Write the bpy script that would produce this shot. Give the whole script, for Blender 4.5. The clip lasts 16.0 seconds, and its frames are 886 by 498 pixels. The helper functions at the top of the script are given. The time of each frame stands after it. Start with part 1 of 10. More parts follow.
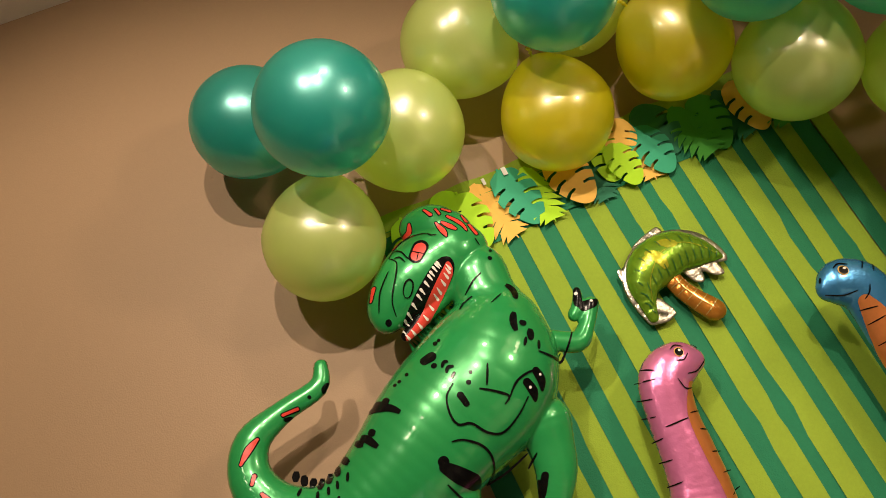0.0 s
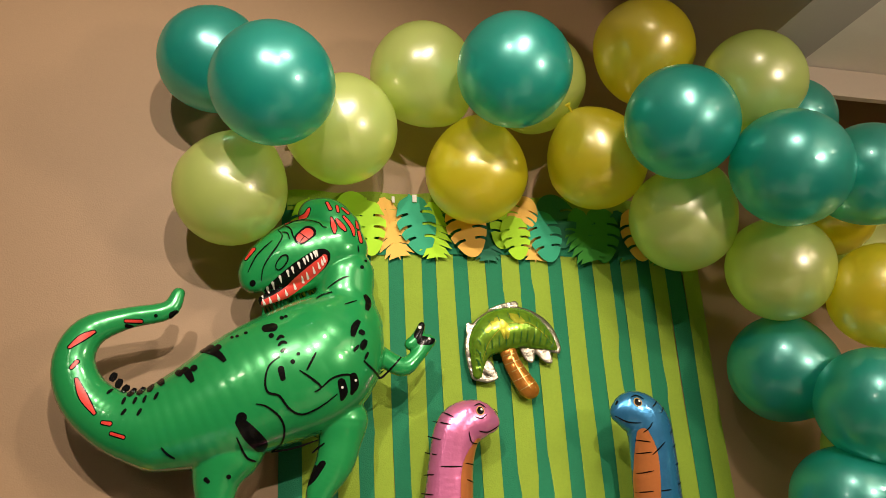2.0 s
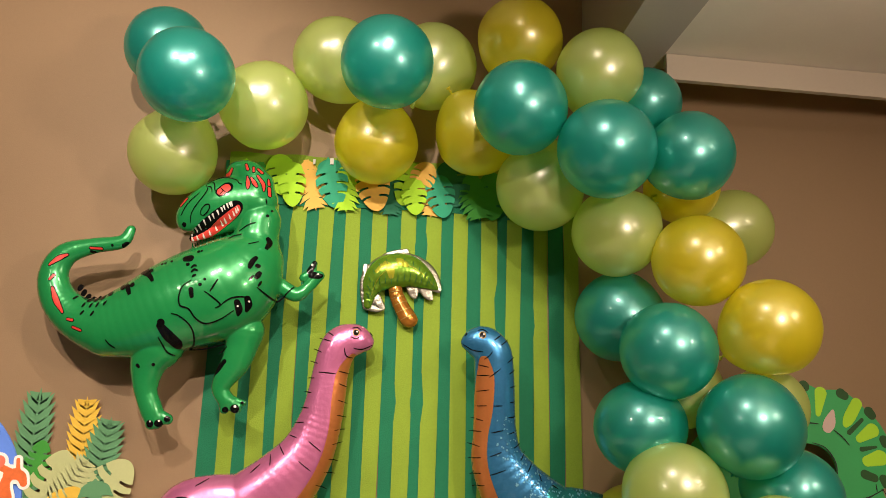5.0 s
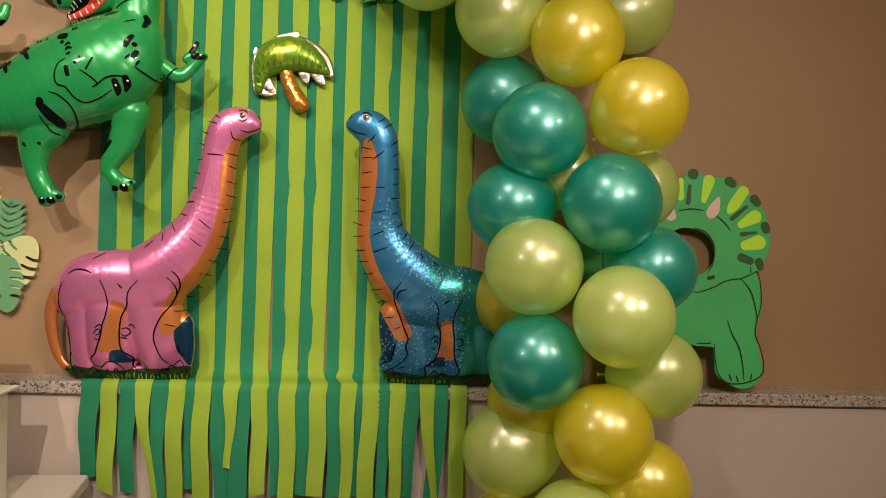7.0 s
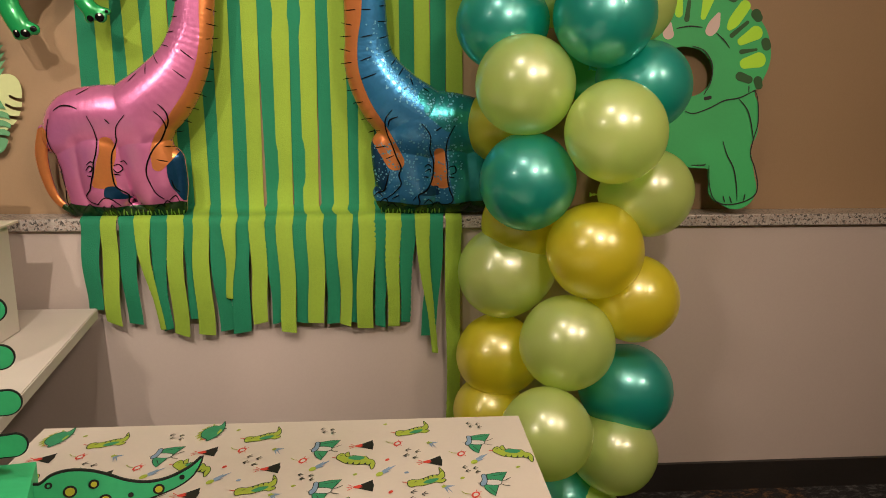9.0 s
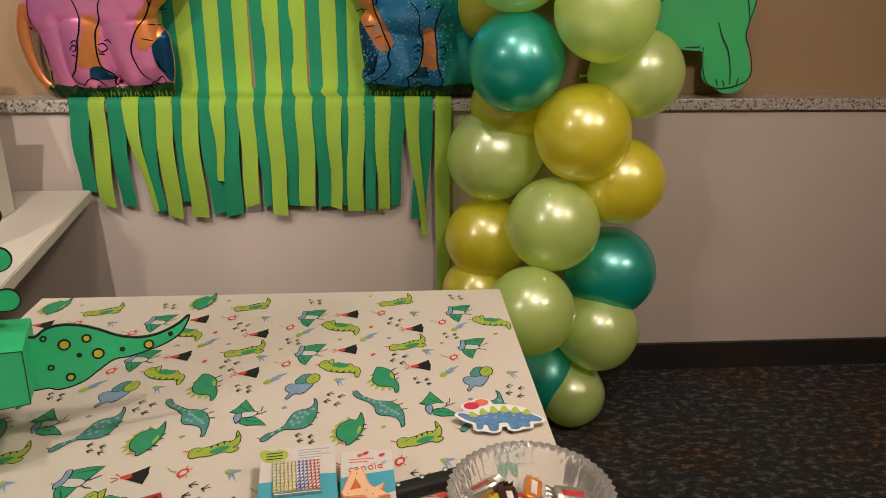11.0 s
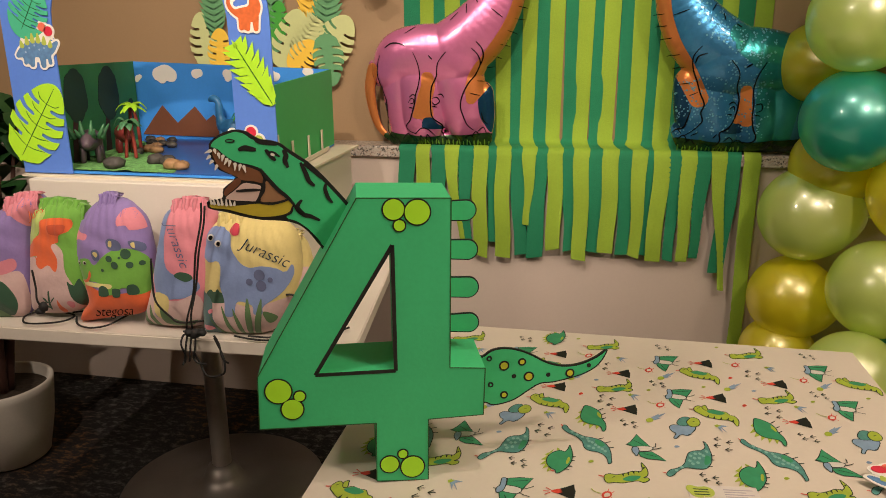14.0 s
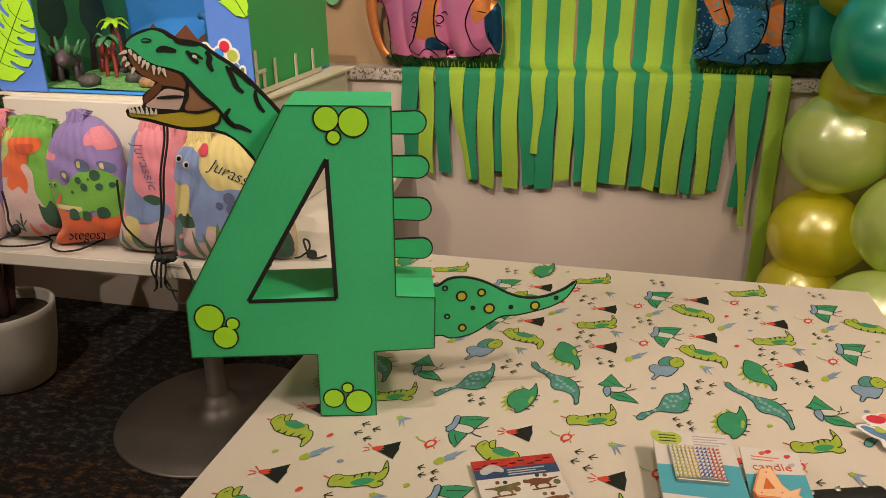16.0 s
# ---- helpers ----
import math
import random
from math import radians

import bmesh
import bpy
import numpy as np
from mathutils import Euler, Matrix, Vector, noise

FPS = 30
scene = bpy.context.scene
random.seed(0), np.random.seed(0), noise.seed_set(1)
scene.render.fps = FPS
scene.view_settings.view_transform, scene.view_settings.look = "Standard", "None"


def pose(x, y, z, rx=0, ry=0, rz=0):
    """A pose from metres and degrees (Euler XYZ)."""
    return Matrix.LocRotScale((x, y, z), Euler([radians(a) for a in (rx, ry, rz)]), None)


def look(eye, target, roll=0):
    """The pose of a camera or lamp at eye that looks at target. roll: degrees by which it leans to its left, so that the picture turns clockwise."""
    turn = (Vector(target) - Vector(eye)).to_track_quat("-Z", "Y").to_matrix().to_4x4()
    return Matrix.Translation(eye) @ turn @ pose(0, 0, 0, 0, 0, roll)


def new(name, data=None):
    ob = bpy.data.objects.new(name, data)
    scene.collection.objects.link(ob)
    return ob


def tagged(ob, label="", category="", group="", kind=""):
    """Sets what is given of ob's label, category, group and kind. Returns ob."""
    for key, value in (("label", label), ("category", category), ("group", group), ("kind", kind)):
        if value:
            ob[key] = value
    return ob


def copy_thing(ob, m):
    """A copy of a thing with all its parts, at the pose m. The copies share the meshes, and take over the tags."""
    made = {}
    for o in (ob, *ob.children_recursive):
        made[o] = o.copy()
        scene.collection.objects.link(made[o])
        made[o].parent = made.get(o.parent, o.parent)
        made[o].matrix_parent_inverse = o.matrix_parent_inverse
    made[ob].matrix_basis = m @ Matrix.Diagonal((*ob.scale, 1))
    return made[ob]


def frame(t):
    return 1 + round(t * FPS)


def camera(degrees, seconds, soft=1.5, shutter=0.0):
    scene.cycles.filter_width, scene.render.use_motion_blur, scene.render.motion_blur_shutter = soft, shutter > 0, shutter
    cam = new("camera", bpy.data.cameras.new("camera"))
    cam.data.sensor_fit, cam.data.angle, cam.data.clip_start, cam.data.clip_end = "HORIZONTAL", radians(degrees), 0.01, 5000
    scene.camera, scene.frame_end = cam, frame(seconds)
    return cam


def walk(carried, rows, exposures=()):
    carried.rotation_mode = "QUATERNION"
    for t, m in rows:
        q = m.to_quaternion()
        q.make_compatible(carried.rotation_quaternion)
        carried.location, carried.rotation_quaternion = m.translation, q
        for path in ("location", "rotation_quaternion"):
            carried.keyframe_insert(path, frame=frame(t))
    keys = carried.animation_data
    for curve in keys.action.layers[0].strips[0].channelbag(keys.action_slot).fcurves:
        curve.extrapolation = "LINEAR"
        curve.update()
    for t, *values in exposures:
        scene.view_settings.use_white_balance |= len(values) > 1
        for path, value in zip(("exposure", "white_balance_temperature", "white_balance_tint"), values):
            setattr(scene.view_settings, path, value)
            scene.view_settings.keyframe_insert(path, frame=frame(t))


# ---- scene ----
cam = camera(61.9, 16.0, soft=0.9)
PATH = [
    (0, (-0.057, -0.195, 1.798), (0.248, 1.677, 2.43), -26.4),
    (0.5, (-0.114, -0.238, 1.787), (0.451, 1.601, 2.336), -21.6),
    (1, (-0.146, -0.275, 1.78), (0.465, 1.552, 2.318), -12.0),
    (1.5, (-0.098, -0.322, 1.78), (0.557, 1.486, 2.328), -7.8),
    (2, (0.043, -0.404, 1.773), (0.512, 1.457, 2.337), -3.4),
    (2.5, (0.104, -0.517, 1.767), (0.441, 1.371, 2.335), -1.7),
    (3, (0.147, -0.659, 1.757), (0.424, 1.253, 2.273), 0.3),
    (3.2, (0.185, -0.694, 1.761), (0.462, 1.224, 2.255), 0.1),
    (5.3, (0.73, -0.995, 1.678), (0.879, 0.964, 2.05), 1.7),
    (5.5, (0.792, -1.015, 1.686), (0.944, 0.953, 2.009), 1.6),
    (6, (0.935, -1.023, 1.669), (1.092, 0.956, 1.91), 1.6),
    (6.5, (1.012, -1.015, 1.626), (1.171, 0.976, 1.735), 1.8),
    (7, (1.028, -1.005, 1.561), (1.181, 0.989, 1.508), 2.0),
    (7.5, (1.043, -0.996, 1.569), (1.192, 0.991, 1.392), 1.7),
    (8, (1.055, -0.997, 1.519), (1.2, 0.984, 1.284), 1.1),
    (8.5, (1.05, -1.001, 1.487), (1.205, 0.965, 1.154), 0.6),
    (9, (1.063, -1.014, 1.446), (1.211, 0.936, 1.029), 0.3),
    (9.2, (1.054, -1.02, 1.43), (1.211, 0.921, 0.975), 0.1),
    (11.3, (1.102, -1.064, 1.404), (1.235, 0.806, 0.709), 0.6),
    (11.5, (1.089, -1.071, 1.401), (1.183, 0.801, 0.703), 1.0),
    (12, (1.031, -1.079, 1.404), (0.945, 0.795, 0.71), 0.6),
    (12.5, (0.923, -1.103, 1.416), (0.696, 0.762, 0.732), 0.6),
    (13, (0.83, -1.13, 1.435), (0.521, 0.747, 0.819), 0.3),
    (13.5, (0.766, -1.155, 1.438), (0.422, 0.73, 0.864), 0.5),
    (14, (0.742, -1.171, 1.438), (0.374, 0.712, 0.871), -0.2),
    (14.3, (0.764, -1.162, 1.435), (0.365, 0.717, 0.879), -19.8),
    (14.5, (0.781, -1.155, 1.444), (0.319, 0.711, 0.894), -34.3),
    (14.7, (0.784, -1.151, 1.438), (0.306, 0.708, 0.872), -37.3),
    (15, (0.786, -1.145, 1.422), (0.275, 0.672, 0.759), -18.5),
    (15.5, (0.799, -1.123, 1.4), (0.351, 0.689, 0.683), -5.1),
    (16, (0.854, -1.047, 1.379), (0.386, 0.757, 0.654), -0.5),
]
walk(cam, [(t, look(eye, target, roll)) for t, eye, target, roll in PATH], exposures=[(0, -0.12, 7050, 15), (0.5, -0.06, 6800, 14), (1.5, 0, 6500, 13), (3, 0, 6500, 15), (7, 0, 6500, 15), (9, 0, 6300, 13), (11.5, 0.04, 5850, 10), (12.8, -0.06, 5850, 9), (14, -0.05, 6600, 12), (14.7, 0, 6850, 13), (15.5, -0.03, 6600, 12), (16, 0, 6450, 10)])

WALL_Y, LEDGE_Y, LEDGE_Z, TABLE_Z = 1.52, 1.40, 1.04, 0.75

# ---- world and lamps ----
world = bpy.data.worlds.new("world")
scene.world = world
world.use_nodes = True
world.node_tree.nodes["Background"].inputs["Color"].default_value = (1.0, 0.82, 0.62, 1)
world.node_tree.nodes["Background"].inputs["Strength"].default_value = 0.013


def lamp(name, where, target, watts, size, colour=(1.0, 0.84, 0.68), spread=None, kind="AREA"):
    data = bpy.data.lights.new(name, kind)
    data.energy, data.color = watts, colour
    if kind == "AREA":
        data.shape, data.size = "DISK", size
        data.spread = radians(spread or 160)
    else:
        data.shadow_soft_size = size
    if kind == "SPOT":
        data.spot_size, data.spot_blend = radians(spread or 100), 0.6
    ob = new(name, data)
    ob.matrix_world = look(where, target)
    return ob


lamp("downlight_a", (0.70, -0.45, 3.30), (0.50, 1.15, 1.20), 58, 0.05, spread=82, kind="SPOT")
lamp("downlight_b", (-0.40, -1.00, 3.28), (-0.55, 1.40, 1.80), 138, 0.03, spread=76, kind="SPOT")
lamp("downlight_c", (0.45, -2.15, 3.42), (-0.40, 1.40, 1.85), 300, 0.03, spread=53, kind="SPOT")
lamp("downlight_d", (1.70, -1.80, 3.30), (0.50, 0.05, 0.95), 122, 0.06, spread=66, kind="SPOT")
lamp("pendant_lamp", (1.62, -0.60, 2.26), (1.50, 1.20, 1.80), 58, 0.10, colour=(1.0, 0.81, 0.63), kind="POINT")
# two unseen fill lights, added to brighten the right wall and the bench side
lamp("fill_light_right", (2.9, -1.2, 2.78), (2.0, 1.3, 0.3), 10, 0.42, colour=(1.0, 0.80, 0.60), spread=95)
lamp("fill_light_left", (-1.6, -2.2, 3.2), (0.0, 0.1, 0.7), 5, 0.35, spread=62)


# ---- materials ----
def mat(name, base, rough=0.6, metal=0.0, vary=0.08, scale=6.0, fine=120.0, bump=0.0, bump_scale=200.0, coat=0.0,
        object_random=0.0, sheen=0.0, trans=0.0, sss=0.0):
    m = bpy.data.materials.new(name)
    m.use_nodes = True
    nt = m.node_tree
    n, ln = nt.nodes, nt.links
    b = n["Principled BSDF"]
    b.inputs["Roughness"].default_value = rough
    b.inputs["Metallic"].default_value = metal
    b.inputs["Coat Weight"].default_value = coat
    b.inputs["Coat Roughness"].default_value = 0.06
    b.inputs["Sheen Weight"].default_value = sheen
    b.inputs["Transmission Weight"].default_value = trans
    b.inputs["Subsurface Weight"].default_value = sss
    b.inputs["Subsurface Scale"].default_value = 0.05
    tc = n.new("ShaderNodeTexCoord")
    big, small = n.new("ShaderNodeTexNoise"), n.new("ShaderNodeTexNoise")
    big.inputs["Scale"].default_value, small.inputs["Scale"].default_value = scale, fine
    big.inputs["Detail"].default_value, small.inputs["Detail"].default_value = 4, 3
    ln.new(tc.outputs["Object"], big.inputs["Vector"])
    ln.new(tc.outputs["Object"], small.inputs["Vector"])
    add = n.new("ShaderNodeMath")
    add.operation = "MULTIPLY_ADD"
    add.inputs[1].default_value = 0.5
    ln.new(small.outputs["Fac"], add.inputs[0])
    ln.new(big.outputs["Fac"], add.inputs[2])
    rng = n.new("ShaderNodeMapRange")
    rng.inputs["From Min"].default_value, rng.inputs["From Max"].default_value = 0.45, 1.05
    rng.inputs["To Min"].default_value, rng.inputs["To Max"].default_value = 1 - vary, 1 + vary
    ln.new(add.outputs[0], rng.inputs["Value"])
    val = rng.outputs["Result"]
    if object_random:
        oi = n.new("ShaderNodeObjectInfo")
        r2 = n.new("ShaderNodeMapRange")
        r2.inputs["To Min"].default_value, r2.inputs["To Max"].default_value = 1 - object_random, 1 + object_random
        ln.new(oi.outputs["Random"], r2.inputs["Value"])
        mul = n.new("ShaderNodeMath")
        mul.operation = "MULTIPLY"
        ln.new(val, mul.inputs[0])
        ln.new(r2.outputs["Result"], mul.inputs[1])
        val = mul.outputs[0]
    hsv = n.new("ShaderNodeHueSaturation")
    hsv.inputs["Color"].default_value = (*base, 1)
    ln.new(val, hsv.inputs["Value"])
    ln.new(hsv.outputs["Color"], b.inputs["Base Color"])
    if bump:
        nz = n.new("ShaderNodeTexNoise")
        nz.inputs["Scale"].default_value = bump_scale
        nz.inputs["Detail"].default_value = 4
        ln.new(tc.outputs["Object"], nz.inputs["Vector"])
        bp = n.new("ShaderNodeBump")
        bp.inputs["Strength"].default_value = bump
        bp.inputs["Distance"].default_value = 0.004
        ln.new(nz.outputs["Fac"], bp.inputs["Height"])
        ln.new(bp.outputs["Normal"], b.inputs["Normal"])
    return m


M_WALL = mat("taupe_paint", (0.33, 0.217, 0.118), 0.55, vary=0.05, scale=1.5, bump=0.12, bump_scale=260)
M_LOWER = mat("grey_beige_paint", (0.52, 0.44, 0.39), 0.5, vary=0.04, scale=1.5, bump=0.1, bump_scale=260)
M_CEIL = mat("ceiling_paint", (0.78, 0.72, 0.64), 0.7, vary=0.03, bump=0.1)
M_DARK = mat("dark_baseboard", (0.02, 0.017, 0.015), 0.45, vary=0.2)
M_WHITE = mat("white_laminate", (0.62, 0.57, 0.51), 0.4, vary=0.03, scale=3)
def latex(name, base, glow, share, metal, clear, pearl):
    """Stretched pearly latex: a satin skin with a broad pearl sheen and a sharp glint, that lets some light through."""
    m = mat(name, base, 0.42, metal, vary=0.03, coat=1.0, object_random=0.06)
    n, ln = m.node_tree.nodes, m.node_tree.links
    n["Principled BSDF"].inputs["Coat Roughness"].default_value = 0.08

    def blend(a, b, fac):
        mix = n.new("ShaderNodeMixShader")
        mix.inputs["Fac"].default_value = fac
        ln.new(a, mix.inputs[1])
        ln.new(b, mix.inputs[2])
        return mix.outputs["Shader"]

    thin, sheen, see = n.new("ShaderNodeBsdfTranslucent"), n.new("ShaderNodeBsdfAnisotropic"), n.new("ShaderNodeBsdfTransparent")
    thin.inputs["Color"].default_value = (*glow, 1)
    sheen.inputs["Color"].default_value = (*pearl, 1)
    sheen.inputs["Roughness"].default_value = 0.31
    see.inputs["Color"].default_value = (*glow, 1)
    skin = blend(n["Principled BSDF"].outputs["BSDF"], thin.outputs["BSDF"], share)
    skin = blend(skin, sheen.outputs["BSDF"], 0.20)
    ln.new(blend(skin, see.outputs["BSDF"], clear), n["Material Output"].inputs["Surface"])
    return m


M_TEAL = latex("teal_latex", (0.005, 0.44, 0.38), (0.012, 0.80, 0.66), 0.36, 0.22, 0.10, (0.42, 0.86, 0.82))
M_LIGHT = latex("pearl_green_latex", (0.81, 0.97, 0.31), (0.86, 1.0, 0.36), 0.45, 0.06, 0.16, (1.0, 0.97, 0.86))
M_YELLOW = latex("pearl_yellow_latex", (0.98, 0.85, 0.02), (1.0, 0.96, 0.05), 0.45, 0.06, 0.13, (1.0, 0.95, 0.66))
M_CREPE_D = mat("dark_green_crepe", (0.006, 0.185, 0.086), 0.85, vary=0.1, bump=0.4, bump_scale=300)
M_CREPE_L = mat("lime_green_crepe", (0.250, 0.385, 0.030), 0.85, vary=0.1, bump=0.4, bump_scale=300)
M_CLOTH = mat("cream_tablecloth", (0.62, 0.55, 0.48), 0.6, vary=0.03, scale=5, bump=0.1, bump_scale=40)
M_GREEN_CARD = mat("painted_green_card", (0.042, 0.52, 0.215), 0.6, vary=0.08, scale=8, bump=0.08)
M_BLACK = mat("black_marker", (0.008, 0.008, 0.008), 0.6, vary=0.1)


# ---- building helpers ----
def finish(ob, parent=None, smooth=True):
    if parent is not None:
        ob.parent = parent
    if smooth and ob.data is not None:
        for p in ob.data.polygons:
            p.use_smooth = True
    return ob


def part(name, bm, material, parent=None, label="", smooth=False):
    me = bpy.data.meshes.new(name)
    bm.to_mesh(me)
    bm.free()
    me.materials.append(material)
    ob = new(name, me)
    finish(ob, parent, smooth)
    if label:
        ob["label"] = label
    return ob


def mesh_part(name, verts, faces, material, parent=None, label="", smooth=False):
    me = bpy.data.meshes.new(name)
    me.from_pydata([tuple(v) for v in verts], [], faces)
    me.update()
    me.materials.append(material)
    ob = new(name, me)
    finish(ob, parent, smooth)
    if label:
        ob["label"] = label
    return ob


def box_bm(x0, x1, y0, y1, z0, z1, bevel=0.0):
    bm = bmesh.new()
    bmesh.ops.create_cube(bm, size=1, matrix=Matrix.Translation(((x0 + x1) / 2, (y0 + y1) / 2, (z0 + z1) / 2)) @ Matrix.Diagonal((x1 - x0, y1 - y0, z1 - z0, 1)))
    if bevel:
        bmesh.ops.bevel(bm, geom=bm.edges[:], offset=bevel, segments=2, affect="EDGES", profile=0.5)
    return bm


def box(name, x0, x1, y0, y1, z0, z1, material, parent=None, bevel=0.0, label=""):
    return part(name, box_bm(x0, x1, y0, y1, z0, z1, bevel), material, parent, label)


def empty(name, m=None):
    ob = new(name)
    ob.empty_display_size = 0.05
    if m is not None:
        ob.matrix_world = m
    return ob


def structure(ob, label, category):
    return tagged(ob, label, category, kind="structure")


M_TREX = mat("green_foil", (0.014, 0.307, 0.080), 0.27, 0.25, vary=0.06, scale=10, coat=0.75, bump=0.03, bump_scale=45)
M_PINK = mat("pink_foil", (0.78, 0.23, 0.47), 0.27, 0.60, vary=0.06, scale=12, coat=0.7, bump=0.18, bump_scale=70)
M_BLUE = mat("blue_foil", (0.045, 0.25, 0.52), 0.27, 0.62, vary=0.15, scale=14, coat=0.7, bump=0.18, bump_scale=70)
M_SCALE = mat("pale_blue_foil_print", (0.13, 0.33, 0.44), 0.4, 0.5, vary=0.1)
M_TEALFOIL = mat("teal_foil_print", (0.030, 0.300, 0.330), 0.26, 0.7, vary=0.1, bump=0.15, bump_scale=70)
M_ORANGE = mat("orange_foil_print", (0.70, 0.24, 0.07), 0.28, 0.6, vary=0.08, bump=0.15, bump_scale=70)
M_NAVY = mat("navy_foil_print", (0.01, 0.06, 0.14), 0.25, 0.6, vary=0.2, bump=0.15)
M_GRASSFOIL = mat("dark_grass_foil_print", (0.015, 0.045, 0.012), 0.25, 0.4, vary=0.4, scale=30, bump=0.2)
M_GRASSLIME = mat("lime_grass_foil_print", (0.12, 0.24, 0.02), 0.3, 0.3, vary=0.2)
M_INK = mat("black_ink", (0.004, 0.004, 0.004), 0.2, vary=0.1)
M_INK.node_tree.nodes["Principled BSDF"].inputs["Specular IOR Level"].default_value = 0.15
M_RED = mat("red_ink", (0.66, 0.05, 0.035), 0.4, vary=0.1)
M_TOOTH = mat("white_ink", (0.75, 0.72, 0.66), 0.4, vary=0.05)
M_EYE = mat("amber_ink", (0.55, 0.33, 0.05), 0.35, vary=0.05)
M_GREENDRAW = mat("dark_green_ink", (0.006, 0.09, 0.02), 0.3, vary=0.1)
M_OLIVE = mat("olive_ink", (0.10, 0.26, 0.04), 0.3, vary=0.1)
M_PALM = mat("palm_green_foil", (0.20, 0.40, 0.030), 0.26, 0.6, vary=0.2, scale=25, coat=0.4, bump=0.06, bump_scale=60)
M_PALM_PALE = mat("pale_frond_foil", (0.50, 0.52, 0.04), 0.26, 0.6, vary=0.1, scale=25, coat=0.4)
M_SILVER = mat("silver_foil_edge", (0.40, 0.38, 0.31), 0.3, 0.9, vary=0.2, scale=30, bump=0.6, bump_scale=60)
M_TRUNK = mat("orange_trunk_foil", (0.50, 0.20, 0.03), 0.22, 0.6, vary=0.2, scale=30, bump=0.3, bump_scale=80)
M_GOLDLINE = mat("gold_foil_line", (0.75, 0.55, 0.18), 0.25, 0.7, vary=0.1)
M_P_LIME = mat("lime_paper", (0.38, 0.72, 0.02), 0.75, vary=0.04, bump=0.05)
M_P_ORANGE = mat("peach_paper", (0.85, 0.50, 0.10), 0.75, vary=0.04, bump=0.05)
M_P_TEAL = mat("teal_paper", (0.02, 0.36, 0.20), 0.75, vary=0.04, bump=0.05)
M_P_GREEN = mat("grass_green_paper", (0.05, 0.34, 0.04), 0.75, vary=0.04, bump=0.05)
# teal paper at half strength: shadow put into the colour of some garland leaves
M_P_SHADED = mat("shaded_teal_paper", (0.01, 0.17, 0.09), 0.75, vary=0.05, bump=0.05)
M_P_SAGE = mat("sage_paper", (0.55, 0.60, 0.28), 0.75, vary=0.05, bump=0.05)
M_P_MOSS = mat("muted_green_paper", (0.12, 0.33, 0.15), 0.75, vary=0.05, bump=0.05)
M_P_YELLOW = mat("yellow_paper", (0.85, 0.55, 0.06), 0.75, vary=0.04, bump=0.05)
M_P_BLUE = mat("blue_card", (0.084, 0.204, 0.660), 0.7, vary=0.06, bump=0.05)
M_SKY = mat("sky_blue_card", (0.037, 0.263, 0.775), 0.7, vary=0.08, scale=8, bump=0.05)
M_FOREST = mat("forest_green_card", (0.034, 0.221, 0.068), 0.7, vary=0.12, scale=8, bump=0.05)
M_TREEDARK = mat("dark_tree_paint", (0.012, 0.045, 0.025), 0.75, vary=0.2)
M_BARK = mat("dark_bark_paint", (0.06, 0.022, 0.015), 0.75, vary=0.2)
M_BROWN = mat("brown_mountain_paint", (0.15, 0.05, 0.022), 0.75, vary=0.12)
M_CLOUD = mat("white_paper", (0.76, 0.74, 0.70), 0.75, vary=0.03)
M_CARDGREEN = mat("green_board_paint", (0.040, 0.42, 0.120), 0.55, vary=0.05, scale=5, bump=0.04)
M_FRILL = mat("lime_board_paint", (0.42, 0.80, 0.025), 0.55, vary=0.04)
M_SPOT = mat("lime_spot_paper", (0.40, 0.84, 0.025), 0.6, vary=0.04)
M_SPIKE = mat("deep_green_board_paint", (0.02, 0.085, 0.018), 0.6, vary=0.1)
M_HORN = mat("pale_pink_board_paint", (0.66, 0.50, 0.45), 0.6, vary=0.04)
M_MOUTH = mat("brown_mouth_paint", (0.19, 0.075, 0.03), 0.65, vary=0.1)
M_JAW = mat("mustard_jaw_paint", (0.50, 0.40, 0.03), 0.65, vary=0.1)
M_MUSTARD = mat("mustard_spot_paint", (0.52, 0.50, 0.03), 0.65, vary=0.08)
M_TONGUE = mat("pale_tongue_paint", (0.62, 0.46, 0.42), 0.65, vary=0.05)
M_STEEL = mat("brushed_steel", (0.58, 0.55, 0.52), 0.38, 0.9, vary=0.06, scale=20)
M_BASEPLATE = mat("matt_grey_metal", (0.22, 0.20, 0.185), 0.45, 0.7, vary=0.08, scale=10)
M_POT = mat("white_ceramic", (0.66, 0.63, 0.58), 0.45, vary=0.06, scale=14, bump=0.15, bump_scale=40)
M_SOIL = mat("dark_soil", (0.03, 0.02, 0.012), 0.95, vary=0.5, scale=40, bump=1.0, bump_scale=80)
M_LEAFDARK = mat("dark_plant_leaf", (0.012, 0.05, 0.012), 0.4, vary=0.3, scale=12)
M_CORD = mat("black_cord", (0.006, 0.006, 0.006), 0.7, vary=0.2)
M_TURF = mat("green_foam_turf", (0.13, 0.34, 0.10), 0.95, vary=0.4, scale=60, bump=1.0, bump_scale=220)
M_WATER = mat("painted_blue_water", (0.02, 0.09, 0.34), 0.3, vary=0.2, scale=10)
M_ROCK = mat("dark_pebble", (0.05, 0.045, 0.04), 0.6, vary=0.4, scale=40, bump=0.4, bump_scale=90)
M_ROCKTAN = mat("tan_pebble", (0.30, 0.17, 0.08), 0.65, vary=0.35, scale=40, bump=0.4, bump_scale=90)
M_TOYDARK = mat("dark_toy_plastic", (0.090, 0.063, 0.081), 0.45, vary=0.3, scale=40)
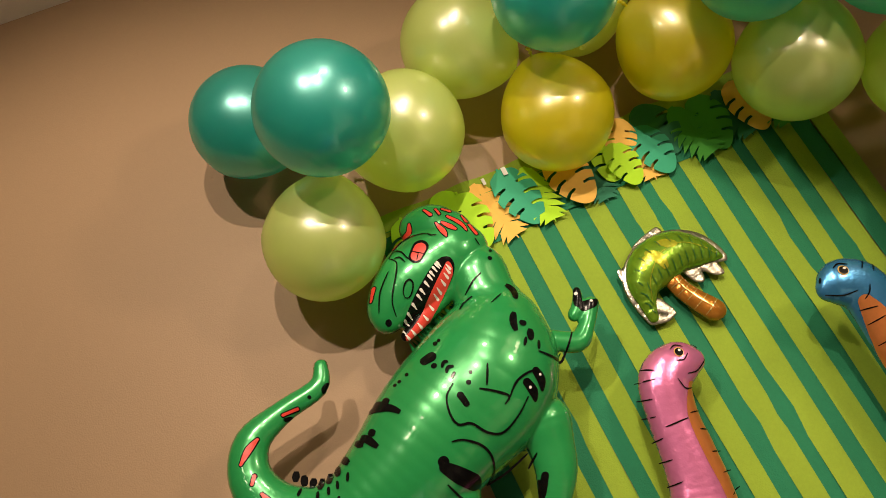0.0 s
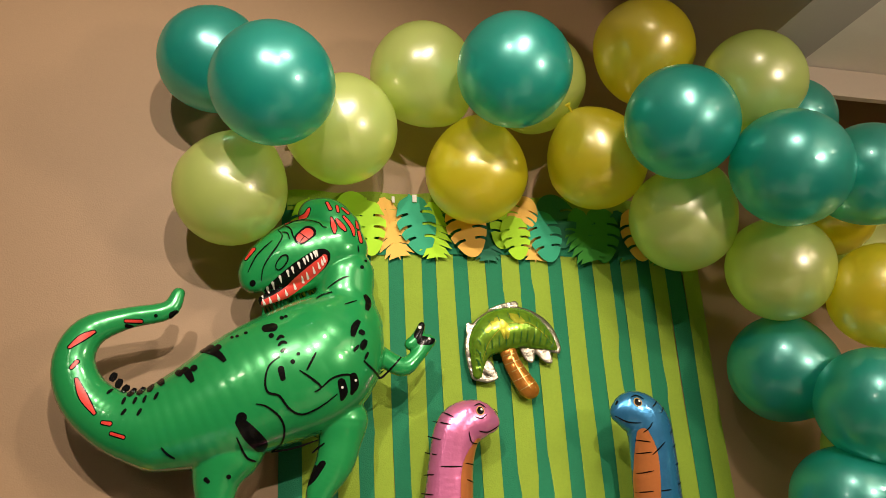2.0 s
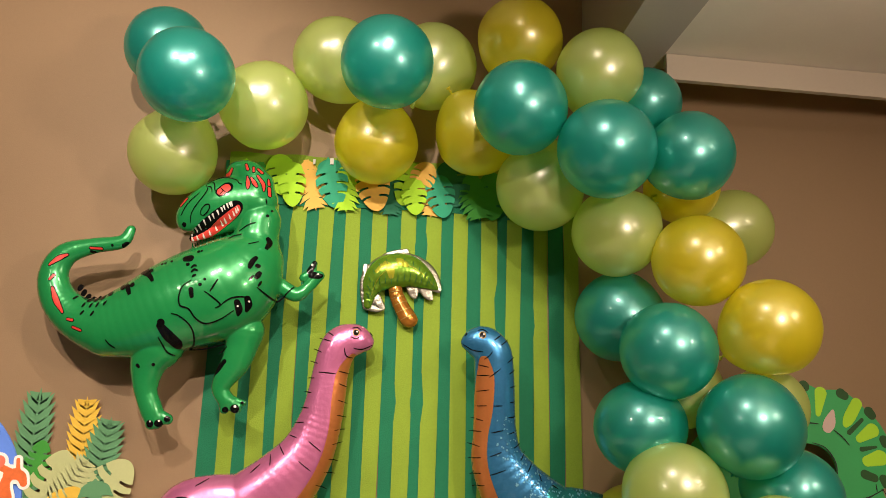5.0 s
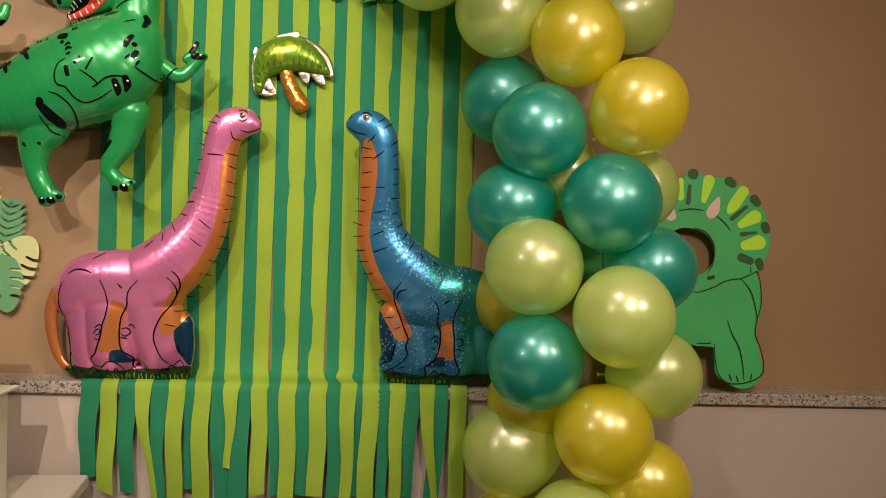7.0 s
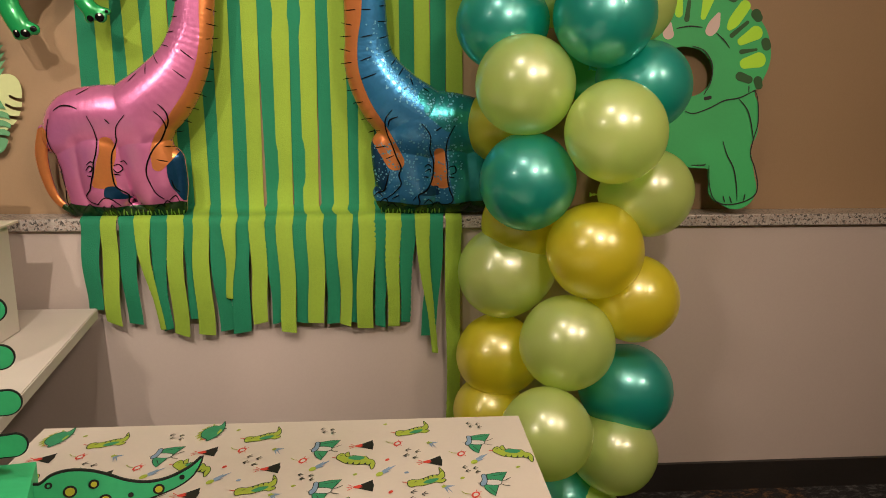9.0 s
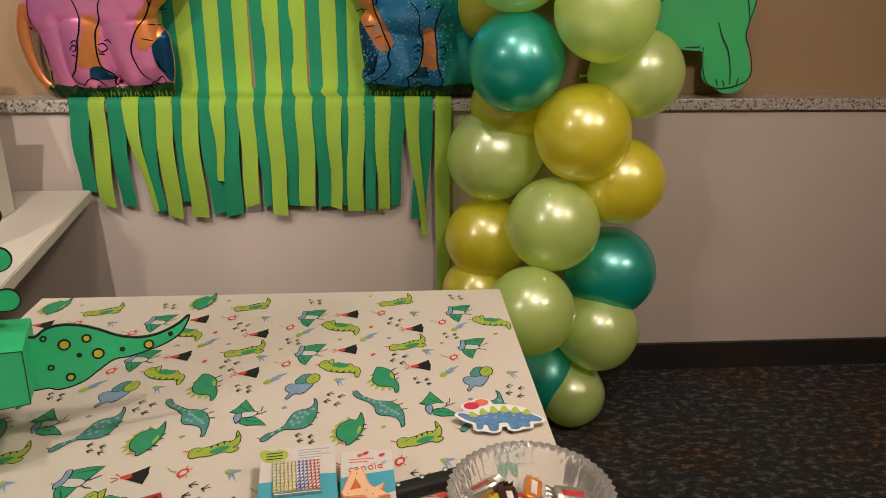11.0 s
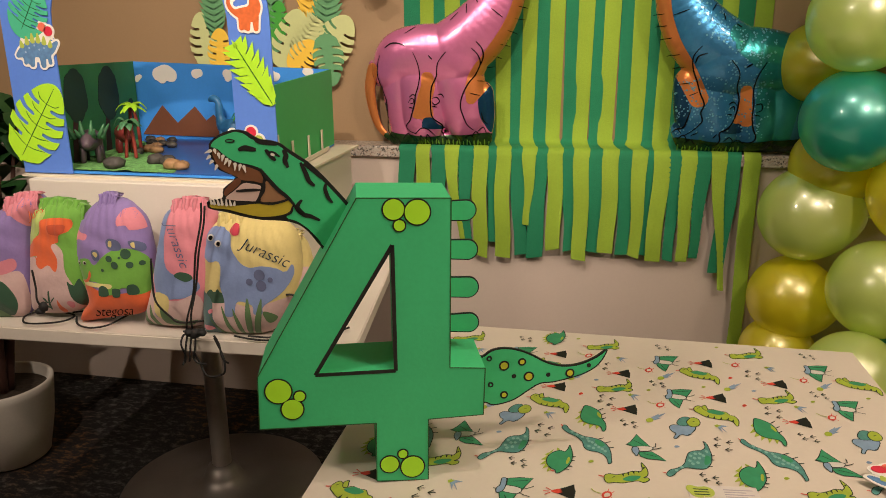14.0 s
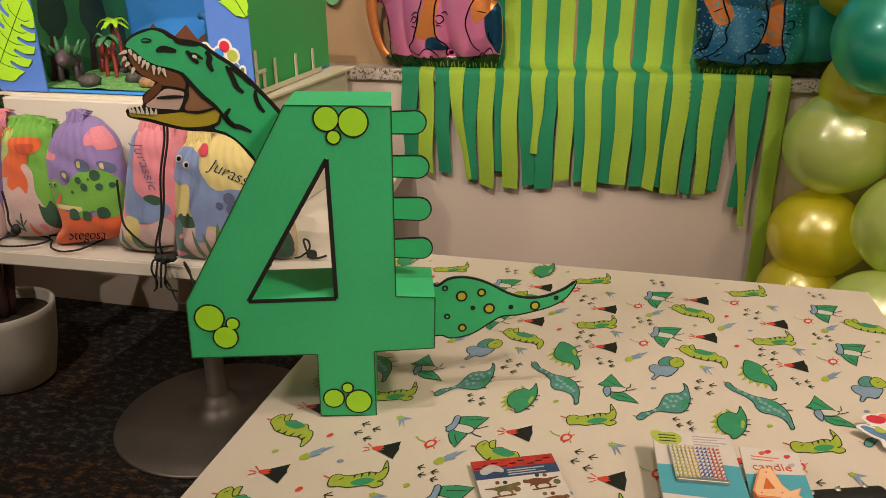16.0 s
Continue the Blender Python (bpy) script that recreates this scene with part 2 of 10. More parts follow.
M_TOYGREEN = mat("green_toy_plastic", (0.06, 0.20, 0.09), 0.45, vary=0.3, scale=40)
M_TOYRED = mat("red_brown_toy_plastic", (0.28, 0.04, 0.03), 0.45, vary=0.2, scale=40)
M_TOYBLUE = mat("blue_toy_plastic", (0.03, 0.16, 0.36), 0.4, vary=0.2, scale=40)
M_FENCE = mat("cream_popsicle_stick", (0.62, 0.56, 0.44), 0.7, vary=0.06, scale=20)


def speckled(name, tones, scale, rough, bump=0.05):
    """Stone or pile with specks: a ramp over two noises."""
    m = bpy.data.materials.new(name)
    m.use_nodes = True
    nt = m.node_tree
    n, ln = nt.nodes, nt.links
    b = n["Principled BSDF"]
    b.inputs["Roughness"].default_value = rough
    tc = n.new("ShaderNodeTexCoord")
    a, v = n.new("ShaderNodeTexNoise"), n.new("ShaderNodeTexVoronoi")
    a.inputs["Scale"].default_value, a.inputs["Detail"].default_value = scale * 0.6, 5
    v.inputs["Scale"].default_value = scale
    ln.new(tc.outputs["Object"], a.inputs["Vector"])
    ln.new(tc.outputs["Object"], v.inputs["Vector"])
    sep = n.new("ShaderNodeSeparateColor")
    ln.new(v.outputs["Color"], sep.inputs["Color"])
    mix = n.new("ShaderNodeMath")
    mix.operation = "MULTIPLY_ADD"
    mix.inputs[1].default_value = 0.55
    ln.new(sep.outputs["Red"], mix.inputs[0])
    half = n.new("ShaderNodeMath")
    half.operation = "MULTIPLY"
    half.inputs[1].default_value = 0.45
    ln.new(a.outputs["Fac"], half.inputs[0])
    ln.new(half.outputs[0], mix.inputs[2])
    ramp = n.new("ShaderNodeValToRGB")
    el = ramp.color_ramp.elements
    while len(el) < len(tones):
        el.new(0.5)
    for e, (pos, c) in zip(el, tones):
        e.position, e.color = pos, (*c, 1)
    ln.new(mix.outputs[0], ramp.inputs["Fac"])
    ln.new(ramp.outputs["Color"], b.inputs["Base Color"])
    bp = n.new("ShaderNodeBump")
    bp.inputs["Strength"].default_value, bp.inputs["Distance"].default_value = bump, 0.003
    ln.new(mix.outputs[0], bp.inputs["Height"])
    ln.new(bp.outputs["Normal"], b.inputs["Normal"])
    return m


M_GRANITE = speckled("speckled_granite", [(0.0, (0.03, 0.025, 0.025)), (0.28, (0.10, 0.09, 0.08)), (0.38, (0.38, 0.34, 0.30)), (0.6, (0.50, 0.45, 0.40)), (0.8, (0.30, 0.22, 0.18))], 170, 0.3)


def carpet_material():
    m = bpy.data.materials.new("dark_streaked_carpet")
    m.use_nodes = True
    nt = m.node_tree
    n, ln = nt.nodes, nt.links
    b = n["Principled BSDF"]
    b.inputs["Roughness"].default_value = 0.95
    tc = n.new("ShaderNodeTexCoord")
    mp = n.new("ShaderNodeMapping")
    mp.inputs["Scale"].default_value = (12.0, 20.0, 1.0)
    ln.new(tc.outputs["Object"], mp.inputs["Vector"])
    streak, pile, hue = n.new("ShaderNodeTexNoise"), n.new("ShaderNodeTexNoise"), n.new("ShaderNodeTexNoise")
    streak.inputs["Scale"].default_value, streak.inputs["Detail"].default_value = 2.2, 8
    streak.inputs["Roughness"].default_value = 0.75
    pile.inputs["Scale"].default_value = 320
    hue.inputs["Scale"].default_value = 2.0
    ln.new(mp.outputs["Vector"], streak.inputs["Vector"])
    ln.new(tc.outputs["Object"], pile.inputs["Vector"])
    ln.new(tc.outputs["Object"], hue.inputs["Vector"])
    r1 = n.new("ShaderNodeValToRGB")
    r1.color_ramp.elements[0].position, r1.color_ramp.elements[0].color = 0.50, (0.008, 0.007, 0.007, 1)
    r1.color_ramp.elements[1].position, r1.color_ramp.elements[1].color = 0.66, (0.12, 0.11, 0.105, 1)
    r2 = n.new("ShaderNodeValToRGB")
    r2.color_ramp.elements[0].position, r2.color_ramp.elements[0].color = 0.50, (0.008, 0.007, 0.007, 1)
    r2.color_ramp.elements[1].position, r2.color_ramp.elements[1].color = 0.66, (0.20, 0.09, 0.03, 1)
    ln.new(streak.outputs["Fac"], r1.inputs["Fac"])
    ln.new(streak.outputs["Fac"], r2.inputs["Fac"])
    sel = n.new("ShaderNodeValToRGB")
    sel.color_ramp.elements[0].position, sel.color_ramp.elements[1].position = 0.50, 0.58
    ln.new(hue.outputs["Fac"], sel.inputs["Fac"])
    mx = n.new("ShaderNodeMix")
    mx.data_type = "RGBA"
    ln.new(sel.outputs["Color"], mx.inputs[0])
    ln.new(r1.outputs["Color"], mx.inputs[6])
    ln.new(r2.outputs["Color"], mx.inputs[7])
    ln.new(mx.outputs[2], b.inputs["Base Color"])
    bp = n.new("ShaderNodeBump")
    bp.inputs["Strength"].default_value, bp.inputs["Distance"].default_value = 0.8, 0.004
    ln.new(pile.outputs["Fac"], bp.inputs["Height"])
    ln.new(bp.outputs["Normal"], b.inputs["Normal"])
    return m


M_CARPET = carpet_material()


def glass_material():
    m = bpy.data.materials.new("cut_glass")
    m.use_nodes = True
    b = m.node_tree.nodes["Principled BSDF"]
    b.inputs["Base Color"].default_value = (0.97, 0.95, 0.92, 1)
    b.inputs["Roughness"].default_value = 0.10
    b.inputs["Transmission Weight"].default_value = 0.80
    b.inputs["IOR"].default_value = 1.30
    return m


M_GLASS = glass_material()


# ---- shapes from tapered limbs: foil balloons, card cut-outs, prints ----
def curve_through(points, n=6):
    """Points of a smooth line through the given ones; further values (radii) follow along."""
    p = np.array(points, dtype=float)
    if len(p) < 3:
        return p
    out = []
    for i in range(len(p) - 1):
        a, b, c, d = p[max(i - 1, 0)], p[i], p[i + 1], p[min(i + 2, len(p) - 1)]
        for j in range(n):
            t = j / n
            out.append(0.5 * (2 * b + (c - a) * t + (2 * a - 5 * b + 4 * c - d) * t * t + (3 * b - a - 3 * c + d) * t ** 3))
    out.append(p[-1])
    return np.array(out)


class Shape:
    """A rounded silhouette in the u, w plane: the union of chains of discs (u, w, r)."""

    def __init__(self, chains, soft=0.008, holes=(), depth=0.8, wrinkle=0.0):
        self.chains = [curve_through(c, 5) for c in chains]
        self.holes = [curve_through(c, 5) for c in holes]
        self.soft, self.depth, self.wrinkle = soft, depth, wrinkle

    def chain(self, c, u, w):
        if len(c) == 1:
            return c[0][2] ** 2 - (u - c[0][0]) ** 2 - (w - c[0][1]) ** 2
        best = np.full(np.shape(u), -1e9)
        for a, b in zip(c[:-1], c[1:]):
            dx, dz = b[0] - a[0], b[1] - a[1]
            t = np.clip(((u - a[0]) * dx + (w - a[1]) * dz) / max(dx * dx + dz * dz, 1e-12), 0, 1)
            r = a[2] + (b[2] - a[2]) * t
            best = np.maximum(best, r * r - (u - a[0] - t * dx) ** 2 - (w - a[1] - t * dz) ** 2)
        return best

    def g(self, u, w):
        u, w = np.asarray(u, float), np.asarray(w, float)
        vals = np.array([self.chain(c, u, w) for c in self.chains])
        top = vals.max(axis=0)
        if self.soft and len(vals) > 1:
            k = 1 / self.soft ** 2
            rest = np.exp(np.maximum(k * (vals - top), -60)).sum(axis=0)
            top = top + np.log(rest) / k
        for h in self.holes:
            top = np.minimum(top, -self.chain(h, u, w))
        return top

    def along(self, u, w):
        """How far along the nearest limb a place lies: the creases run across it."""
        best, where = np.full(np.shape(u), -1e9), np.zeros(np.shape(u))
        for k, c in enumerate(self.chains):
            s = 0.37 * k
            for a, b in zip(c[:-1], c[1:]):
                dx, dz = b[0] - a[0], b[1] - a[1]
                ln = math.hypot(dx, dz)
                t = np.clip(((u - a[0]) * dx + (w - a[1]) * dz) / max(ln * ln, 1e-12), 0, 1)
                r = a[2] + (b[2] - a[2]) * t
                v = r * r - (u - a[0] - t * dx) ** 2 - (w - a[1] - t * dz) ** 2
                where = np.where(v > best, s + t * ln, where)
                best = np.maximum(best, v)
                s += ln
        return where

    def h(self, u, w):
        u, w = np.asarray(u, float), np.asarray(w, float)
        g = np.maximum(self.g(u, w), 0)
        h = self.depth * np.sqrt(g)
        if self.wrinkle:
            s = self.along(u, w)
            fold = np.sin(190 * s + 3.0 * np.sin(23 * s) + 2.0 * np.sin(41 * s + 30 * u)) * (0.65 + 0.35 * np.sin(67 * s))
            h = h * (1 + self.wrinkle * fold * np.exp(-g / 0.0009))
        return h

    def bounds(self):
        c = np.concatenate(self.chains)
        r = c[:, 2].max() + 0.01
        return c[:, 0].min() - r, c[:, 0].max() + r, c[:, 1].min() - r, c[:, 1].max() + r


class Pillow(Shape):
    """A stuffed cloth shape inside a closed outline; pleats run down from its top."""

    def __init__(self, points, depth=0.5, round_off=0.07, pleat=0.0):
        p = np.array(points, float)
        m = len(p)
        out = []
        for i in range(m):
            a, b, c, d = p[i - 1], p[i], p[(i + 1) % m], p[(i + 2) % m]
            for j in range(4):
                t = j / 4
                out.append(0.5 * (2 * b + (c - a) * t + (2 * a - 5 * b + 4 * c - d) * t * t + (3 * b - a - 3 * c + d) * t ** 3))
        self.loop, self.depth, self.round_off, self.pleat = np.array(out), depth, round_off, pleat

    def g(self, u, w):
        u, w = np.asarray(u, float), np.asarray(w, float)
        best, inside = np.full(u.shape, 1e9), np.zeros(u.shape, bool)
        for a, b in zip(self.loop, np.roll(self.loop, -1, axis=0)):
            du, dw = b - a
            t = np.clip(((u - a[0]) * du + (w - a[1]) * dw) / max(du * du + dw * dw, 1e-12), 0, 1)
            best = np.minimum(best, (u - a[0] - t * du) ** 2 + (w - a[1] - t * dw) ** 2)
            if abs(dw) > 1e-9:
                inside ^= ((a[1] > w) != (b[1] > w)) & (u < a[0] + du * (w - a[1]) / dw)
        d = np.sqrt(best)
        r = self.round_off
        full = np.where(d < r, d * (2 * r - d), r * r + 0.15 * r * (d - r))
        return np.where(inside, full, -d * 2 * r)

    def h(self, u, w):
        h = self.depth * np.sqrt(np.maximum(self.g(u, w), 0))
        if self.pleat:
            top, mid = self.loop[:, 1].max(), self.loop[:, 0].mean()
            fade = np.exp(-np.maximum(top - w, 0) / 0.045)
            h = h * (1 + self.pleat * fade * np.sin((u - mid) * 420 / (1 + 7 * np.maximum(top - w, 0))))
            h = h * (1 + 0.05 * np.sin(38 * u + 21 * w + 2 * np.sin(30 * w)) * np.sin(47 * w + 9 * u))
        return h

    def bounds(self):
        return self.loop[:, 0].min() - 0.01, self.loop[:, 0].max() + 0.01, self.loop[:, 1].min() - 0.01, self.loop[:, 1].max() + 0.01


def region(value, bounds, step):
    """Grid cells inside value > 0, their rim drawn onto the outline. Returns u, w, faces and which verts are on the rim."""
    u0, u1, w0, w1 = bounds
    us, ws = np.arange(u0, u1 + step, step), np.arange(w0, w1 + step, step)
    U, Wg = np.meshgrid(us, ws, indexing="ij")
    V = value(U, Wg)
    ins = V > 0
    keep = ins[:-1, :-1] | ins[1:, :-1] | ins[1:, 1:] | ins[:-1, 1:]
    idx = -np.ones(U.shape, int)
    used = np.zeros(U.shape, bool)
    for a, b in ((0, 0), (1, 0), (1, 1), (0, 1)):
        used[a:a + keep.shape[0], b:b + keep.shape[1]] |= keep
    idx[used] = np.arange(used.sum())
    u, w, rim = U[used].copy(), Wg[used].copy(), ~ins[used]
    e = step * 0.05
    for _ in range(6):
        ru, rw = u[rim], w[rim]
        v = value(ru, rw)
        gu = (value(ru + e, rw) - value(ru - e, rw)) / (2 * e)
        gw = (value(ru, rw + e) - value(ru, rw - e)) / (2 * e)
        q = v / np.maximum(gu * gu + gw * gw, 1e-9)
        su, sw = -q * gu, -q * gw
        ln = np.maximum(np.hypot(su, sw), 1e-12)
        lim = np.minimum(1, 0.6 * step / ln)
        u[rim] += su * lim
        w[rim] += sw * lim
    ii, jj = np.nonzero(keep)
    faces = np.stack([idx[ii, jj], idx[ii + 1, jj], idx[ii + 1, jj + 1], idx[ii, jj + 1]], axis=1)
    return u, w, faces, rim


def foil(name, shape, material, parent, step=0.006, back=0.45, label=""):
    u, w, faces, rim = region(shape.g, shape.bounds(), step)
    h = np.where(rim, 0, shape.h(u, w))
    n = len(u)
    front = np.stack([u, -h, w], axis=1)
    rear = np.stack([u, back * h, w], axis=1)
    other = np.arange(n)
    other[~rim] = n + np.arange((~rim).sum())
    verts = np.concatenate([front, rear[~rim]])
    allf = [tuple(f) for f in faces.tolist()] + [tuple(other[f][::-1].tolist()) for f in faces]
    return mesh_part(name, verts.tolist(), allf, material, parent, label, smooth=True)


def flat(name, value, bounds, material, parent, step=0.005, y=0.0, thick=0.004, label="", flip=False):
    """A cut-out of even thickness; flip: lying on its back, facing up."""
    u, w, faces, rim = region(value, bounds, step)
    n = len(u)
    count = {}
    for f in faces.tolist():
        for a, b in zip(f, f[1:] + f[:1]):
            count[(a, b)] = 1
    rimedges = [(a, b) for a, b in count if (b, a) not in count]
    if flip:
        verts = [(a, b, y + thick) for a, b in zip(u, w)] + [(a, b, y) for a, b in zip(u, w)]
    else:
        verts = [(a, y - thick, b) for a, b in zip(u, w)] + [(a, y, b) for a, b in zip(u, w)]
    fs = [tuple(f) for f in faces.tolist()] + [tuple(v + n for v in f[::-1]) for f in faces.tolist()]
    fs += [(b, a, a + n, b + n) for a, b in rimedges]
    return mesh_part(name, verts, fs, material, parent, label)


def card(name, chains, material, parent, step=0.005, y=0.0, thick=0.004, holes=(), soft=0.006, label="", flip=False):
    s = Shape(chains, soft, holes)
    return flat(name, s.g, s.bounds(), material, parent, step, y, thick, label, flip)


def patch(name, shape, chains, material, parent, step=0.005, lift=0.0012, label="", soft=0.0):
    """A printed area on a foil shape."""
    s = Shape(chains, soft)
    u, w, faces, rim = region(lambda a, b: np.minimum(s.g(a, b), shape.g(a, b) - 1e-5), s.bounds(), step)
    h = shape.h(u, w) + lift
    return mesh_part(name, np.stack([u, -h, w], axis=1).tolist(), [tuple(f) for f in faces.tolist()], material, parent, label, smooth=True)


def print_on(name, shape, points, material, parent, lift=0.0012, step=0.0045):
    """A printed area with a closed smooth outline on a stuffed shape."""
    s = Pillow(points)
    u, w, faces, rim = region(lambda a, b: np.minimum(s.g(a, b), shape.g(a, b) - 1e-4), s.bounds(), step)
    h = shape.h(u, w) + 0.6 * lift
    return mesh_part(name, np.stack([u, -h, w], axis=1).tolist(), [tuple(f) for f in faces.tolist()], material, parent, smooth=True)


def stroke(name, shape, points, width, material, parent, lift=0.0026, taper=True, y=0.0):
    """A drawn line on a shape (or, with no shape, on the plane y)."""
    c = curve_through(points, 6)[:, :2]
    if len(c) == 2:
        c = np.array([c[0] + (c[1] - c[0]) * t for t in np.linspace(0, 1, 5)])
    d = np.gradient(c, axis=0)
    d /= np.maximum(np.hypot(d[:, 0], d[:, 1]), 1e-9)[:, None]
    nrm = np.stack([-d[:, 1], d[:, 0]], axis=1)
    t = np.linspace(0, 1, len(c))
    half = 0.5 * width * ((0.35 + 0.65 * np.sin(np.pi * np.clip(t, 0.04, 0.96)) ** 0.6) if taper else np.ones(len(c)))
    verts, faces = [], []
    for side in (-1, 0, 1):
        p = c + nrm * (half * side)[:, None]
        h = shape.h(p[:, 0], p[:, 1]) + lift if shape is not None else np.full(len(p), lift) - y
        verts += np.stack([p[:, 0], -h, p[:, 1]], axis=1).tolist()
    n = len(c)
    for s in range(2):
        for i in range(n - 1):
            a = s * n + i
            faces.append((a, a + 1, a + n + 1, a + n))
    return mesh_part(name, verts, faces, material, parent)


def strokes(name, shape, lines, width, material, parent, y=0.0):
    for line in lines:
        stroke(name, shape, line, width, material, parent, y=y)


def poly(name, outline, material, parent, y0=0.0, y1=-0.004, holes=(), label="", flip=False):
    """A polygon in the u, w plane drawn out from y0 to y1; one hole at most."""
    bm = bmesh.new()
    put = (lambda u, w, y: (u, w, y)) if flip else (lambda u, w, y: (u, y, w))
    loops = [list(outline)] + [list(h) for h in holes]
    edges = []
    for lp in loops:
        vs = [bm.verts.new(put(u, w, y1)) for u, w in lp]
        edges += [bm.edges.new((vs[i], vs[(i + 1) % len(vs)])) for i in range(len(vs))]
    fill = bmesh.ops.triangle_fill(bm, use_beauty=True, use_dissolve=False, edges=edges)
    faces = [f for f in fill["geom"] if isinstance(f, bmesh.types.BMFace)]
    ext = bmesh.ops.extrude_face_region(bm, geom=faces)
    vec = Vector(put(0, 0, y0)) - Vector(put(0, 0, y1))
    bmesh.ops.translate(bm, vec=vec, verts=[v for v in ext["geom"] if isinstance(v, bmesh.types.BMVert)])
    bmesh.ops.recalc_face_normals(bm, faces=bm.faces[:])
    return part(name, bm, material, parent, label)


def tube(name, points, radius, material, parent=None, sides=8, label="", radii=None):
    """A round cord or rod through the points."""
    c = curve_through([tuple(p) for p in points], 6)
    if len(c) == 2:
        c = np.array([c[0], (c[0] + c[1]) / 2, c[1]])
    n = len(c)
    rr = np.interp(np.linspace(0, 1, n), np.linspace(0, 1, len(radii)), radii) if radii is not None else np.full(n, radius)
    d = np.gradient(c, axis=0)
    verts, faces = [], []
    side = Vector((1, 0, 0))
    for i in range(n):
        t = Vector(d[i]).normalized()
        if abs(t.dot(side)) > 0.95:
            side = Vector((0, 1, 0)) if abs(t.y) < 0.9 else Vector((0, 0, 1))
        side = (side - t * side.dot(t)).normalized()
        up = t.cross(side)
        for k in range(sides):
            a = 2 * math.pi * k / sides
            verts.append(tuple(Vector(c[i]) + (side * math.cos(a) + up * math.sin(a)) * rr[i]))
    for i in range(n - 1):
        for k in range(sides):
            a, b = i * sides + k, i * sides + (k + 1) % sides
            faces.append((a, b, b + sides, a + sides))
    faces.append(tuple(range(sides))[::-1])
    faces.append(tuple((n - 1) * sides + k for k in range(sides)))
    return mesh_part(name, verts, faces, material, parent, label, smooth=True)


def lathe(name, profile, material, parent=None, seg=40, label="", wave=None):
    """A turned shape: profile of (radius, height); wave(angle, i) may vary the radius."""
    verts, faces = [], []
    n = len(profile)
    for k in range(seg):
        a = 2 * math.pi * k / seg
        for i, (r, z) in enumerate(profile):
            q = r * (wave(a, i) if wave else 1)
            verts.append((q * math.cos(a), q * math.sin(a), z))
    for k in range(seg):
        for i in range(n - 1):
            a, b = k * n + i, ((k + 1) % seg) * n + i
            faces.append((a, b, b + 1, a + 1))
    return mesh_part(name, verts, faces, material, parent, label, smooth=True)


def lettering(name, text, size, material, parent, m, thick=0.0006, slant=0.0, thin=0.0):
    cu = bpy.data.curves.new(name, "FONT")
    cu.body, cu.size, cu.extrude, cu.shear, cu.offset = text, size, thick, slant, -thin
    cu.align_x, cu.align_y = "CENTER", "CENTER"
    tmp = bpy.data.objects.new(name, cu)
    scene.collection.objects.link(tmp)
    bpy.context.view_layer.update()
    me = bpy.data.meshes.new_from_object(tmp)
    bpy.data.objects.remove(tmp)
    me.materials.clear()
    me.materials.append(material)
    ob = new(name, me)
    ob.parent = parent
    ob.matrix_local = m
    return ob


def leaf_fern(name, length, width, material, parent, m, pairs=9, bend=0.0, label=""):
    """A pinnate paper leaf hanging down -w from its stalk."""
    bm = bmesh.new()
    w0 = length * 0.016

    def band(t):
        return w0 + width * 0.15 * math.sin(math.pi * min(1, 0.10 + 0.90 * t)) ** 0.8

    def v(u, w, lift=0.0022):
        return bm.verts.new((u, -lift - bend * math.sin(math.pi * min(1, max(0, -w / length))), w))
    prev = None
    for i in range(pairs * 2 + 1):
        w = -length * i / (pairs * 2)
        pair = (v(-band(-w / length), w, 0.0006), v(band(-w / length), w, 0.0006))
        if prev:
            bm.faces.new((prev[0], pair[0], pair[1], prev[1]))
        prev = pair
    for i in range(pairs):
        t = (i + 0.35) / pairs
        span = width * 0.5 * (math.sin(math.pi * (0.12 + 0.80 * t)) ** 0.7) + length * 0.02
        a, b = -length * (t - 0.05), -length * (t + 0.075)
        tip = -length * min(t + 0.20, 1.02)
        for s in (-1, 1):
            p = [v(s * w0 * 0.6, a), v(s * span * 0.66, a - (a - tip) * 0.36), v(s * span, tip), v(s * span * 0.50, b - (b - tip) * 0.45), v(s * w0 * 0.6, b)]
            bm.faces.new(p if s > 0 else p[::-1])
    tipf = [v(-length * 0.03, -length * 0.93), v(0, -length * 1.06), v(length * 0.03, -length * 0.93)]
    bm.faces.new(tipf)
    ob = part(name, bm, material, parent, label)
    ob.matrix_local = m
    return ob


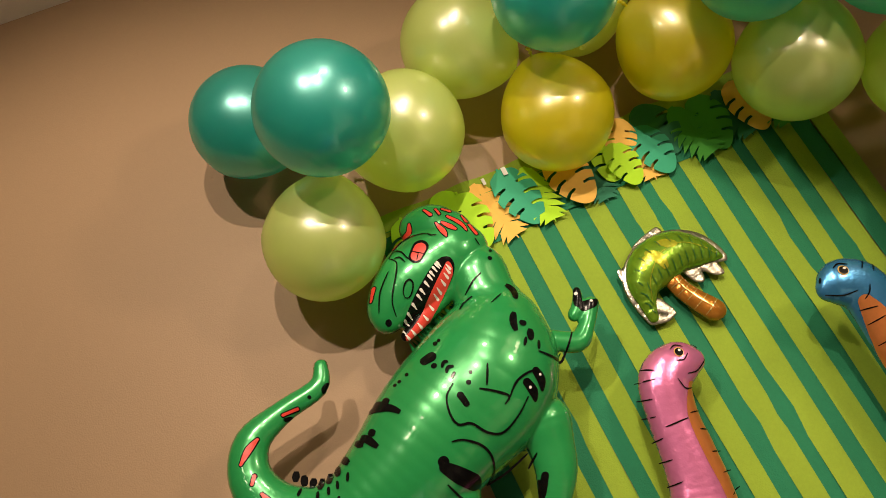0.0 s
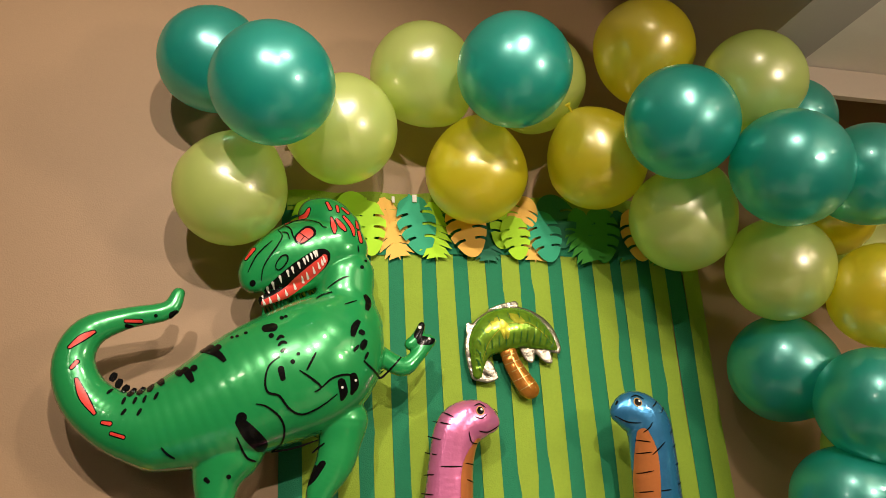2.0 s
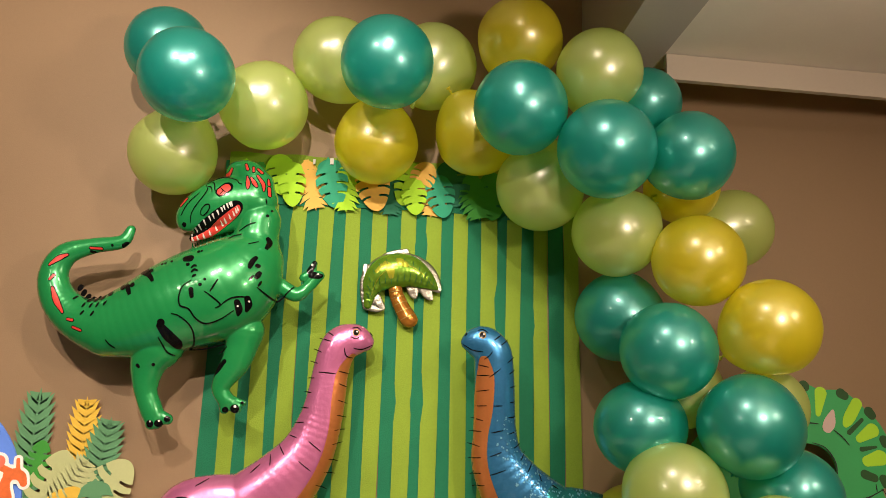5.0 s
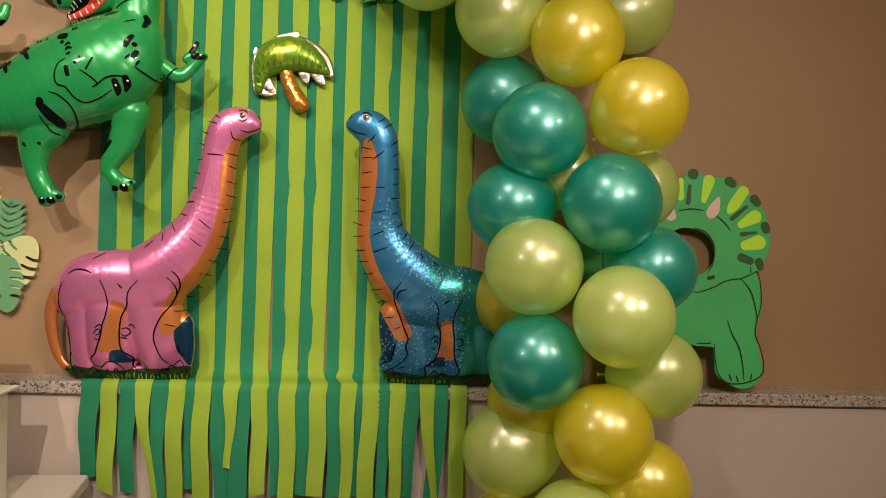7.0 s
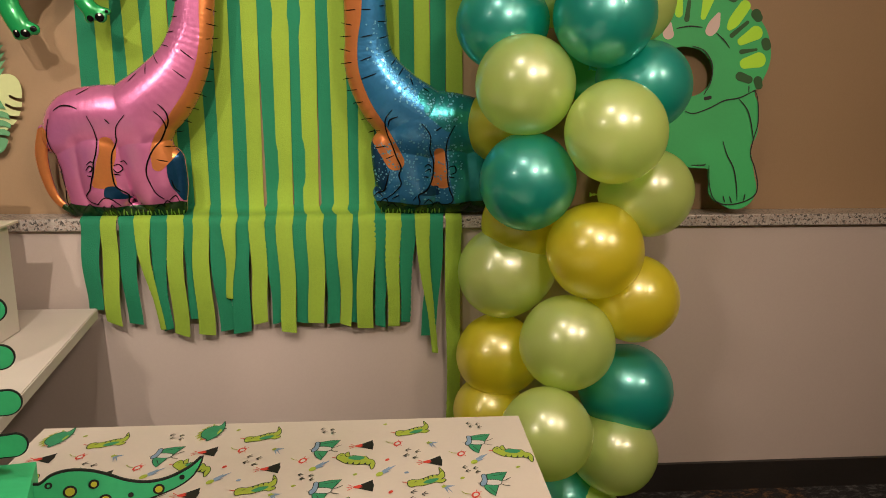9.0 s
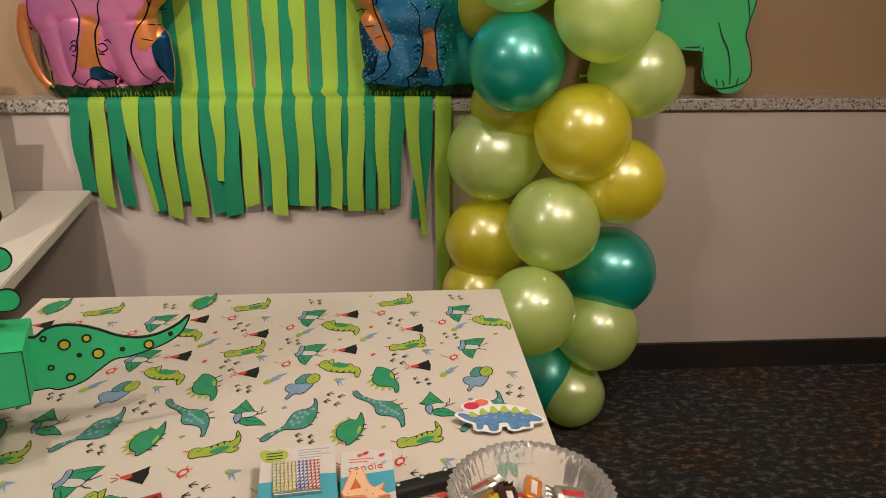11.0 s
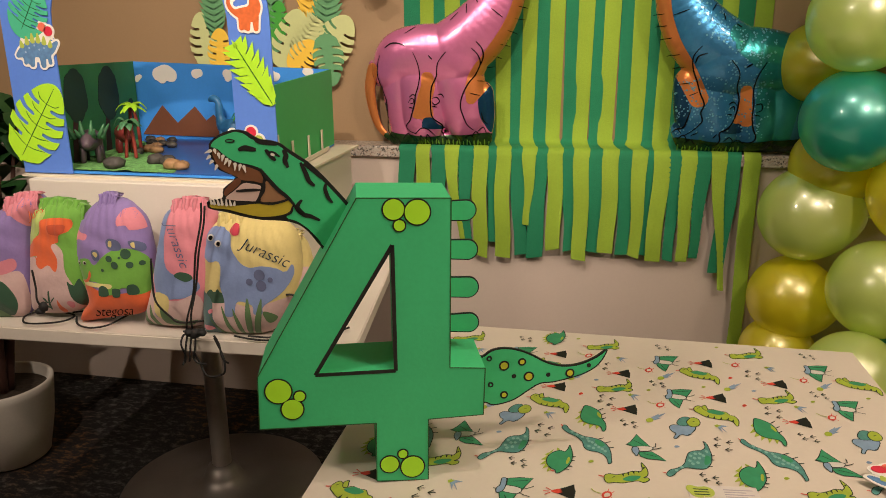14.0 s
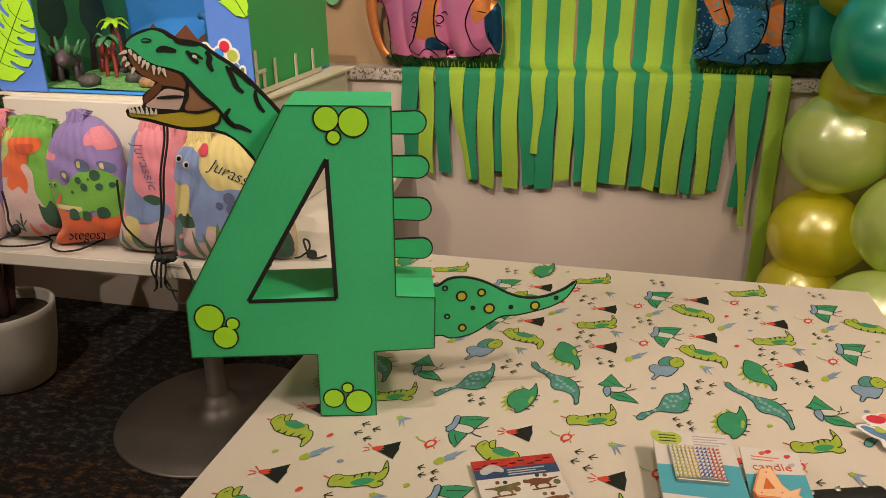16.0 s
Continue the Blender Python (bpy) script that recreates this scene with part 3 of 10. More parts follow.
def leaf_monstera(name, length, width, material, parent, m, lobes=4, bend=0.0, label=""):
    """A split paper leaf with rounded lobes and slots, hanging down -w from its stalk."""
    chains = [[(0, -0.22 * length, 0.40 * width), (0, -0.42 * length, 0.50 * width), (0, -0.66 * length, 0.38 * width), (0, -0.82 * length, 0.25 * width), (0, -0.97 * length, 0.03 * width)],
              [(0.16 * width, -0.14 * length, 0.22 * width)], [(-0.16 * width, -0.14 * length, 0.22 * width)], [(0, 0.06 * length, 0.02 * length), (0, -0.2 * length, 0.02 * length)]]
    holes = []
    for s in (-1, 1):
        for i in range(lobes):
            t = (i + 0.75) / lobes
            w0 = -length * (0.10 + 0.62 * t)
            near = width * (0.20 - 0.07 * t)
            far = width * (0.62 - 0.18 * t)
            holes.append([(s * near, w0 - 0.01 * length, 0.022 * length), (s * (near + far) / 2, w0 - 0.03 * length, 0.026 * length), (s * far, w0 - 0.11 * length, 0.034 * length)])
    ob = card(name, chains, material, parent, step=length / 60, thick=0.0012, holes=holes, soft=0.002, label=label)
    if bend:
        for p in ob.data.vertices:
            p.co.y -= bend * math.sin(math.pi * min(1, max(0, -p.co.z / length)))
    ob.matrix_local = m
    return ob


M_TRIM = mat("cream_trim_paint", (0.52, 0.45, 0.36), 0.55, vary=0.04, scale=3)
M_BEAM = mat("grey_beam_paint", (0.42, 0.38, 0.35), 0.6, vary=0.04, scale=3)
# ---- room ----
X0, X1, Y0, TOP = -3.2, 4.2, -3.2, 3.5
structure(box("wall_north", X0, X1, WALL_Y, WALL_Y + 0.15, LEDGE_Z - 0.04, TOP, M_WALL), "taupe painted wall above a granite ledge", "wall")
structure(box("wall_lower", X0, X1, LEDGE_Y + 0.02, LEDGE_Y + 0.3, 0, LEDGE_Z - 0.042, M_LOWER), "grey beige painted half wall under the ledge", "wall")
structure(box("wall_south", X0, X1, Y0 - 0.15, Y0, 0, TOP, M_WALL), "plain taupe painted wall", "wall")
structure(box("wall_west", X0 - 0.15, X0, Y0, WALL_Y + 0.15, 0, TOP, M_WALL), "plain taupe painted wall", "wall")
structure(box("wall_east", X1, X1 + 0.15, Y0, WALL_Y + 0.15, 0, TOP, M_WALL), "plain taupe painted wall", "wall")
structure(box("ceiling", X0, X1, Y0, WALL_Y, TOP, TOP + 0.12, M_CEIL), "off-white painted ceiling", "ceiling")
structure(box("ceiling_beam", 1.335, 1.51, Y0, WALL_Y - 0.002, 2.81, TOP - 0.002, M_BEAM), "grey painted beam boxing in the lowered ceiling", "beam")


def slab(name, outline, z0, z1, material):
    """A level slab over a plan outline."""
    bm = bmesh.new()
    f = bm.faces.new([bm.verts.new((x, y, z0)) for x, y in outline])
    ext = bmesh.ops.extrude_face_region(bm, geom=[f])
    bmesh.ops.translate(bm, vec=(0, 0, z1 - z0), verts=[v for v in ext["geom"] if isinstance(v, bmesh.types.BMVert)])
    bmesh.ops.recalc_face_normals(bm, faces=bm.faces[:])
    return part(name, bm, material)


structure(slab("ceiling_low", [(1.512, Y0), (X1, Y0), (X1, 1.32), (1.512, 1.19)], 2.813, TOP - 0.002, M_CEIL), "pale lowered ceiling over the right part of the room", "ceiling")
structure(slab("trim", [(1.514, 1.192), (X1, 1.322), (X1, 1.302), (1.514, 1.172)], 2.724, 2.811, M_TRIM), "cream painted cornice board under the lowered ceiling", "trim")
structure(slab("ceiling_recess", [(1.512, 1.192), (X1, 1.322), (X1, 1.517), (1.512, 1.517)], 2.93, 3.0, M_CEIL), "pale soffit between the cornice board and the wall", "ceiling")
structure(box("floor", X0, X1, Y0, WALL_Y + 0.15, -0.1, 0.0, M_CARPET), "dark patterned carpet", "floor")
structure(box("baseboard", 0.05, X1, LEDGE_Y + 0.005, LEDGE_Y + 0.02, 0.001, 0.11, M_DARK), "dark vinyl baseboard", "baseboard")
structure(box("ledge", X0, X1, LEDGE_Y, WALL_Y - 0.002, LEDGE_Z - 0.04, LEDGE_Z, M_GRANITE, bevel=0.004), "speckled grey granite ledge", "ledge")


# ---- party balloons ----
def latex_mesh(name, material, r, seed):
    """A blown-up balloon, neck at -z: a round crown that narrows a little towards the neck, not quite even."""
    verts, faces = [], []
    rows, cols = 26, 44
    for i in range(rows + 1):
        a = math.pi * i / rows
        z, q = math.cos(a), math.sin(a)
        if z < 0:
            q *= 1 + 0.11 * z
            z *= 1.07 + 0.05 * max(0.0, -z - 0.86) / 0.14
        for k in range(cols):
            b = 2 * math.pi * k / cols
            d = 1 + 0.012 * noise.noise(Vector((q * math.cos(b), q * math.sin(b), z + seed * 4.7)) * 1.2)
            verts.append((r * d * q * math.cos(b), r * d * q * math.sin(b), r * d * z))
    for i in range(rows):
        for k in range(cols):
            a, b = i * cols + k, i * cols + (k + 1) % cols
            faces.append((a, a + cols, b + cols, b))
    me = bpy.data.meshes.new(name)
    me.from_pydata(verts, [], faces)
    me.update()
    for p in me.polygons:
        p.use_smooth = True
    me.materials.append(material)
    return me


def knot_mesh(name, material, r):
    """The tied neck: a short stem and the rolled lip."""
    prof = [(0.020, -1.085), (0.013, -1.13), (0.012, -1.16), (0.020, -1.18), (0.022, -1.20), (0.012, -1.215), (0.018, -1.24), (0.034, -1.275), (0.037, -1.29), (0.030, -1.293), (0.010, -1.25)]
    n = 12
    verts = [(r * q * 1.6 * math.cos(2 * math.pi * k / n), r * q * 1.6 * math.sin(2 * math.pi * k / n), r * z) for q, z in prof for k in range(n)]
    faces = [(i * n + k, (i + 1) * n + k, (i + 1) * n + (k + 1) % n, i * n + (k + 1) % n) for i in range(len(prof) - 1) for k in range(n)]
    me = bpy.data.meshes.new(name)
    me.from_pydata(verts, [], faces)
    me.update()
    for p in me.polygons:
        p.use_smooth = True
    me.materials.append(material)
    return me


# tone, centre and radius
BALLS = [
    ("T", -0.091, 1.330, 2.791, 0.134),
    ("T", 0.056, 1.062, 2.585, 0.135),
    ("L", -0.037, 1.327, 2.443, 0.137),
    ("L", 0.230, 1.321, 2.613, 0.143),
    ("L", 0.452, 1.328, 2.789, 0.141),
    ("T", 0.624, 1.090, 2.676, 0.140),
    ("L", 0.775, 1.340, 2.794, 0.144),
    ("Y", 0.596, 1.372, 2.528, 0.139),
    ("Y", 0.922, 1.308, 2.553, 0.138),
    ("Y", 1.039, 1.187, 2.829, 0.137),
    ("T", 1.015, 1.035, 2.535, 0.137),
    ("L", 1.255, 1.053, 2.671, 0.129),
    ("L", 1.121, 1.250, 2.367, 0.141),
    ("T", 1.424, 1.140, 2.616, 0.113),
    ("T", 1.252, 0.983, 2.405, 0.140),
    ("T", 1.507, 1.019, 2.411, 0.129),
    ("L", 1.344, 1.195, 2.217, 0.136),
    ("Y", 1.574, 1.240, 2.388, 0.120),
    ("L", 1.803, 1.379, 2.292, 0.134),
    ("Y", 1.555, 1.099, 2.118, 0.135),
    ("Y", 1.714, 1.013, 1.920, 0.135),
    ("T", 1.387, 1.308, 1.971, 0.142),
    ("T", 1.457, 1.096, 1.852, 0.138),
    ("T", 1.397, 1.176, 1.637, 0.133),
    ("T", 1.652, 1.031, 1.651, 0.141),
    ("L", 1.782, 1.185, 1.703, 0.120),
    ("T", 1.801, 1.101, 1.465, 0.130),
    ("L", 1.450, 1.069, 1.465, 0.141),
    ("L", 1.673, 0.947, 1.342, 0.139),
    ("Y", 1.432, 1.375, 1.340, 0.123),
    ("L", 1.558, 1.250, 1.753, 0.120),
    ("T", 1.466, 1.076, 1.194, 0.141),
    ("L", 1.827, 1.096, 1.158, 0.131),
    ("Y", 1.657, 1.034, 0.999, 0.142),
    ("L", 1.428, 1.239, 0.888, 0.147),
    ("Y", 1.795, 1.070, 0.844, 0.132),
    ("Y", 1.417, 1.254, 0.605, 0.137),
    ("L", 1.586, 1.029, 0.724, 0.142),
    ("T", 1.810, 1.140, 0.525, 0.146),
    ("Y", 1.481, 1.240, 1.042, 0.127),
    ("L", 1.507, 0.905, 0.498, 0.133),
    ("L", 1.764, 1.079, 0.342, 0.134),
    ("T", 1.607, 1.127, 0.155, 0.130),
    ("L", 1.693, 1.075, 0.114, 0.115),
    ("Y", 1.389, 1.240, 0.418, 0.118),
]
TONES = {"T": M_TEAL, "L": M_LIGHT, "Y": M_YELLOW}
LATEX = {(t, q): latex_mesh("balloon", m, 0.139, q) for t, m in TONES.items() for q in range(3)}
KNOTS = {t: knot_mesh("knot", m, 0.139) for t, m in TONES.items()}
TALK = {"T": "pearly teal green round latex balloon in a garland", "L": "pearly pale green round latex balloon in a garland", "Y": "pearly yellow round latex balloon in a garland"}
for i, (tone, bx, by, bz, br) in enumerate(BALLS):
    here = Vector((bx, by, bz))
    near = [Vector(b[1:4]) for b in BALLS if 0 < (Vector(b[1:4]) - here).length < 0.42]
    heart = sum(near, Vector()) / max(1, len(near)) + Vector((0, 0.05, 0))
    up = (here - heart).normalized()
    ob = new("balloon", LATEX[tone, i % 3])
    k = br / 0.139
    ob.matrix_world = Matrix.Translation(here) @ up.to_track_quat("Z", "Y").to_matrix().to_4x4() @ Matrix.Diagonal((k, k, k, 1))
    tagged(ob, TALK[tone], "balloon", "balloon garland")
    knot = new("knot", KNOTS[tone])
    knot.parent = ob


# ---- crepe streamers down the wall and over the ledge ----
# for each: sideways drift, width and drop of the loose end below the ledge, crinkle
ENDS = [(-0.005, 0.056, 0.286, 0), (0, 0.054, 0.331, 0), (0.003, 0.048, 0.337, 0), (0.048, 0.020, 0.355, 0.3), (0.013, 0.030, 0.360, 1), (0.002, 0.055, 0.376, 0), (0.006, 0.030, 0.320, 0),
        (0.002, 0.055, 0.376, 0), (0.014, 0.046, 0.365, 0), (-0.005, 0.024, 0.250, 0), (-0.012, 0.058, 0.374, 0), (0.003, 0.052, 0.337, 0.35), (0.008, 0.034, 0.342, 0), (0.006, 0.050, 0.370, 0),
        (0, 0.044, 0.342, 0), (-0.002, 0.055, 0.339, 0), (0, 0.042, 0.346, 0), (-0.002, 0.040, 0.350, 0), (-0.003, 0.026, 0.342, 0), (-0.011, 0.055, 0.361, 0), (0, 0.034, 0.359, 1),
        (-0.002, 0.040, 0.359, 1), (-0.012, 0.034, 0.348, 1), (0.044, 0.022, 0.455, 0.4), (-0.022, 0.050, 0.393, 0), (0, 0.046, 0.74, 0.6)]


# centres of the ends where they pass the ledge's edge
OVER = [0.112, 0.170, 0.227, 0.274, 0.321, 0.378, 0.421, 0.459, 0.512, 0.550, 0.584, 0.639, 0.686, 0.728, 0.778, 0.826, 0.879, 0.922, 0.950, 0.993, 1.037, 1.080, 1.128, 1.177, 1.219, 1.280]


def streamer(i):
    rng = random.Random(40 + i)
    lime = i % 2 == 1
    x = 0.117 + 0.0462 * i + rng.uniform(-0.004, 0.004)
    wid = (0.0530 if lime else 0.0615) + rng.uniform(-0.003, 0.003)
    y = WALL_Y - (0.009 if lime else 0.006)
    drift, end_w, fall, crimp = ENDS[i]
    fall += 0.018
    twist = rng.uniform(-0.35, 0.35)
    if i > 23:
        x, wid = (1.234, 0.055) if i == 24 else (1.288, 0.055)
    over = OVER[i]
    ph = rng.uniform(0, 6)
    spine = []
    n = 16
    for k in range(n + 1):
        t = k / n
        z = 2.485 - t * (2.485 - (LEDGE_Z + 0.03))
        spine.append((x + 0.003 * math.sin(5 * t + ph) + 0.004 * math.sin(2 * t + 2 * ph), y - 0.003 * math.sin(9 * t + ph) ** 2, z, wid * (0.97 + 0.04 * math.sin(7 * t + ph)), 0.0))
    drop = 0.006 + (0.002 if lime else 0.0)
    spine += [(x, WALL_Y - 0.028, LEDGE_Z + drop + 0.004, wid, 0.0), ((x + over) / 2, WALL_Y - 0.075, LEDGE_Z + drop, wid, 0.0),
              (over, LEDGE_Y + 0.006, LEDGE_Z + drop, wid * 0.98, 0.0), (over, LEDGE_Y - drop - 0.002, LEDGE_Z - 0.004, wid * 0.98, 0.0)]
    m = 44 if crimp else 18
    for k in range(1, m + 1):
        t = k / m
        fold = crimp * 0.0024 * (-1) ** k * (0.6 + 0.8 * rng.random()) + 0.004 * math.sin(6 * t + ph)
        pinch = crimp * 0.0025 * math.sin(k * 2.3 + ph)
        spine.append((over + drift * t ** 1.5 + 0.003 * math.sin(7 * t + ph), LEDGE_Y - drop - 0.004 - (0.008 if lime else 0.0) * min(1, 3 * t) - 0.010 * math.sin(2.6 * t) + fold * min(1, 4 * t), LEDGE_Z - 0.004 - t * (fall - 0.009),
                      0.98 * wid + (end_w - 0.98 * wid) * min(1, 1.4 * t) + pinch, twist * t))
    slant = rng.uniform(-0.16, 0.16)
    verts, faces = [], []
    last = len(spine) - 1
    for q, (cx, cy, cz, w, tw) in enumerate(spine):
        for s in (-0.5, -0.17, 0.17, 0.5):
            verts.append((cx + s * w * math.cos(tw), cy + s * w * math.sin(tw) - 0.0012 * math.cos(s * 6), cz + (s * w * slant * 2 if q == last else 0)))
    for k in range(last):
        for s in range(3):
            a = k * 4 + s
            faces.append((a, a + 1, a + 5, a + 4))
    ob = mesh_part("crepe_streamer", verts, faces, M_CREPE_L if lime else M_CREPE_D, smooth=True)
    tone = "lime green" if lime else "dark green"
    how = "crinkled " if crimp else ""
    return tagged(ob, f"{how}{tone} crepe streamer hanging down the wall over the ledge", "streamer", "crepe streamers")


for i in range(26):
    streamer(i)
for nm, z0, z1, m_, yy, lab in (("crepe_band", 2.335, 2.47, M_CREPE_D, 0.0135, "dark green crepe paper band across the streamers"), ("crepe_band", 2.455, 2.512, M_CREPE_L, 0.0165, "lime green crepe paper band along the top of the streamers")):
    n = 60
    vv = []
    for k in range(n + 1):
        u = 0.10 + (1.30 - 0.10) * k / n
        yo = WALL_Y - yy - 0.0015 * math.sin(k * 1.7)
        vv += [(u, yo, z0 + 0.002 * math.sin(k * 0.9)), (u, yo - 0.001, z1 + 0.003 * math.sin(k * 0.7))]
    ob = mesh_part(nm, vv, [(2 * k, 2 * k + 2, 2 * k + 3, 2 * k + 1) for k in range(n)], m_, smooth=True)
    tagged(ob, lab, "streamer")

# ---- paper leaf garland along the top ----
garland = empty("leaf_garland", pose(0.002, WALL_Y - 0.024, 2.468))
tagged(garland, "garland of cut paper jungle leaves taped along the streamers", "garland")
tube("string", [(0.10, 0.004, 0.0), (0.5, 0.004, -0.008), (0.9, 0.004, -0.010), (1.29, 0.004, 0.0)], 0.0012, M_P_GREEN, garland, 6)
LEAVES = [("m", (0.155, 0.01), (0.160, -0.14), 0.10, M_P_LIME), ("f", (0.205, 0.01), (0.200, -0.16), 0.08, M_P_GREEN), ("m", (0.264, 0.026), (0.290, -0.100), 0.105, M_P_LIME), ("m", (0.308, 0.010), (0.322, -0.145), 0.095, M_P_LIME),
          ("f", (0.355, 0.027), (0.400, -0.150), 0.078, M_P_ORANGE), ("m", (0.432, 0.026), (0.468, -0.139), 0.110, M_P_TEAL), ("f", (0.490, 0.015), (0.501, -0.153), 0.074, M_P_LIME), ("m", (0.570, 0.010), (0.609, -0.141), 0.118, M_P_ORANGE),
          ("f", (0.648, 0.005), (0.650, -0.158), 0.070, M_P_SHADED), ("m", (0.735, 0.020), (0.688, -0.114), 0.110, M_P_LIME), ("m", (0.775, 0.026), (0.735, -0.070), 0.090, M_P_ORANGE), ("m", (0.722, -0.030), (0.740, -0.150), 0.088, M_P_LIME),
          ("f", (0.807, 0.012), (0.790, -0.156), 0.080, M_P_ORANGE), ("m", (0.846, 0.030), (0.880, -0.106), 0.125, M_P_SHADED), ("m", (0.806, -0.015), (0.836, -0.154), 0.104, M_P_TEAL), ("f", (0.920, 0.006), (0.959, -0.161), 0.090, M_P_GREEN),
          ("m", (1.003, 0.006), (1.002, -0.155), 0.112, M_P_GREEN), ("f", (1.055, 0.005), (1.085, -0.152), 0.080, M_P_SHADED), ("m", (1.105, 0.0), (1.125, -0.150), 0.11, M_P_ORANGE), ("f", (1.18, 0.0), (1.185, -0.17), 0.085, M_P_GREEN), ("m", (1.245, 0.0), (1.25, -0.15), 0.12, M_P_TEAL)]
for i, (kind, base, tip, wd, m_) in enumerate(LEAVES):
    ln = math.hypot(tip[0] - base[0], tip[1] - base[1])
    place = pose(base[0], -0.0035 * (i % 4), base[1], 2, math.degrees(math.atan2(base[0] - tip[0], base[1] - tip[1])), 0)
    if kind == "f":
        leaf_fern("fern_leaf", ln * 0.95, wd * 1.3, m_, garland, place, pairs=8, bend=-0.006)
    else:
        leaf_monstera("monstera_leaf", ln, wd, m_, garland, place, lobes=3, bend=0.006)
clip = box("tape_tab", 0.438, 0.450, -0.012, -0.010, 0.012, 0.034, M_CLOUD, garland, label="scrap of clear shiny tape")
box("tape_tab", 0.380, 0.388, -0.010, -0.008, 0.010, 0.028, M_CLOUD, garland, label="scrap of clear shiny tape")

# ---- green foil dinosaur balloon on the wall ----
trex = empty("foil_dinosaur_balloon", pose(0.168, 1.361, 1.595) @ Matrix.Diagonal((1.0, 1.0, 0.978, 1)))
tagged(trex, "green foil tyrannosaur balloon hanging against the taupe wall", "foil balloon")
TREX = Shape([
    [(-0.319, 0.610, 0.015), (-0.342, 0.570, 0.022), (-0.428, 0.552, 0.026), (-0.504, 0.520, 0.038), (-0.531, 0.452, 0.045), (-0.502, 0.374, 0.054), (-0.432, 0.318, 0.068), (-0.346, 0.299, 0.093)],
    [(-0.346, 0.299, 0.093), (-0.243, 0.333, 0.123), (-0.132, 0.385, 0.149), (-0.011, 0.440, 0.155), (0.050, 0.516, 0.107)],
    [(0.051, 0.507, 0.106), (0.064, 0.588, 0.074), (0.070, 0.658, 0.070)],
    [(0.055, 0.724, 0.071), (0.031, 0.796, 0.060), (-0.001, 0.814, 0.045)],
    [(0.041, 0.733, 0.078), (-0.033, 0.715, 0.085), (-0.090, 0.692, 0.072), (-0.132, 0.667, 0.053), (-0.146, 0.650, 0.039)],
    [(0.000, 0.680, 0.055), (-0.045, 0.640, 0.030), (-0.090, 0.610, 0.019), (-0.126, 0.592, 0.013)],
    [(0.137, 0.463, 0.022), (0.198, 0.424, 0.024), (0.236, 0.447, 0.018), (0.267, 0.486, 0.018)],
    [(0.222, 0.478, 0.013), (0.244, 0.502, 0.013), (0.254, 0.526, 0.009)], [(0.225, 0.481, 0.013), (0.255, 0.487, 0.012), (0.280, 0.487, 0.006)],
    [(-0.195, 0.250, 0.076), (-0.220, 0.195, 0.055), (-0.224, 0.138, 0.040), (-0.217, 0.095, 0.033), (-0.198, 0.052, 0.033), (-0.186, 0.022, 0.028)],
    [(-0.190, 0.040, 0.024), (-0.150, 0.026, 0.017)], [(-0.196, 0.030, 0.022), (-0.196, 0.010, 0.017)],
    [(0.055, 0.300, 0.060), (0.050, 0.259, 0.050), (0.036, 0.205, 0.044), (0.004, 0.147, 0.032), (-0.002, 0.117, 0.026), (0.018, 0.086, 0.025)],
    [(0.012, 0.090, 0.020), (0.013, 0.060, 0.014)], [(0.020, 0.088, 0.020), (0.047, 0.065, 0.017)], [(0.025, 0.090, 0.015), (0.068, 0.081, 0.009)],
    [(0.045, 0.730, 0.078), (0.052, 0.770, 0.060)], [(0.062, 0.760, 0.056), (0.074, 0.788, 0.034)], [(0.006, 0.792, 0.040), (-0.001, 0.846, 0.007)],
], soft=0.008, depth=0.78, wrinkle=0.022)
foil("body", TREX, M_TREX, trex, step=0.0042, back=0.5)
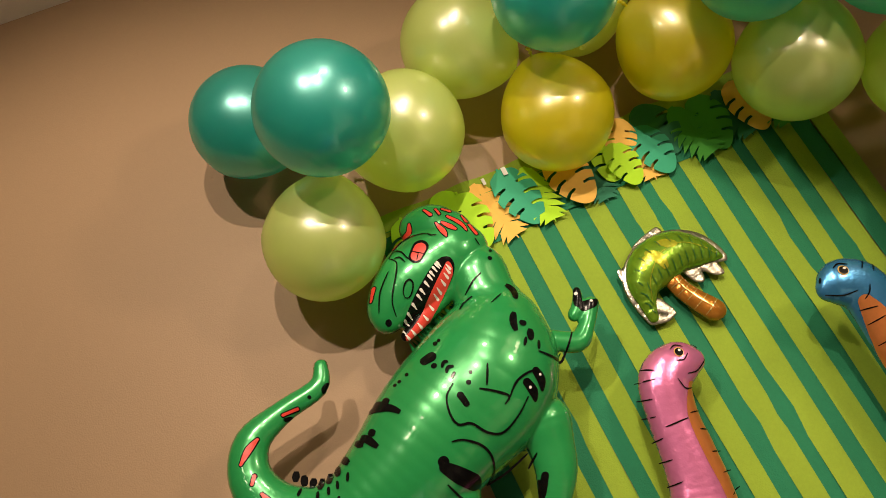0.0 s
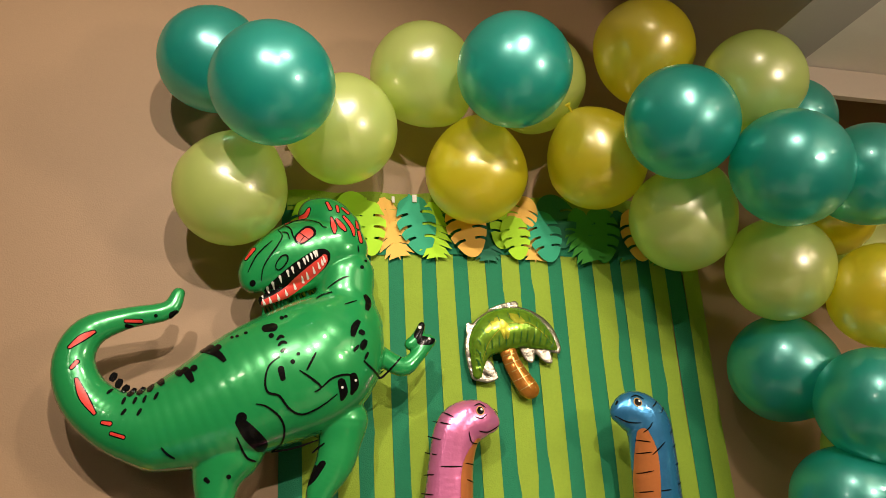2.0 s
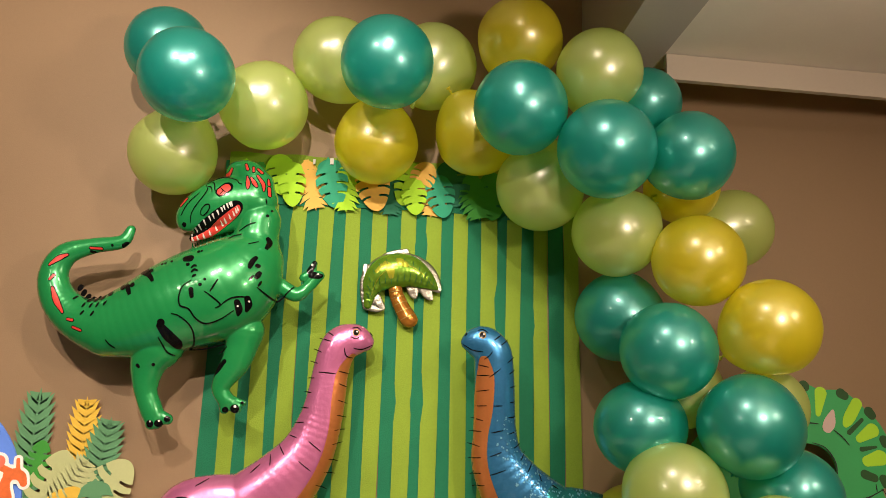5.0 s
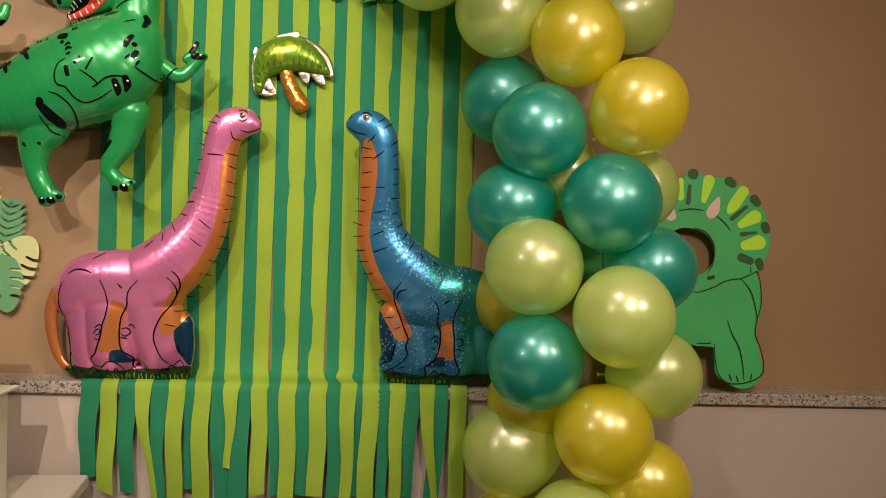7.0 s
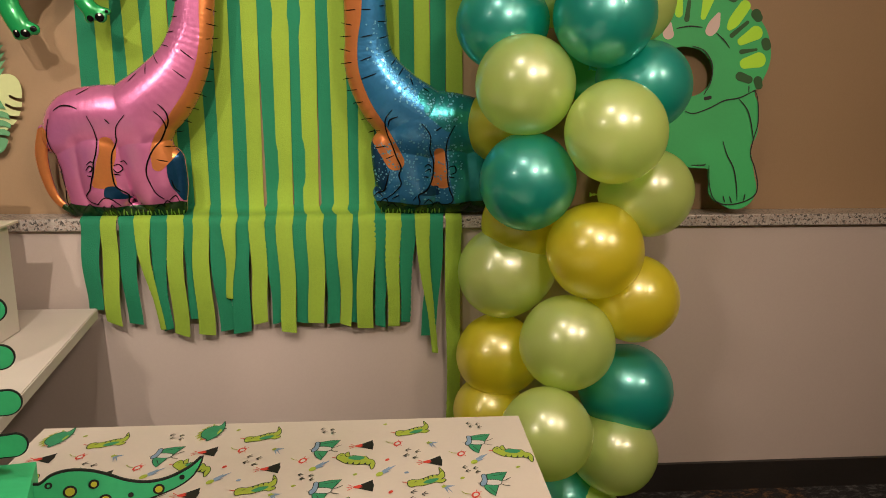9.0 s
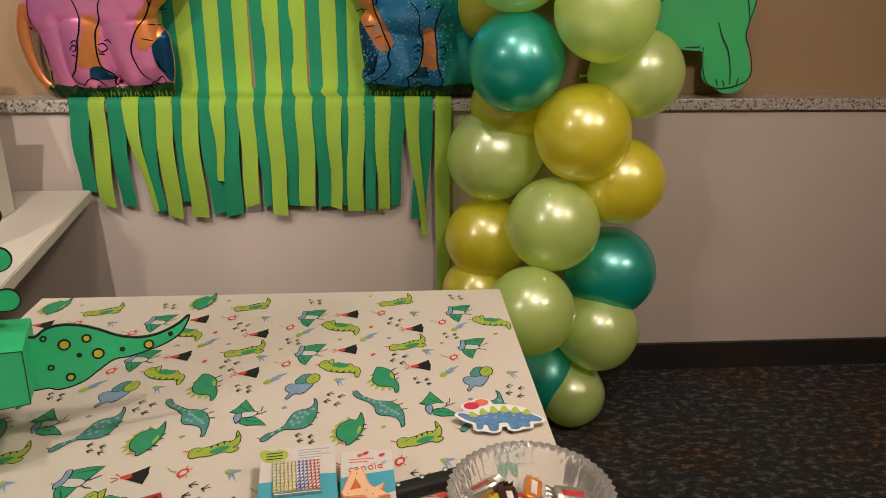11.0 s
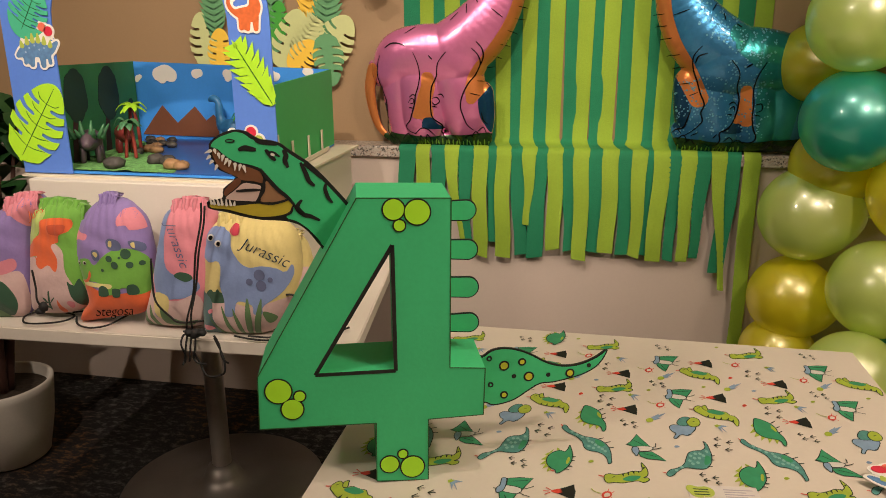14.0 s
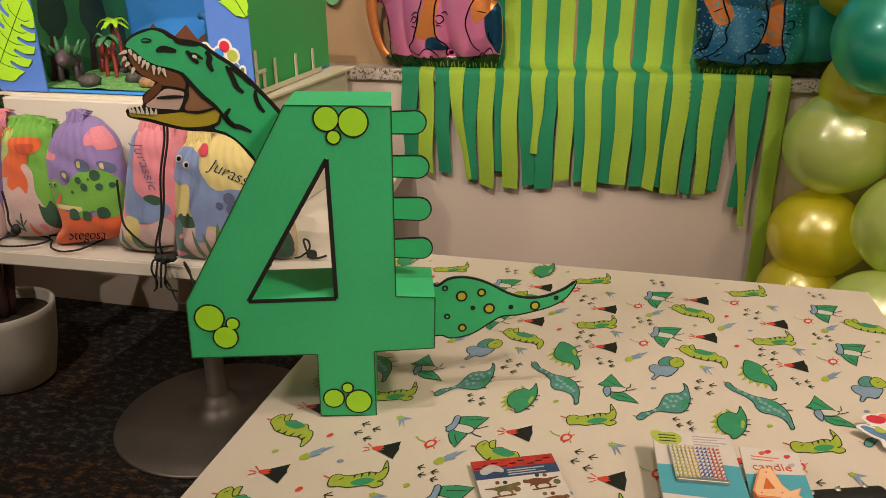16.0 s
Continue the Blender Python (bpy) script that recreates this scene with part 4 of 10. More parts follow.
for wd, lines in (
    (0.0160, [[(-0.264, 0.470), (-0.245, 0.464), (-0.223, 0.453), (-0.206, 0.433)], [(-0.251, 0.478), (-0.231, 0.467)], [(-0.229, 0.475), (-0.218, 0.464)], [(-0.297, 0.427), (-0.286, 0.416), (-0.272, 0.391)], [(-0.278, 0.429), (-0.267, 0.418)], [(-0.312, 0.422), (-0.296, 0.410)], [(-0.348, 0.409), (-0.337, 0.390)], [(-0.363, 0.398), (-0.365, 0.377)], [(-0.381, 0.393), (-0.388, 0.372)], [(-0.399, 0.391), (-0.408, 0.370)], [(-0.415, 0.399), (-0.424, 0.381)], [(-0.431, 0.413), (-0.437, 0.392)], [(-0.442, 0.427), (-0.451, 0.408)], [(0.089, 0.524), (0.077, 0.506), (0.071, 0.483)], [(0.103, 0.477), (0.091, 0.454)], [(0.097, 0.500), (0.091, 0.489)], [(0.108, 0.595), (0.117, 0.577), (0.110, 0.553)]]),
    (0.0070, [[(-0.097, 0.476), (-0.089, 0.485), (-0.081, 0.482)], [(-0.094, 0.462), (-0.086, 0.471), (-0.075, 0.468)], [(-0.089, 0.448), (-0.078, 0.456)], [(0.073, 0.448), (0.085, 0.463)], [(0.108, 0.448), (0.099, 0.431)], [(-0.413, 0.368), (-0.417, 0.352)], [(-0.390, 0.367), (-0.394, 0.351)], [(-0.370, 0.369), (-0.374, 0.353)], [(-0.344, 0.374), (-0.351, 0.358)], [(-0.442, 0.389), (-0.451, 0.377)], [(-0.376, 0.340), (-0.383, 0.325)], [(-0.407, 0.341), (-0.416, 0.328)]]),
    (0.0048, [[(-0.091, 0.437), (-0.113, 0.418), (-0.121, 0.385), (-0.115, 0.360), (-0.091, 0.351), (-0.069, 0.323), (-0.041, 0.311), (-0.002, 0.326), (0.035, 0.353)], [(-0.013, 0.444), (-0.024, 0.422), (-0.033, 0.405)], [(-0.049, 0.405), (-0.024, 0.388), (-0.002, 0.368), (-0.016, 0.357)], [(-0.002, 0.365), (0.024, 0.387), (0.055, 0.395), (0.078, 0.391)], [(-0.140, 0.336), (-0.118, 0.330), (-0.090, 0.307), (-0.079, 0.280), (-0.085, 0.251), (-0.106, 0.236)], [(-0.106, 0.236), (-0.057, 0.242), (-0.002, 0.258)], [(-0.016, 0.229), (0.011, 0.250)], [(-0.014, 0.184), (-0.008, 0.202)], [(-0.179, 0.268), (-0.159, 0.227), (-0.138, 0.216)], [(-0.332, 0.255), (-0.321, 0.242), (-0.305, 0.231)], [(-0.007, 0.583), (0.008, 0.595), (0.031, 0.601)]]),
    (0.0034, [[(-0.132, 0.633), (-0.128, 0.662), (-0.113, 0.690), (-0.098, 0.712), (-0.085, 0.740), (-0.095, 0.760)], [(-0.095, 0.760), (-0.080, 0.772), (-0.066, 0.760), (-0.060, 0.738), (-0.050, 0.722)], [(-0.086, 0.752), (-0.074, 0.748), (-0.068, 0.730)], [(-0.163, 0.655), (-0.142, 0.696), (-0.108, 0.730)], [(-0.100, 0.660), (-0.098, 0.672), (-0.088, 0.686), (-0.076, 0.690), (-0.072, 0.680), (-0.080, 0.665), (-0.092, 0.656), (-0.100, 0.660)], [(-0.076, 0.781), (-0.050, 0.790), (-0.020, 0.786), (0.004, 0.776)], [(0.004, 0.776), (0.010, 0.766), (0.020, 0.763)], [(0.095, 0.722), (0.098, 0.704)], [(0.057, 0.565), (0.087, 0.577)], [(0.020, 0.612), (0.048, 0.632), (0.070, 0.640)]]),
    (0.0060, [[(0.096, 0.428), (0.116, 0.413), (0.142, 0.398), (0.160, 0.407), (0.197, 0.446)]]),
):
    strokes("line", TREX, lines, wd, M_INK, trex)
for nm, m_, spots in (
    ("spot", M_INK, [[(-0.120, 0.508, 0.010), (-0.106, 0.509, 0.011)], [(-0.109, 0.488, 0.006)], [(-0.086, 0.533, 0.005)], [(-0.077, 0.536, 0.004)], [(-0.183, 0.494, 0.004)], [(-0.194, 0.492, 0.004)], [(-0.164, 0.500, 0.004)], [(-0.088, 0.409, 0.007), (-0.084, 0.389, 0.006)], [(-0.063, 0.425, 0.005)], [(-0.051, 0.442, 0.004)], [(-0.325, 0.554, 0.011), (-0.320, 0.557, 0.011)], [(-0.363, 0.554, 0.004)], [(-0.424, 0.532, 0.004), (-0.414, 0.530, 0.004)], [(-0.195, 0.187, 0.005)], [(-0.242, 0.184, 0.005), (-0.237, 0.179, 0.004)], [(-0.057, 0.250, 0.003)], [(0.104, 0.665, 0.005)], [(0.115, 0.684, 0.004)], [(-0.152, 0.629, 0.007)]]),
    ("socket", M_INK, [[(-0.171, 0.299, 0.011), (-0.152, 0.275, 0.016), (-0.130, 0.252, 0.016)], [(-0.169, 0.309, 0.011)], [(0.006, 0.204, 0.007), (-0.016, 0.174, 0.008), (-0.038, 0.156, 0.007)]]),
    ("claw", M_INK, [[(0.044, 0.378, 0.009), (0.049, 0.358, 0.010), (0.046, 0.342, 0.004)], [(0.072, 0.391, 0.009), (0.075, 0.374, 0.010), (0.069, 0.355, 0.004)], [(0.241, 0.499, 0.010), (0.251, 0.523, 0.009), (0.254, 0.532, 0.004)], [(0.249, 0.487, 0.012), (0.270, 0.484, 0.009), (0.280, 0.487, 0.004)], [(-0.194, 0.012, 0.011)], [(-0.170, 0.014, 0.011)], [(-0.147, 0.027, 0.009)], [(0.018, 0.059, 0.009)], [(0.046, 0.063, 0.013)], [(0.066, 0.081, 0.005)]]),
    ("red_flame", M_RED, [[(-0.533, 0.482, 0.003), (-0.510, 0.503, 0.007), (-0.488, 0.516, 0.003)], [(-0.525, 0.436, 0.003), (-0.516, 0.449, 0.004)], [(-0.513, 0.410, 0.003), (-0.496, 0.372, 0.008), (-0.471, 0.335, 0.003)], [(-0.425, 0.542, 0.003), (-0.394, 0.542, 0.003)], [(-0.453, 0.314, 0.003), (-0.438, 0.311, 0.004)], [(-0.434, 0.290, 0.003), (-0.409, 0.281, 0.003)], [(0.023, 0.836, 0.003), (0.030, 0.817, 0.004)], [(0.047, 0.826, 0.003), (0.049, 0.811, 0.003)], [(0.061, 0.822, 0.003), (0.074, 0.811, 0.004)], [(0.032, 0.792, 0.002), (0.037, 0.766, 0.006), (0.038, 0.749, 0.002)], [(0.045, 0.787, 0.003), (0.056, 0.770, 0.006), (0.064, 0.758, 0.003)], [(0.063, 0.797, 0.003), (0.082, 0.770, 0.005), (0.086, 0.747, 0.002)], [(0.095, 0.790, 0.002), (0.098, 0.773, 0.004)], [(0.100, 0.760, 0.004), (0.104, 0.734, 0.004)], [(-0.076, 0.781, 0.003), (-0.050, 0.798, 0.006), (-0.030, 0.803, 0.006), (-0.021, 0.820, 0.003)], [(-0.168, 0.690, 0.003), (-0.152, 0.713, 0.005)]]),
    ("claw_shine", M_TOOTH, [[(0.046, 0.367, 0.003)], [(0.077, 0.383, 0.003)], [(0.247, 0.520, 0.004)], [(0.268, 0.490, 0.003)], [(-0.192, 0.019, 0.003)], [(-0.168, 0.021, 0.003)], [(0.047, 0.070, 0.004)]]),
):
    for c in spots:
        if nm == "red_flame":
            patch("flame_rim", TREX, [[(u, w, r + 0.0022) for u, w, r in c]], M_INK, trex, step=0.0022, lift=0.0008)
        patch(nm, TREX, [c], m_, trex, step=0.0022, lift=0.0026 if nm == "claw_shine" else 0.0014)
mouth = patch("mouth", TREX, [[(-0.131, 0.592, 0.015), (-0.090, 0.616, 0.023), (-0.044, 0.649, 0.026), (0.000, 0.681, 0.023), (0.014, 0.692, 0.013)]], M_INK, trex, step=0.003)
patch("gum", TREX, [[(-0.124, 0.584, 0.008), (-0.083, 0.603, 0.011), (-0.036, 0.638, 0.013), (0.005, 0.672, 0.012), (0.014, 0.687, 0.006)]], M_RED, mouth, step=0.0025, lift=0.0024)
JAW = curve_through([(-0.135, 0.605), (-0.095, 0.637), (-0.052, 0.667), (-0.022, 0.690), (-0.004, 0.700)], 8)
LOW = curve_through([(-0.128, 0.581), (-0.085, 0.596), (-0.035, 0.632), (0.002, 0.662), (0.016, 0.680)], 8)
for line, side, n in ((JAW, -1, 12), (LOW, 1, 11)):
    for k in range(n):
        p = line[int((k + 0.5) / n * (len(line) - 1))]
        patch("tooth", TREX, [[(p[0], p[1], 0.0032), (p[0] + side * -0.004, p[1] + side * 0.011, 0.0012)]], M_TOOTH, mouth, step=0.0016, lift=0.0034)
patch("eye_rim", TREX, [[(-0.042, 0.732, 0.016), (-0.024, 0.749, 0.018)]], M_INK, trex, step=0.002, lift=0.0014)
eye = patch("eye", TREX, [[(-0.041, 0.732, 0.012), (-0.026, 0.746, 0.0135)]], M_RED, trex, step=0.002, lift=0.0024)
strokes("eye_line", TREX, [[(-0.046, 0.748), (-0.034, 0.737), (-0.022, 0.728)], [(-0.044, 0.722), (-0.034, 0.737)]], 0.0026, M_INK, eye)

# ---- pink and blue long-necked foil balloons on the ledge ----
pink = empty("foil_dinosaur_balloon", pose(0.314, 1.43, 1.046, 1.5) @ Matrix.Diagonal((0.974, 1.0, 0.990, 1)))
tagged(pink, "metallic pink long-necked foil dinosaur balloon standing on the granite ledge", "foil balloon")
PINK = Shape([
    [(0.284, 0.836, 0.029), (0.249, 0.842, 0.050), (0.203, 0.820, 0.059), (0.180, 0.748, 0.057), (0.170, 0.669, 0.061), (0.153, 0.581, 0.069), (0.115, 0.481, 0.085), (0.044, 0.390, 0.106), (-0.040, 0.325, 0.113)],
    [(-0.028, 0.307, 0.113), (-0.138, 0.315, 0.106), (-0.228, 0.305, 0.095), (-0.262, 0.264, 0.077)],
    [(-0.245, 0.250, 0.066), (-0.236, 0.158, 0.062), (-0.227, 0.046, 0.048)],
    [(-0.161, 0.214, 0.092), (-0.148, 0.102, 0.089), (-0.151, 0.050, 0.048)], [(-0.021, 0.215, 0.096), (0.001, 0.122, 0.092), (0.013, 0.051, 0.048)], [(0.054, 0.179, 0.052), (0.066, 0.104, 0.044), (0.064, 0.044, 0.037)],
    [(-0.333, 0.276, 0.022), (-0.351, 0.203, 0.020), (-0.342, 0.120, 0.017), (-0.317, 0.054, 0.013), (-0.262, 0.004, 0.007)],
    [(-0.261, 0.023, 0.024), (-0.116, 0.020, 0.024), (0.076, 0.025, 0.024)],
], soft=0.008, depth=0.62, wrinkle=0.07)
foil("body", PINK, M_PINK, pink, step=0.0042, back=0.35)
patch("throat", PINK, [[(0.248, 0.786, 0.011), (0.225, 0.732, 0.025), (0.216, 0.653, 0.027), (0.214, 0.564, 0.029), (0.197, 0.474, 0.031), (0.162, 0.392, 0.033), (0.109, 0.309, 0.037), (0.056, 0.231, 0.040), (0.032, 0.171, 0.018)]], M_ORANGE, pink, step=0.004)
print_on("belly", PINK, [(-0.143, 0.255), (-0.107, 0.255), (-0.100, 0.205), (-0.111, 0.159), (-0.108, 0.103), (-0.177, 0.102), (-0.172, 0.136), (-0.161, 0.177), (-0.148, 0.214)], M_ORANGE, pink, 0.0014, 0.004)
patch("tail", PINK, [[(-0.333, 0.264, 0.024), (-0.351, 0.203, 0.024), (-0.342, 0.120, 0.020), (-0.317, 0.054, 0.017), (-0.262, 0.004, 0.011)]], M_ORANGE, pink, step=0.004)
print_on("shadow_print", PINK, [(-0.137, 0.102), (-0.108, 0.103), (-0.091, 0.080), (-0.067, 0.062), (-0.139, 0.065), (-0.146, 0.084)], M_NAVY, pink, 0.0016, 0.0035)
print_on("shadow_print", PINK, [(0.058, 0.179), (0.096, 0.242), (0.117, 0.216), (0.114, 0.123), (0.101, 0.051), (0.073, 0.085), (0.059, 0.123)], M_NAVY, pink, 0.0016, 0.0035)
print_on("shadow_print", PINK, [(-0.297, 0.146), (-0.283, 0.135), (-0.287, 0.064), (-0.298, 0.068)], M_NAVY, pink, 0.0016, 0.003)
patch("grass_base", PINK, [[(-0.279, 0.019, 0.026), (-0.116, 0.012, 0.022), (0.085, 0.025, 0.026)]], M_GRASSFOIL, pink, step=0.004, lift=0.002)
strokes("neck_stripe", PINK, [[(0.122, 0.808), (0.149, 0.798)], [(0.137, 0.843), (0.175, 0.833)], [(0.162, 0.864), (0.183, 0.851)], [(0.113, 0.770), (0.138, 0.763)], [(0.108, 0.717), (0.129, 0.718)], [(0.100, 0.675), (0.124, 0.672)], [(0.091, 0.626), (0.119, 0.626)], [(0.075, 0.579), (0.107, 0.583)], [(0.063, 0.543), (0.088, 0.537)], [(0.034, 0.514), (0.054, 0.486)], [(0.011, 0.485), (0.014, 0.453)], [(-0.018, 0.456), (-0.044, 0.431)], [(0.144, 0.736), (0.197, 0.733)], [(0.127, 0.527), (0.165, 0.498)], [(0.100, 0.469), (0.138, 0.440)], [(-0.169, 0.411), (-0.206, 0.389)]], 0.0032, M_INK, pink)
strokes("throat_stripe", PINK, [[(0.208, 0.740), (0.239, 0.734)], [(0.210, 0.702), (0.235, 0.692)], [(0.209, 0.652), (0.237, 0.642)], [(0.208, 0.606), (0.236, 0.600)], [(0.203, 0.560), (0.235, 0.564)], [(0.198, 0.517), (0.230, 0.525)], [(0.190, 0.474), (0.218, 0.467)], [(0.178, 0.434), (0.210, 0.430)], [(0.155, 0.397), (0.187, 0.383)], [(0.129, 0.353), (0.161, 0.342)], [(0.106, 0.312), (0.134, 0.302)], [(0.079, 0.272), (0.108, 0.276)], [(0.052, 0.231), (0.081, 0.227)], [(0.029, 0.190), (0.061, 0.182)]], 0.003, M_INK, pink)
strokes("leg_line", PINK, [[(-0.279, 0.341), (-0.254, 0.356), (-0.225, 0.356), (-0.201, 0.347)], [(-0.299, 0.315), (-0.310, 0.277), (-0.310, 0.240), (-0.298, 0.194), (-0.284, 0.157), (-0.283, 0.120), (-0.287, 0.064), (-0.282, 0.038), (-0.257, 0.021)], [(-0.173, 0.327), (-0.157, 0.291), (-0.152, 0.251), (-0.157, 0.214), (-0.168, 0.180), (-0.171, 0.154), (-0.184, 0.113), (-0.192, 0.091), (-0.208, 0.072), (-0.198, 0.053), (-0.169, 0.044)], [(-0.055, 0.329), (-0.082, 0.296), (-0.089, 0.266), (-0.091, 0.248), (-0.109, 0.214), (-0.114, 0.177), (-0.114, 0.140), (-0.107, 0.103), (-0.077, 0.075), (-0.080, 0.046), (-0.057, 0.022), (-0.003, 0.020)], [(0.035, 0.341), (0.055, 0.319), (0.062, 0.290), (0.046, 0.253), (0.019, 0.219), (-0.000, 0.178), (-0.005, 0.145), (0.004, 0.113), (0.018, 0.081), (0.039, 0.062)], [(0.050, 0.363), (0.069, 0.341), (0.073, 0.312), (0.061, 0.282)], [(-0.117, 0.317), (-0.103, 0.303)]], 0.0046, M_INK, pink)
strokes("knee_line", PINK, [[(-0.192, 0.173), (-0.177, 0.184), (-0.166, 0.177)], [(-0.196, 0.154), (-0.185, 0.169), (-0.174, 0.166), (-0.178, 0.154), (-0.189, 0.151)], [(-0.193, 0.139), (-0.179, 0.136)], [(-0.091, 0.181), (-0.076, 0.185), (-0.066, 0.174)], [(-0.109, 0.170), (-0.094, 0.174), (-0.084, 0.159), (-0.099, 0.148), (-0.110, 0.159)], [(-0.110, 0.144), (-0.092, 0.140)], [(-0.176, 0.042), (-0.150, 0.065), (-0.125, 0.061), (-0.104, 0.039)], [(-0.159, 0.020), (-0.155, 0.038), (-0.145, 0.023)], [(-0.137, 0.023), (-0.129, 0.042), (-0.119, 0.024)], [(0.005, 0.028), (0.024, 0.043), (0.038, 0.032)], [(0.031, 0.036), (0.046, 0.055), (0.060, 0.040)], [(0.053, 0.055), (0.072, 0.070), (0.082, 0.051)], [(-0.224, 0.023), (-0.205, 0.042), (-0.188, 0.027)], [(0.067, 0.123), (0.073, 0.096), (0.087, 0.081)]], 0.0036, M_INK, pink)
for k in range(26):
    u = -0.155 + 0.0128 * k
    if PINK.g(u, 0.014) > 0.0001:
        stroke("grass_blade", PINK, [(u, 0.003), (u + 0.004 * math.sin(k * 2.1), 0.018 + 0.008 * math.sin(k * 1.3) ** 2)], 0.005, M_GRASSLIME, pink, lift=0.0032)
eye = patch("eye", PINK, [[(0.255, 0.863, 0.011)]], M_EYE, pink, step=0.0016, lift=0.0018)
patch("pupil", PINK, [[(0.255, 0.863, 0.009)]], M_INK, eye, step=0.0012, lift=0.0026)
patch("eye_shine", PINK, [[(0.258, 0.866, 0.003)]], M_TOOTH, eye, step=0.0008, lift=0.0034)
strokes("face_line", PINK, [[(0.220, 0.814), (0.227, 0.789), (0.248, 0.783)], [(0.248, 0.814), (0.276, 0.811), (0.309, 0.826)], [(0.299, 0.867), (0.309, 0.854)], [(0.241, 0.876), (0.257, 0.880), (0.271, 0.870)], [(0.239, 0.849), (0.256, 0.844), (0.272, 0.853)]], 0.003, M_INK, pink)

blue = empty("foil_dinosaur_balloon", pose(1.205, 1.43, 1.046, 6) @ Matrix.Diagonal((1.0, 1.0, 0.992, 1)))
tagged(blue, "metallic blue long-necked foil dinosaur balloon standing on the granite ledge", "foil balloon")
BLUE = Shape([
    [(-0.288, 0.844, 0.028), (-0.253, 0.844, 0.052), (-0.218, 0.815, 0.060), (-0.208, 0.747, 0.062), (-0.205, 0.660, 0.064), (-0.201, 0.563, 0.068), (-0.187, 0.474, 0.083), (-0.120, 0.375, 0.106), (-0.037, 0.311, 0.114)],
    [(-0.046, 0.292, 0.118), (0.056, 0.293, 0.111), (0.149, 0.281, 0.096), (0.183, 0.266, 0.074)],
    [(-0.128, 0.225, 0.067), (-0.118, 0.130, 0.067), (-0.120, 0.049, 0.041)], [(-0.063, 0.188, 0.086), (-0.043, 0.092, 0.083)], [(0.058, 0.189, 0.093), (0.076, 0.093, 0.083), (0.073, 0.054, 0.045)], [(0.152, 0.190, 0.082), (0.166, 0.093, 0.075), (0.175, 0.050, 0.038)],
    [(-0.157, 0.072, 0.034), (-0.146, 0.048, 0.034)], [(-0.146, 0.029, 0.025), (0.005, 0.026, 0.025), (0.214, 0.031, 0.025)],
], soft=0.008, depth=0.62, wrinkle=0.07)
foil("body", BLUE, M_BLUE, blue, step=0.0042, back=0.35)
patch("back_print", BLUE, [[(-0.019, 0.394, 0.026), (0.055, 0.368, 0.044), (0.147, 0.341, 0.063)], [(0.131, 0.266, 0.074), (0.124, 0.170, 0.067), (0.127, 0.073, 0.053)], [(-0.000, 0.358, 0.026), (0.056, 0.317, 0.030)]], M_TEALFOIL, blue, step=0.004, lift=0.0008)
patch("throat", BLUE, [[(-0.246, 0.790, 0.014), (-0.240, 0.737, 0.026), (-0.244, 0.642, 0.028), (-0.258, 0.554, 0.029), (-0.256, 0.464, 0.031), (-0.220, 0.364, 0.031), (-0.165, 0.272, 0.033), (-0.117, 0.187, 0.030)]], M_ORANGE, blue, step=0.004)
print_on("belly", BLUE, [(0.009, 0.227), (0.039, 0.227), (0.045, 0.179), (0.055, 0.104), (-0.000, 0.108), (0.007, 0.158), (0.010, 0.189)], M_ORANGE, blue, 0.0014, 0.004)
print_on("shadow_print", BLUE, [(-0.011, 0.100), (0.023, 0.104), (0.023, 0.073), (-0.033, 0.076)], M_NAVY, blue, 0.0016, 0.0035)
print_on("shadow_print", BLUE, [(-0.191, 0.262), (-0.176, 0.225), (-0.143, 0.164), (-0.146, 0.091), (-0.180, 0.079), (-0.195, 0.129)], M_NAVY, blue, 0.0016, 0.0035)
patch("grass_base", BLUE, [[(-0.165, 0.025, 0.026), (0.005, 0.018, 0.023), (0.214, 0.031, 0.027)]], M_GRASSFOIL, blue, step=0.004, lift=0.002)
strokes("neck_stripe", BLUE, [[(-0.215, 0.855), (-0.194, 0.869)], [(-0.194, 0.839), (-0.169, 0.856)], [(-0.173, 0.785), (-0.148, 0.802)], [(-0.166, 0.751), (-0.145, 0.762)], [(-0.162, 0.710), (-0.141, 0.713)], [(-0.162, 0.664), (-0.141, 0.665)], [(-0.166, 0.619), (-0.141, 0.619)], [(-0.162, 0.569), (-0.133, 0.577)], [(-0.147, 0.527), (-0.122, 0.538)], [(-0.126, 0.491), (-0.108, 0.513)], [(-0.104, 0.459), (-0.089, 0.481)], [(-0.060, 0.430), (-0.067, 0.452)], [(-0.027, 0.420), (-0.009, 0.409)], [(-0.229, 0.739), (-0.194, 0.767)], [(-0.215, 0.653), (-0.187, 0.654)], [(-0.219, 0.572), (-0.183, 0.580)], [(-0.223, 0.501), (-0.187, 0.516)], [(-0.220, 0.447), (-0.173, 0.465)]], 0.0032, M_INK, blue)
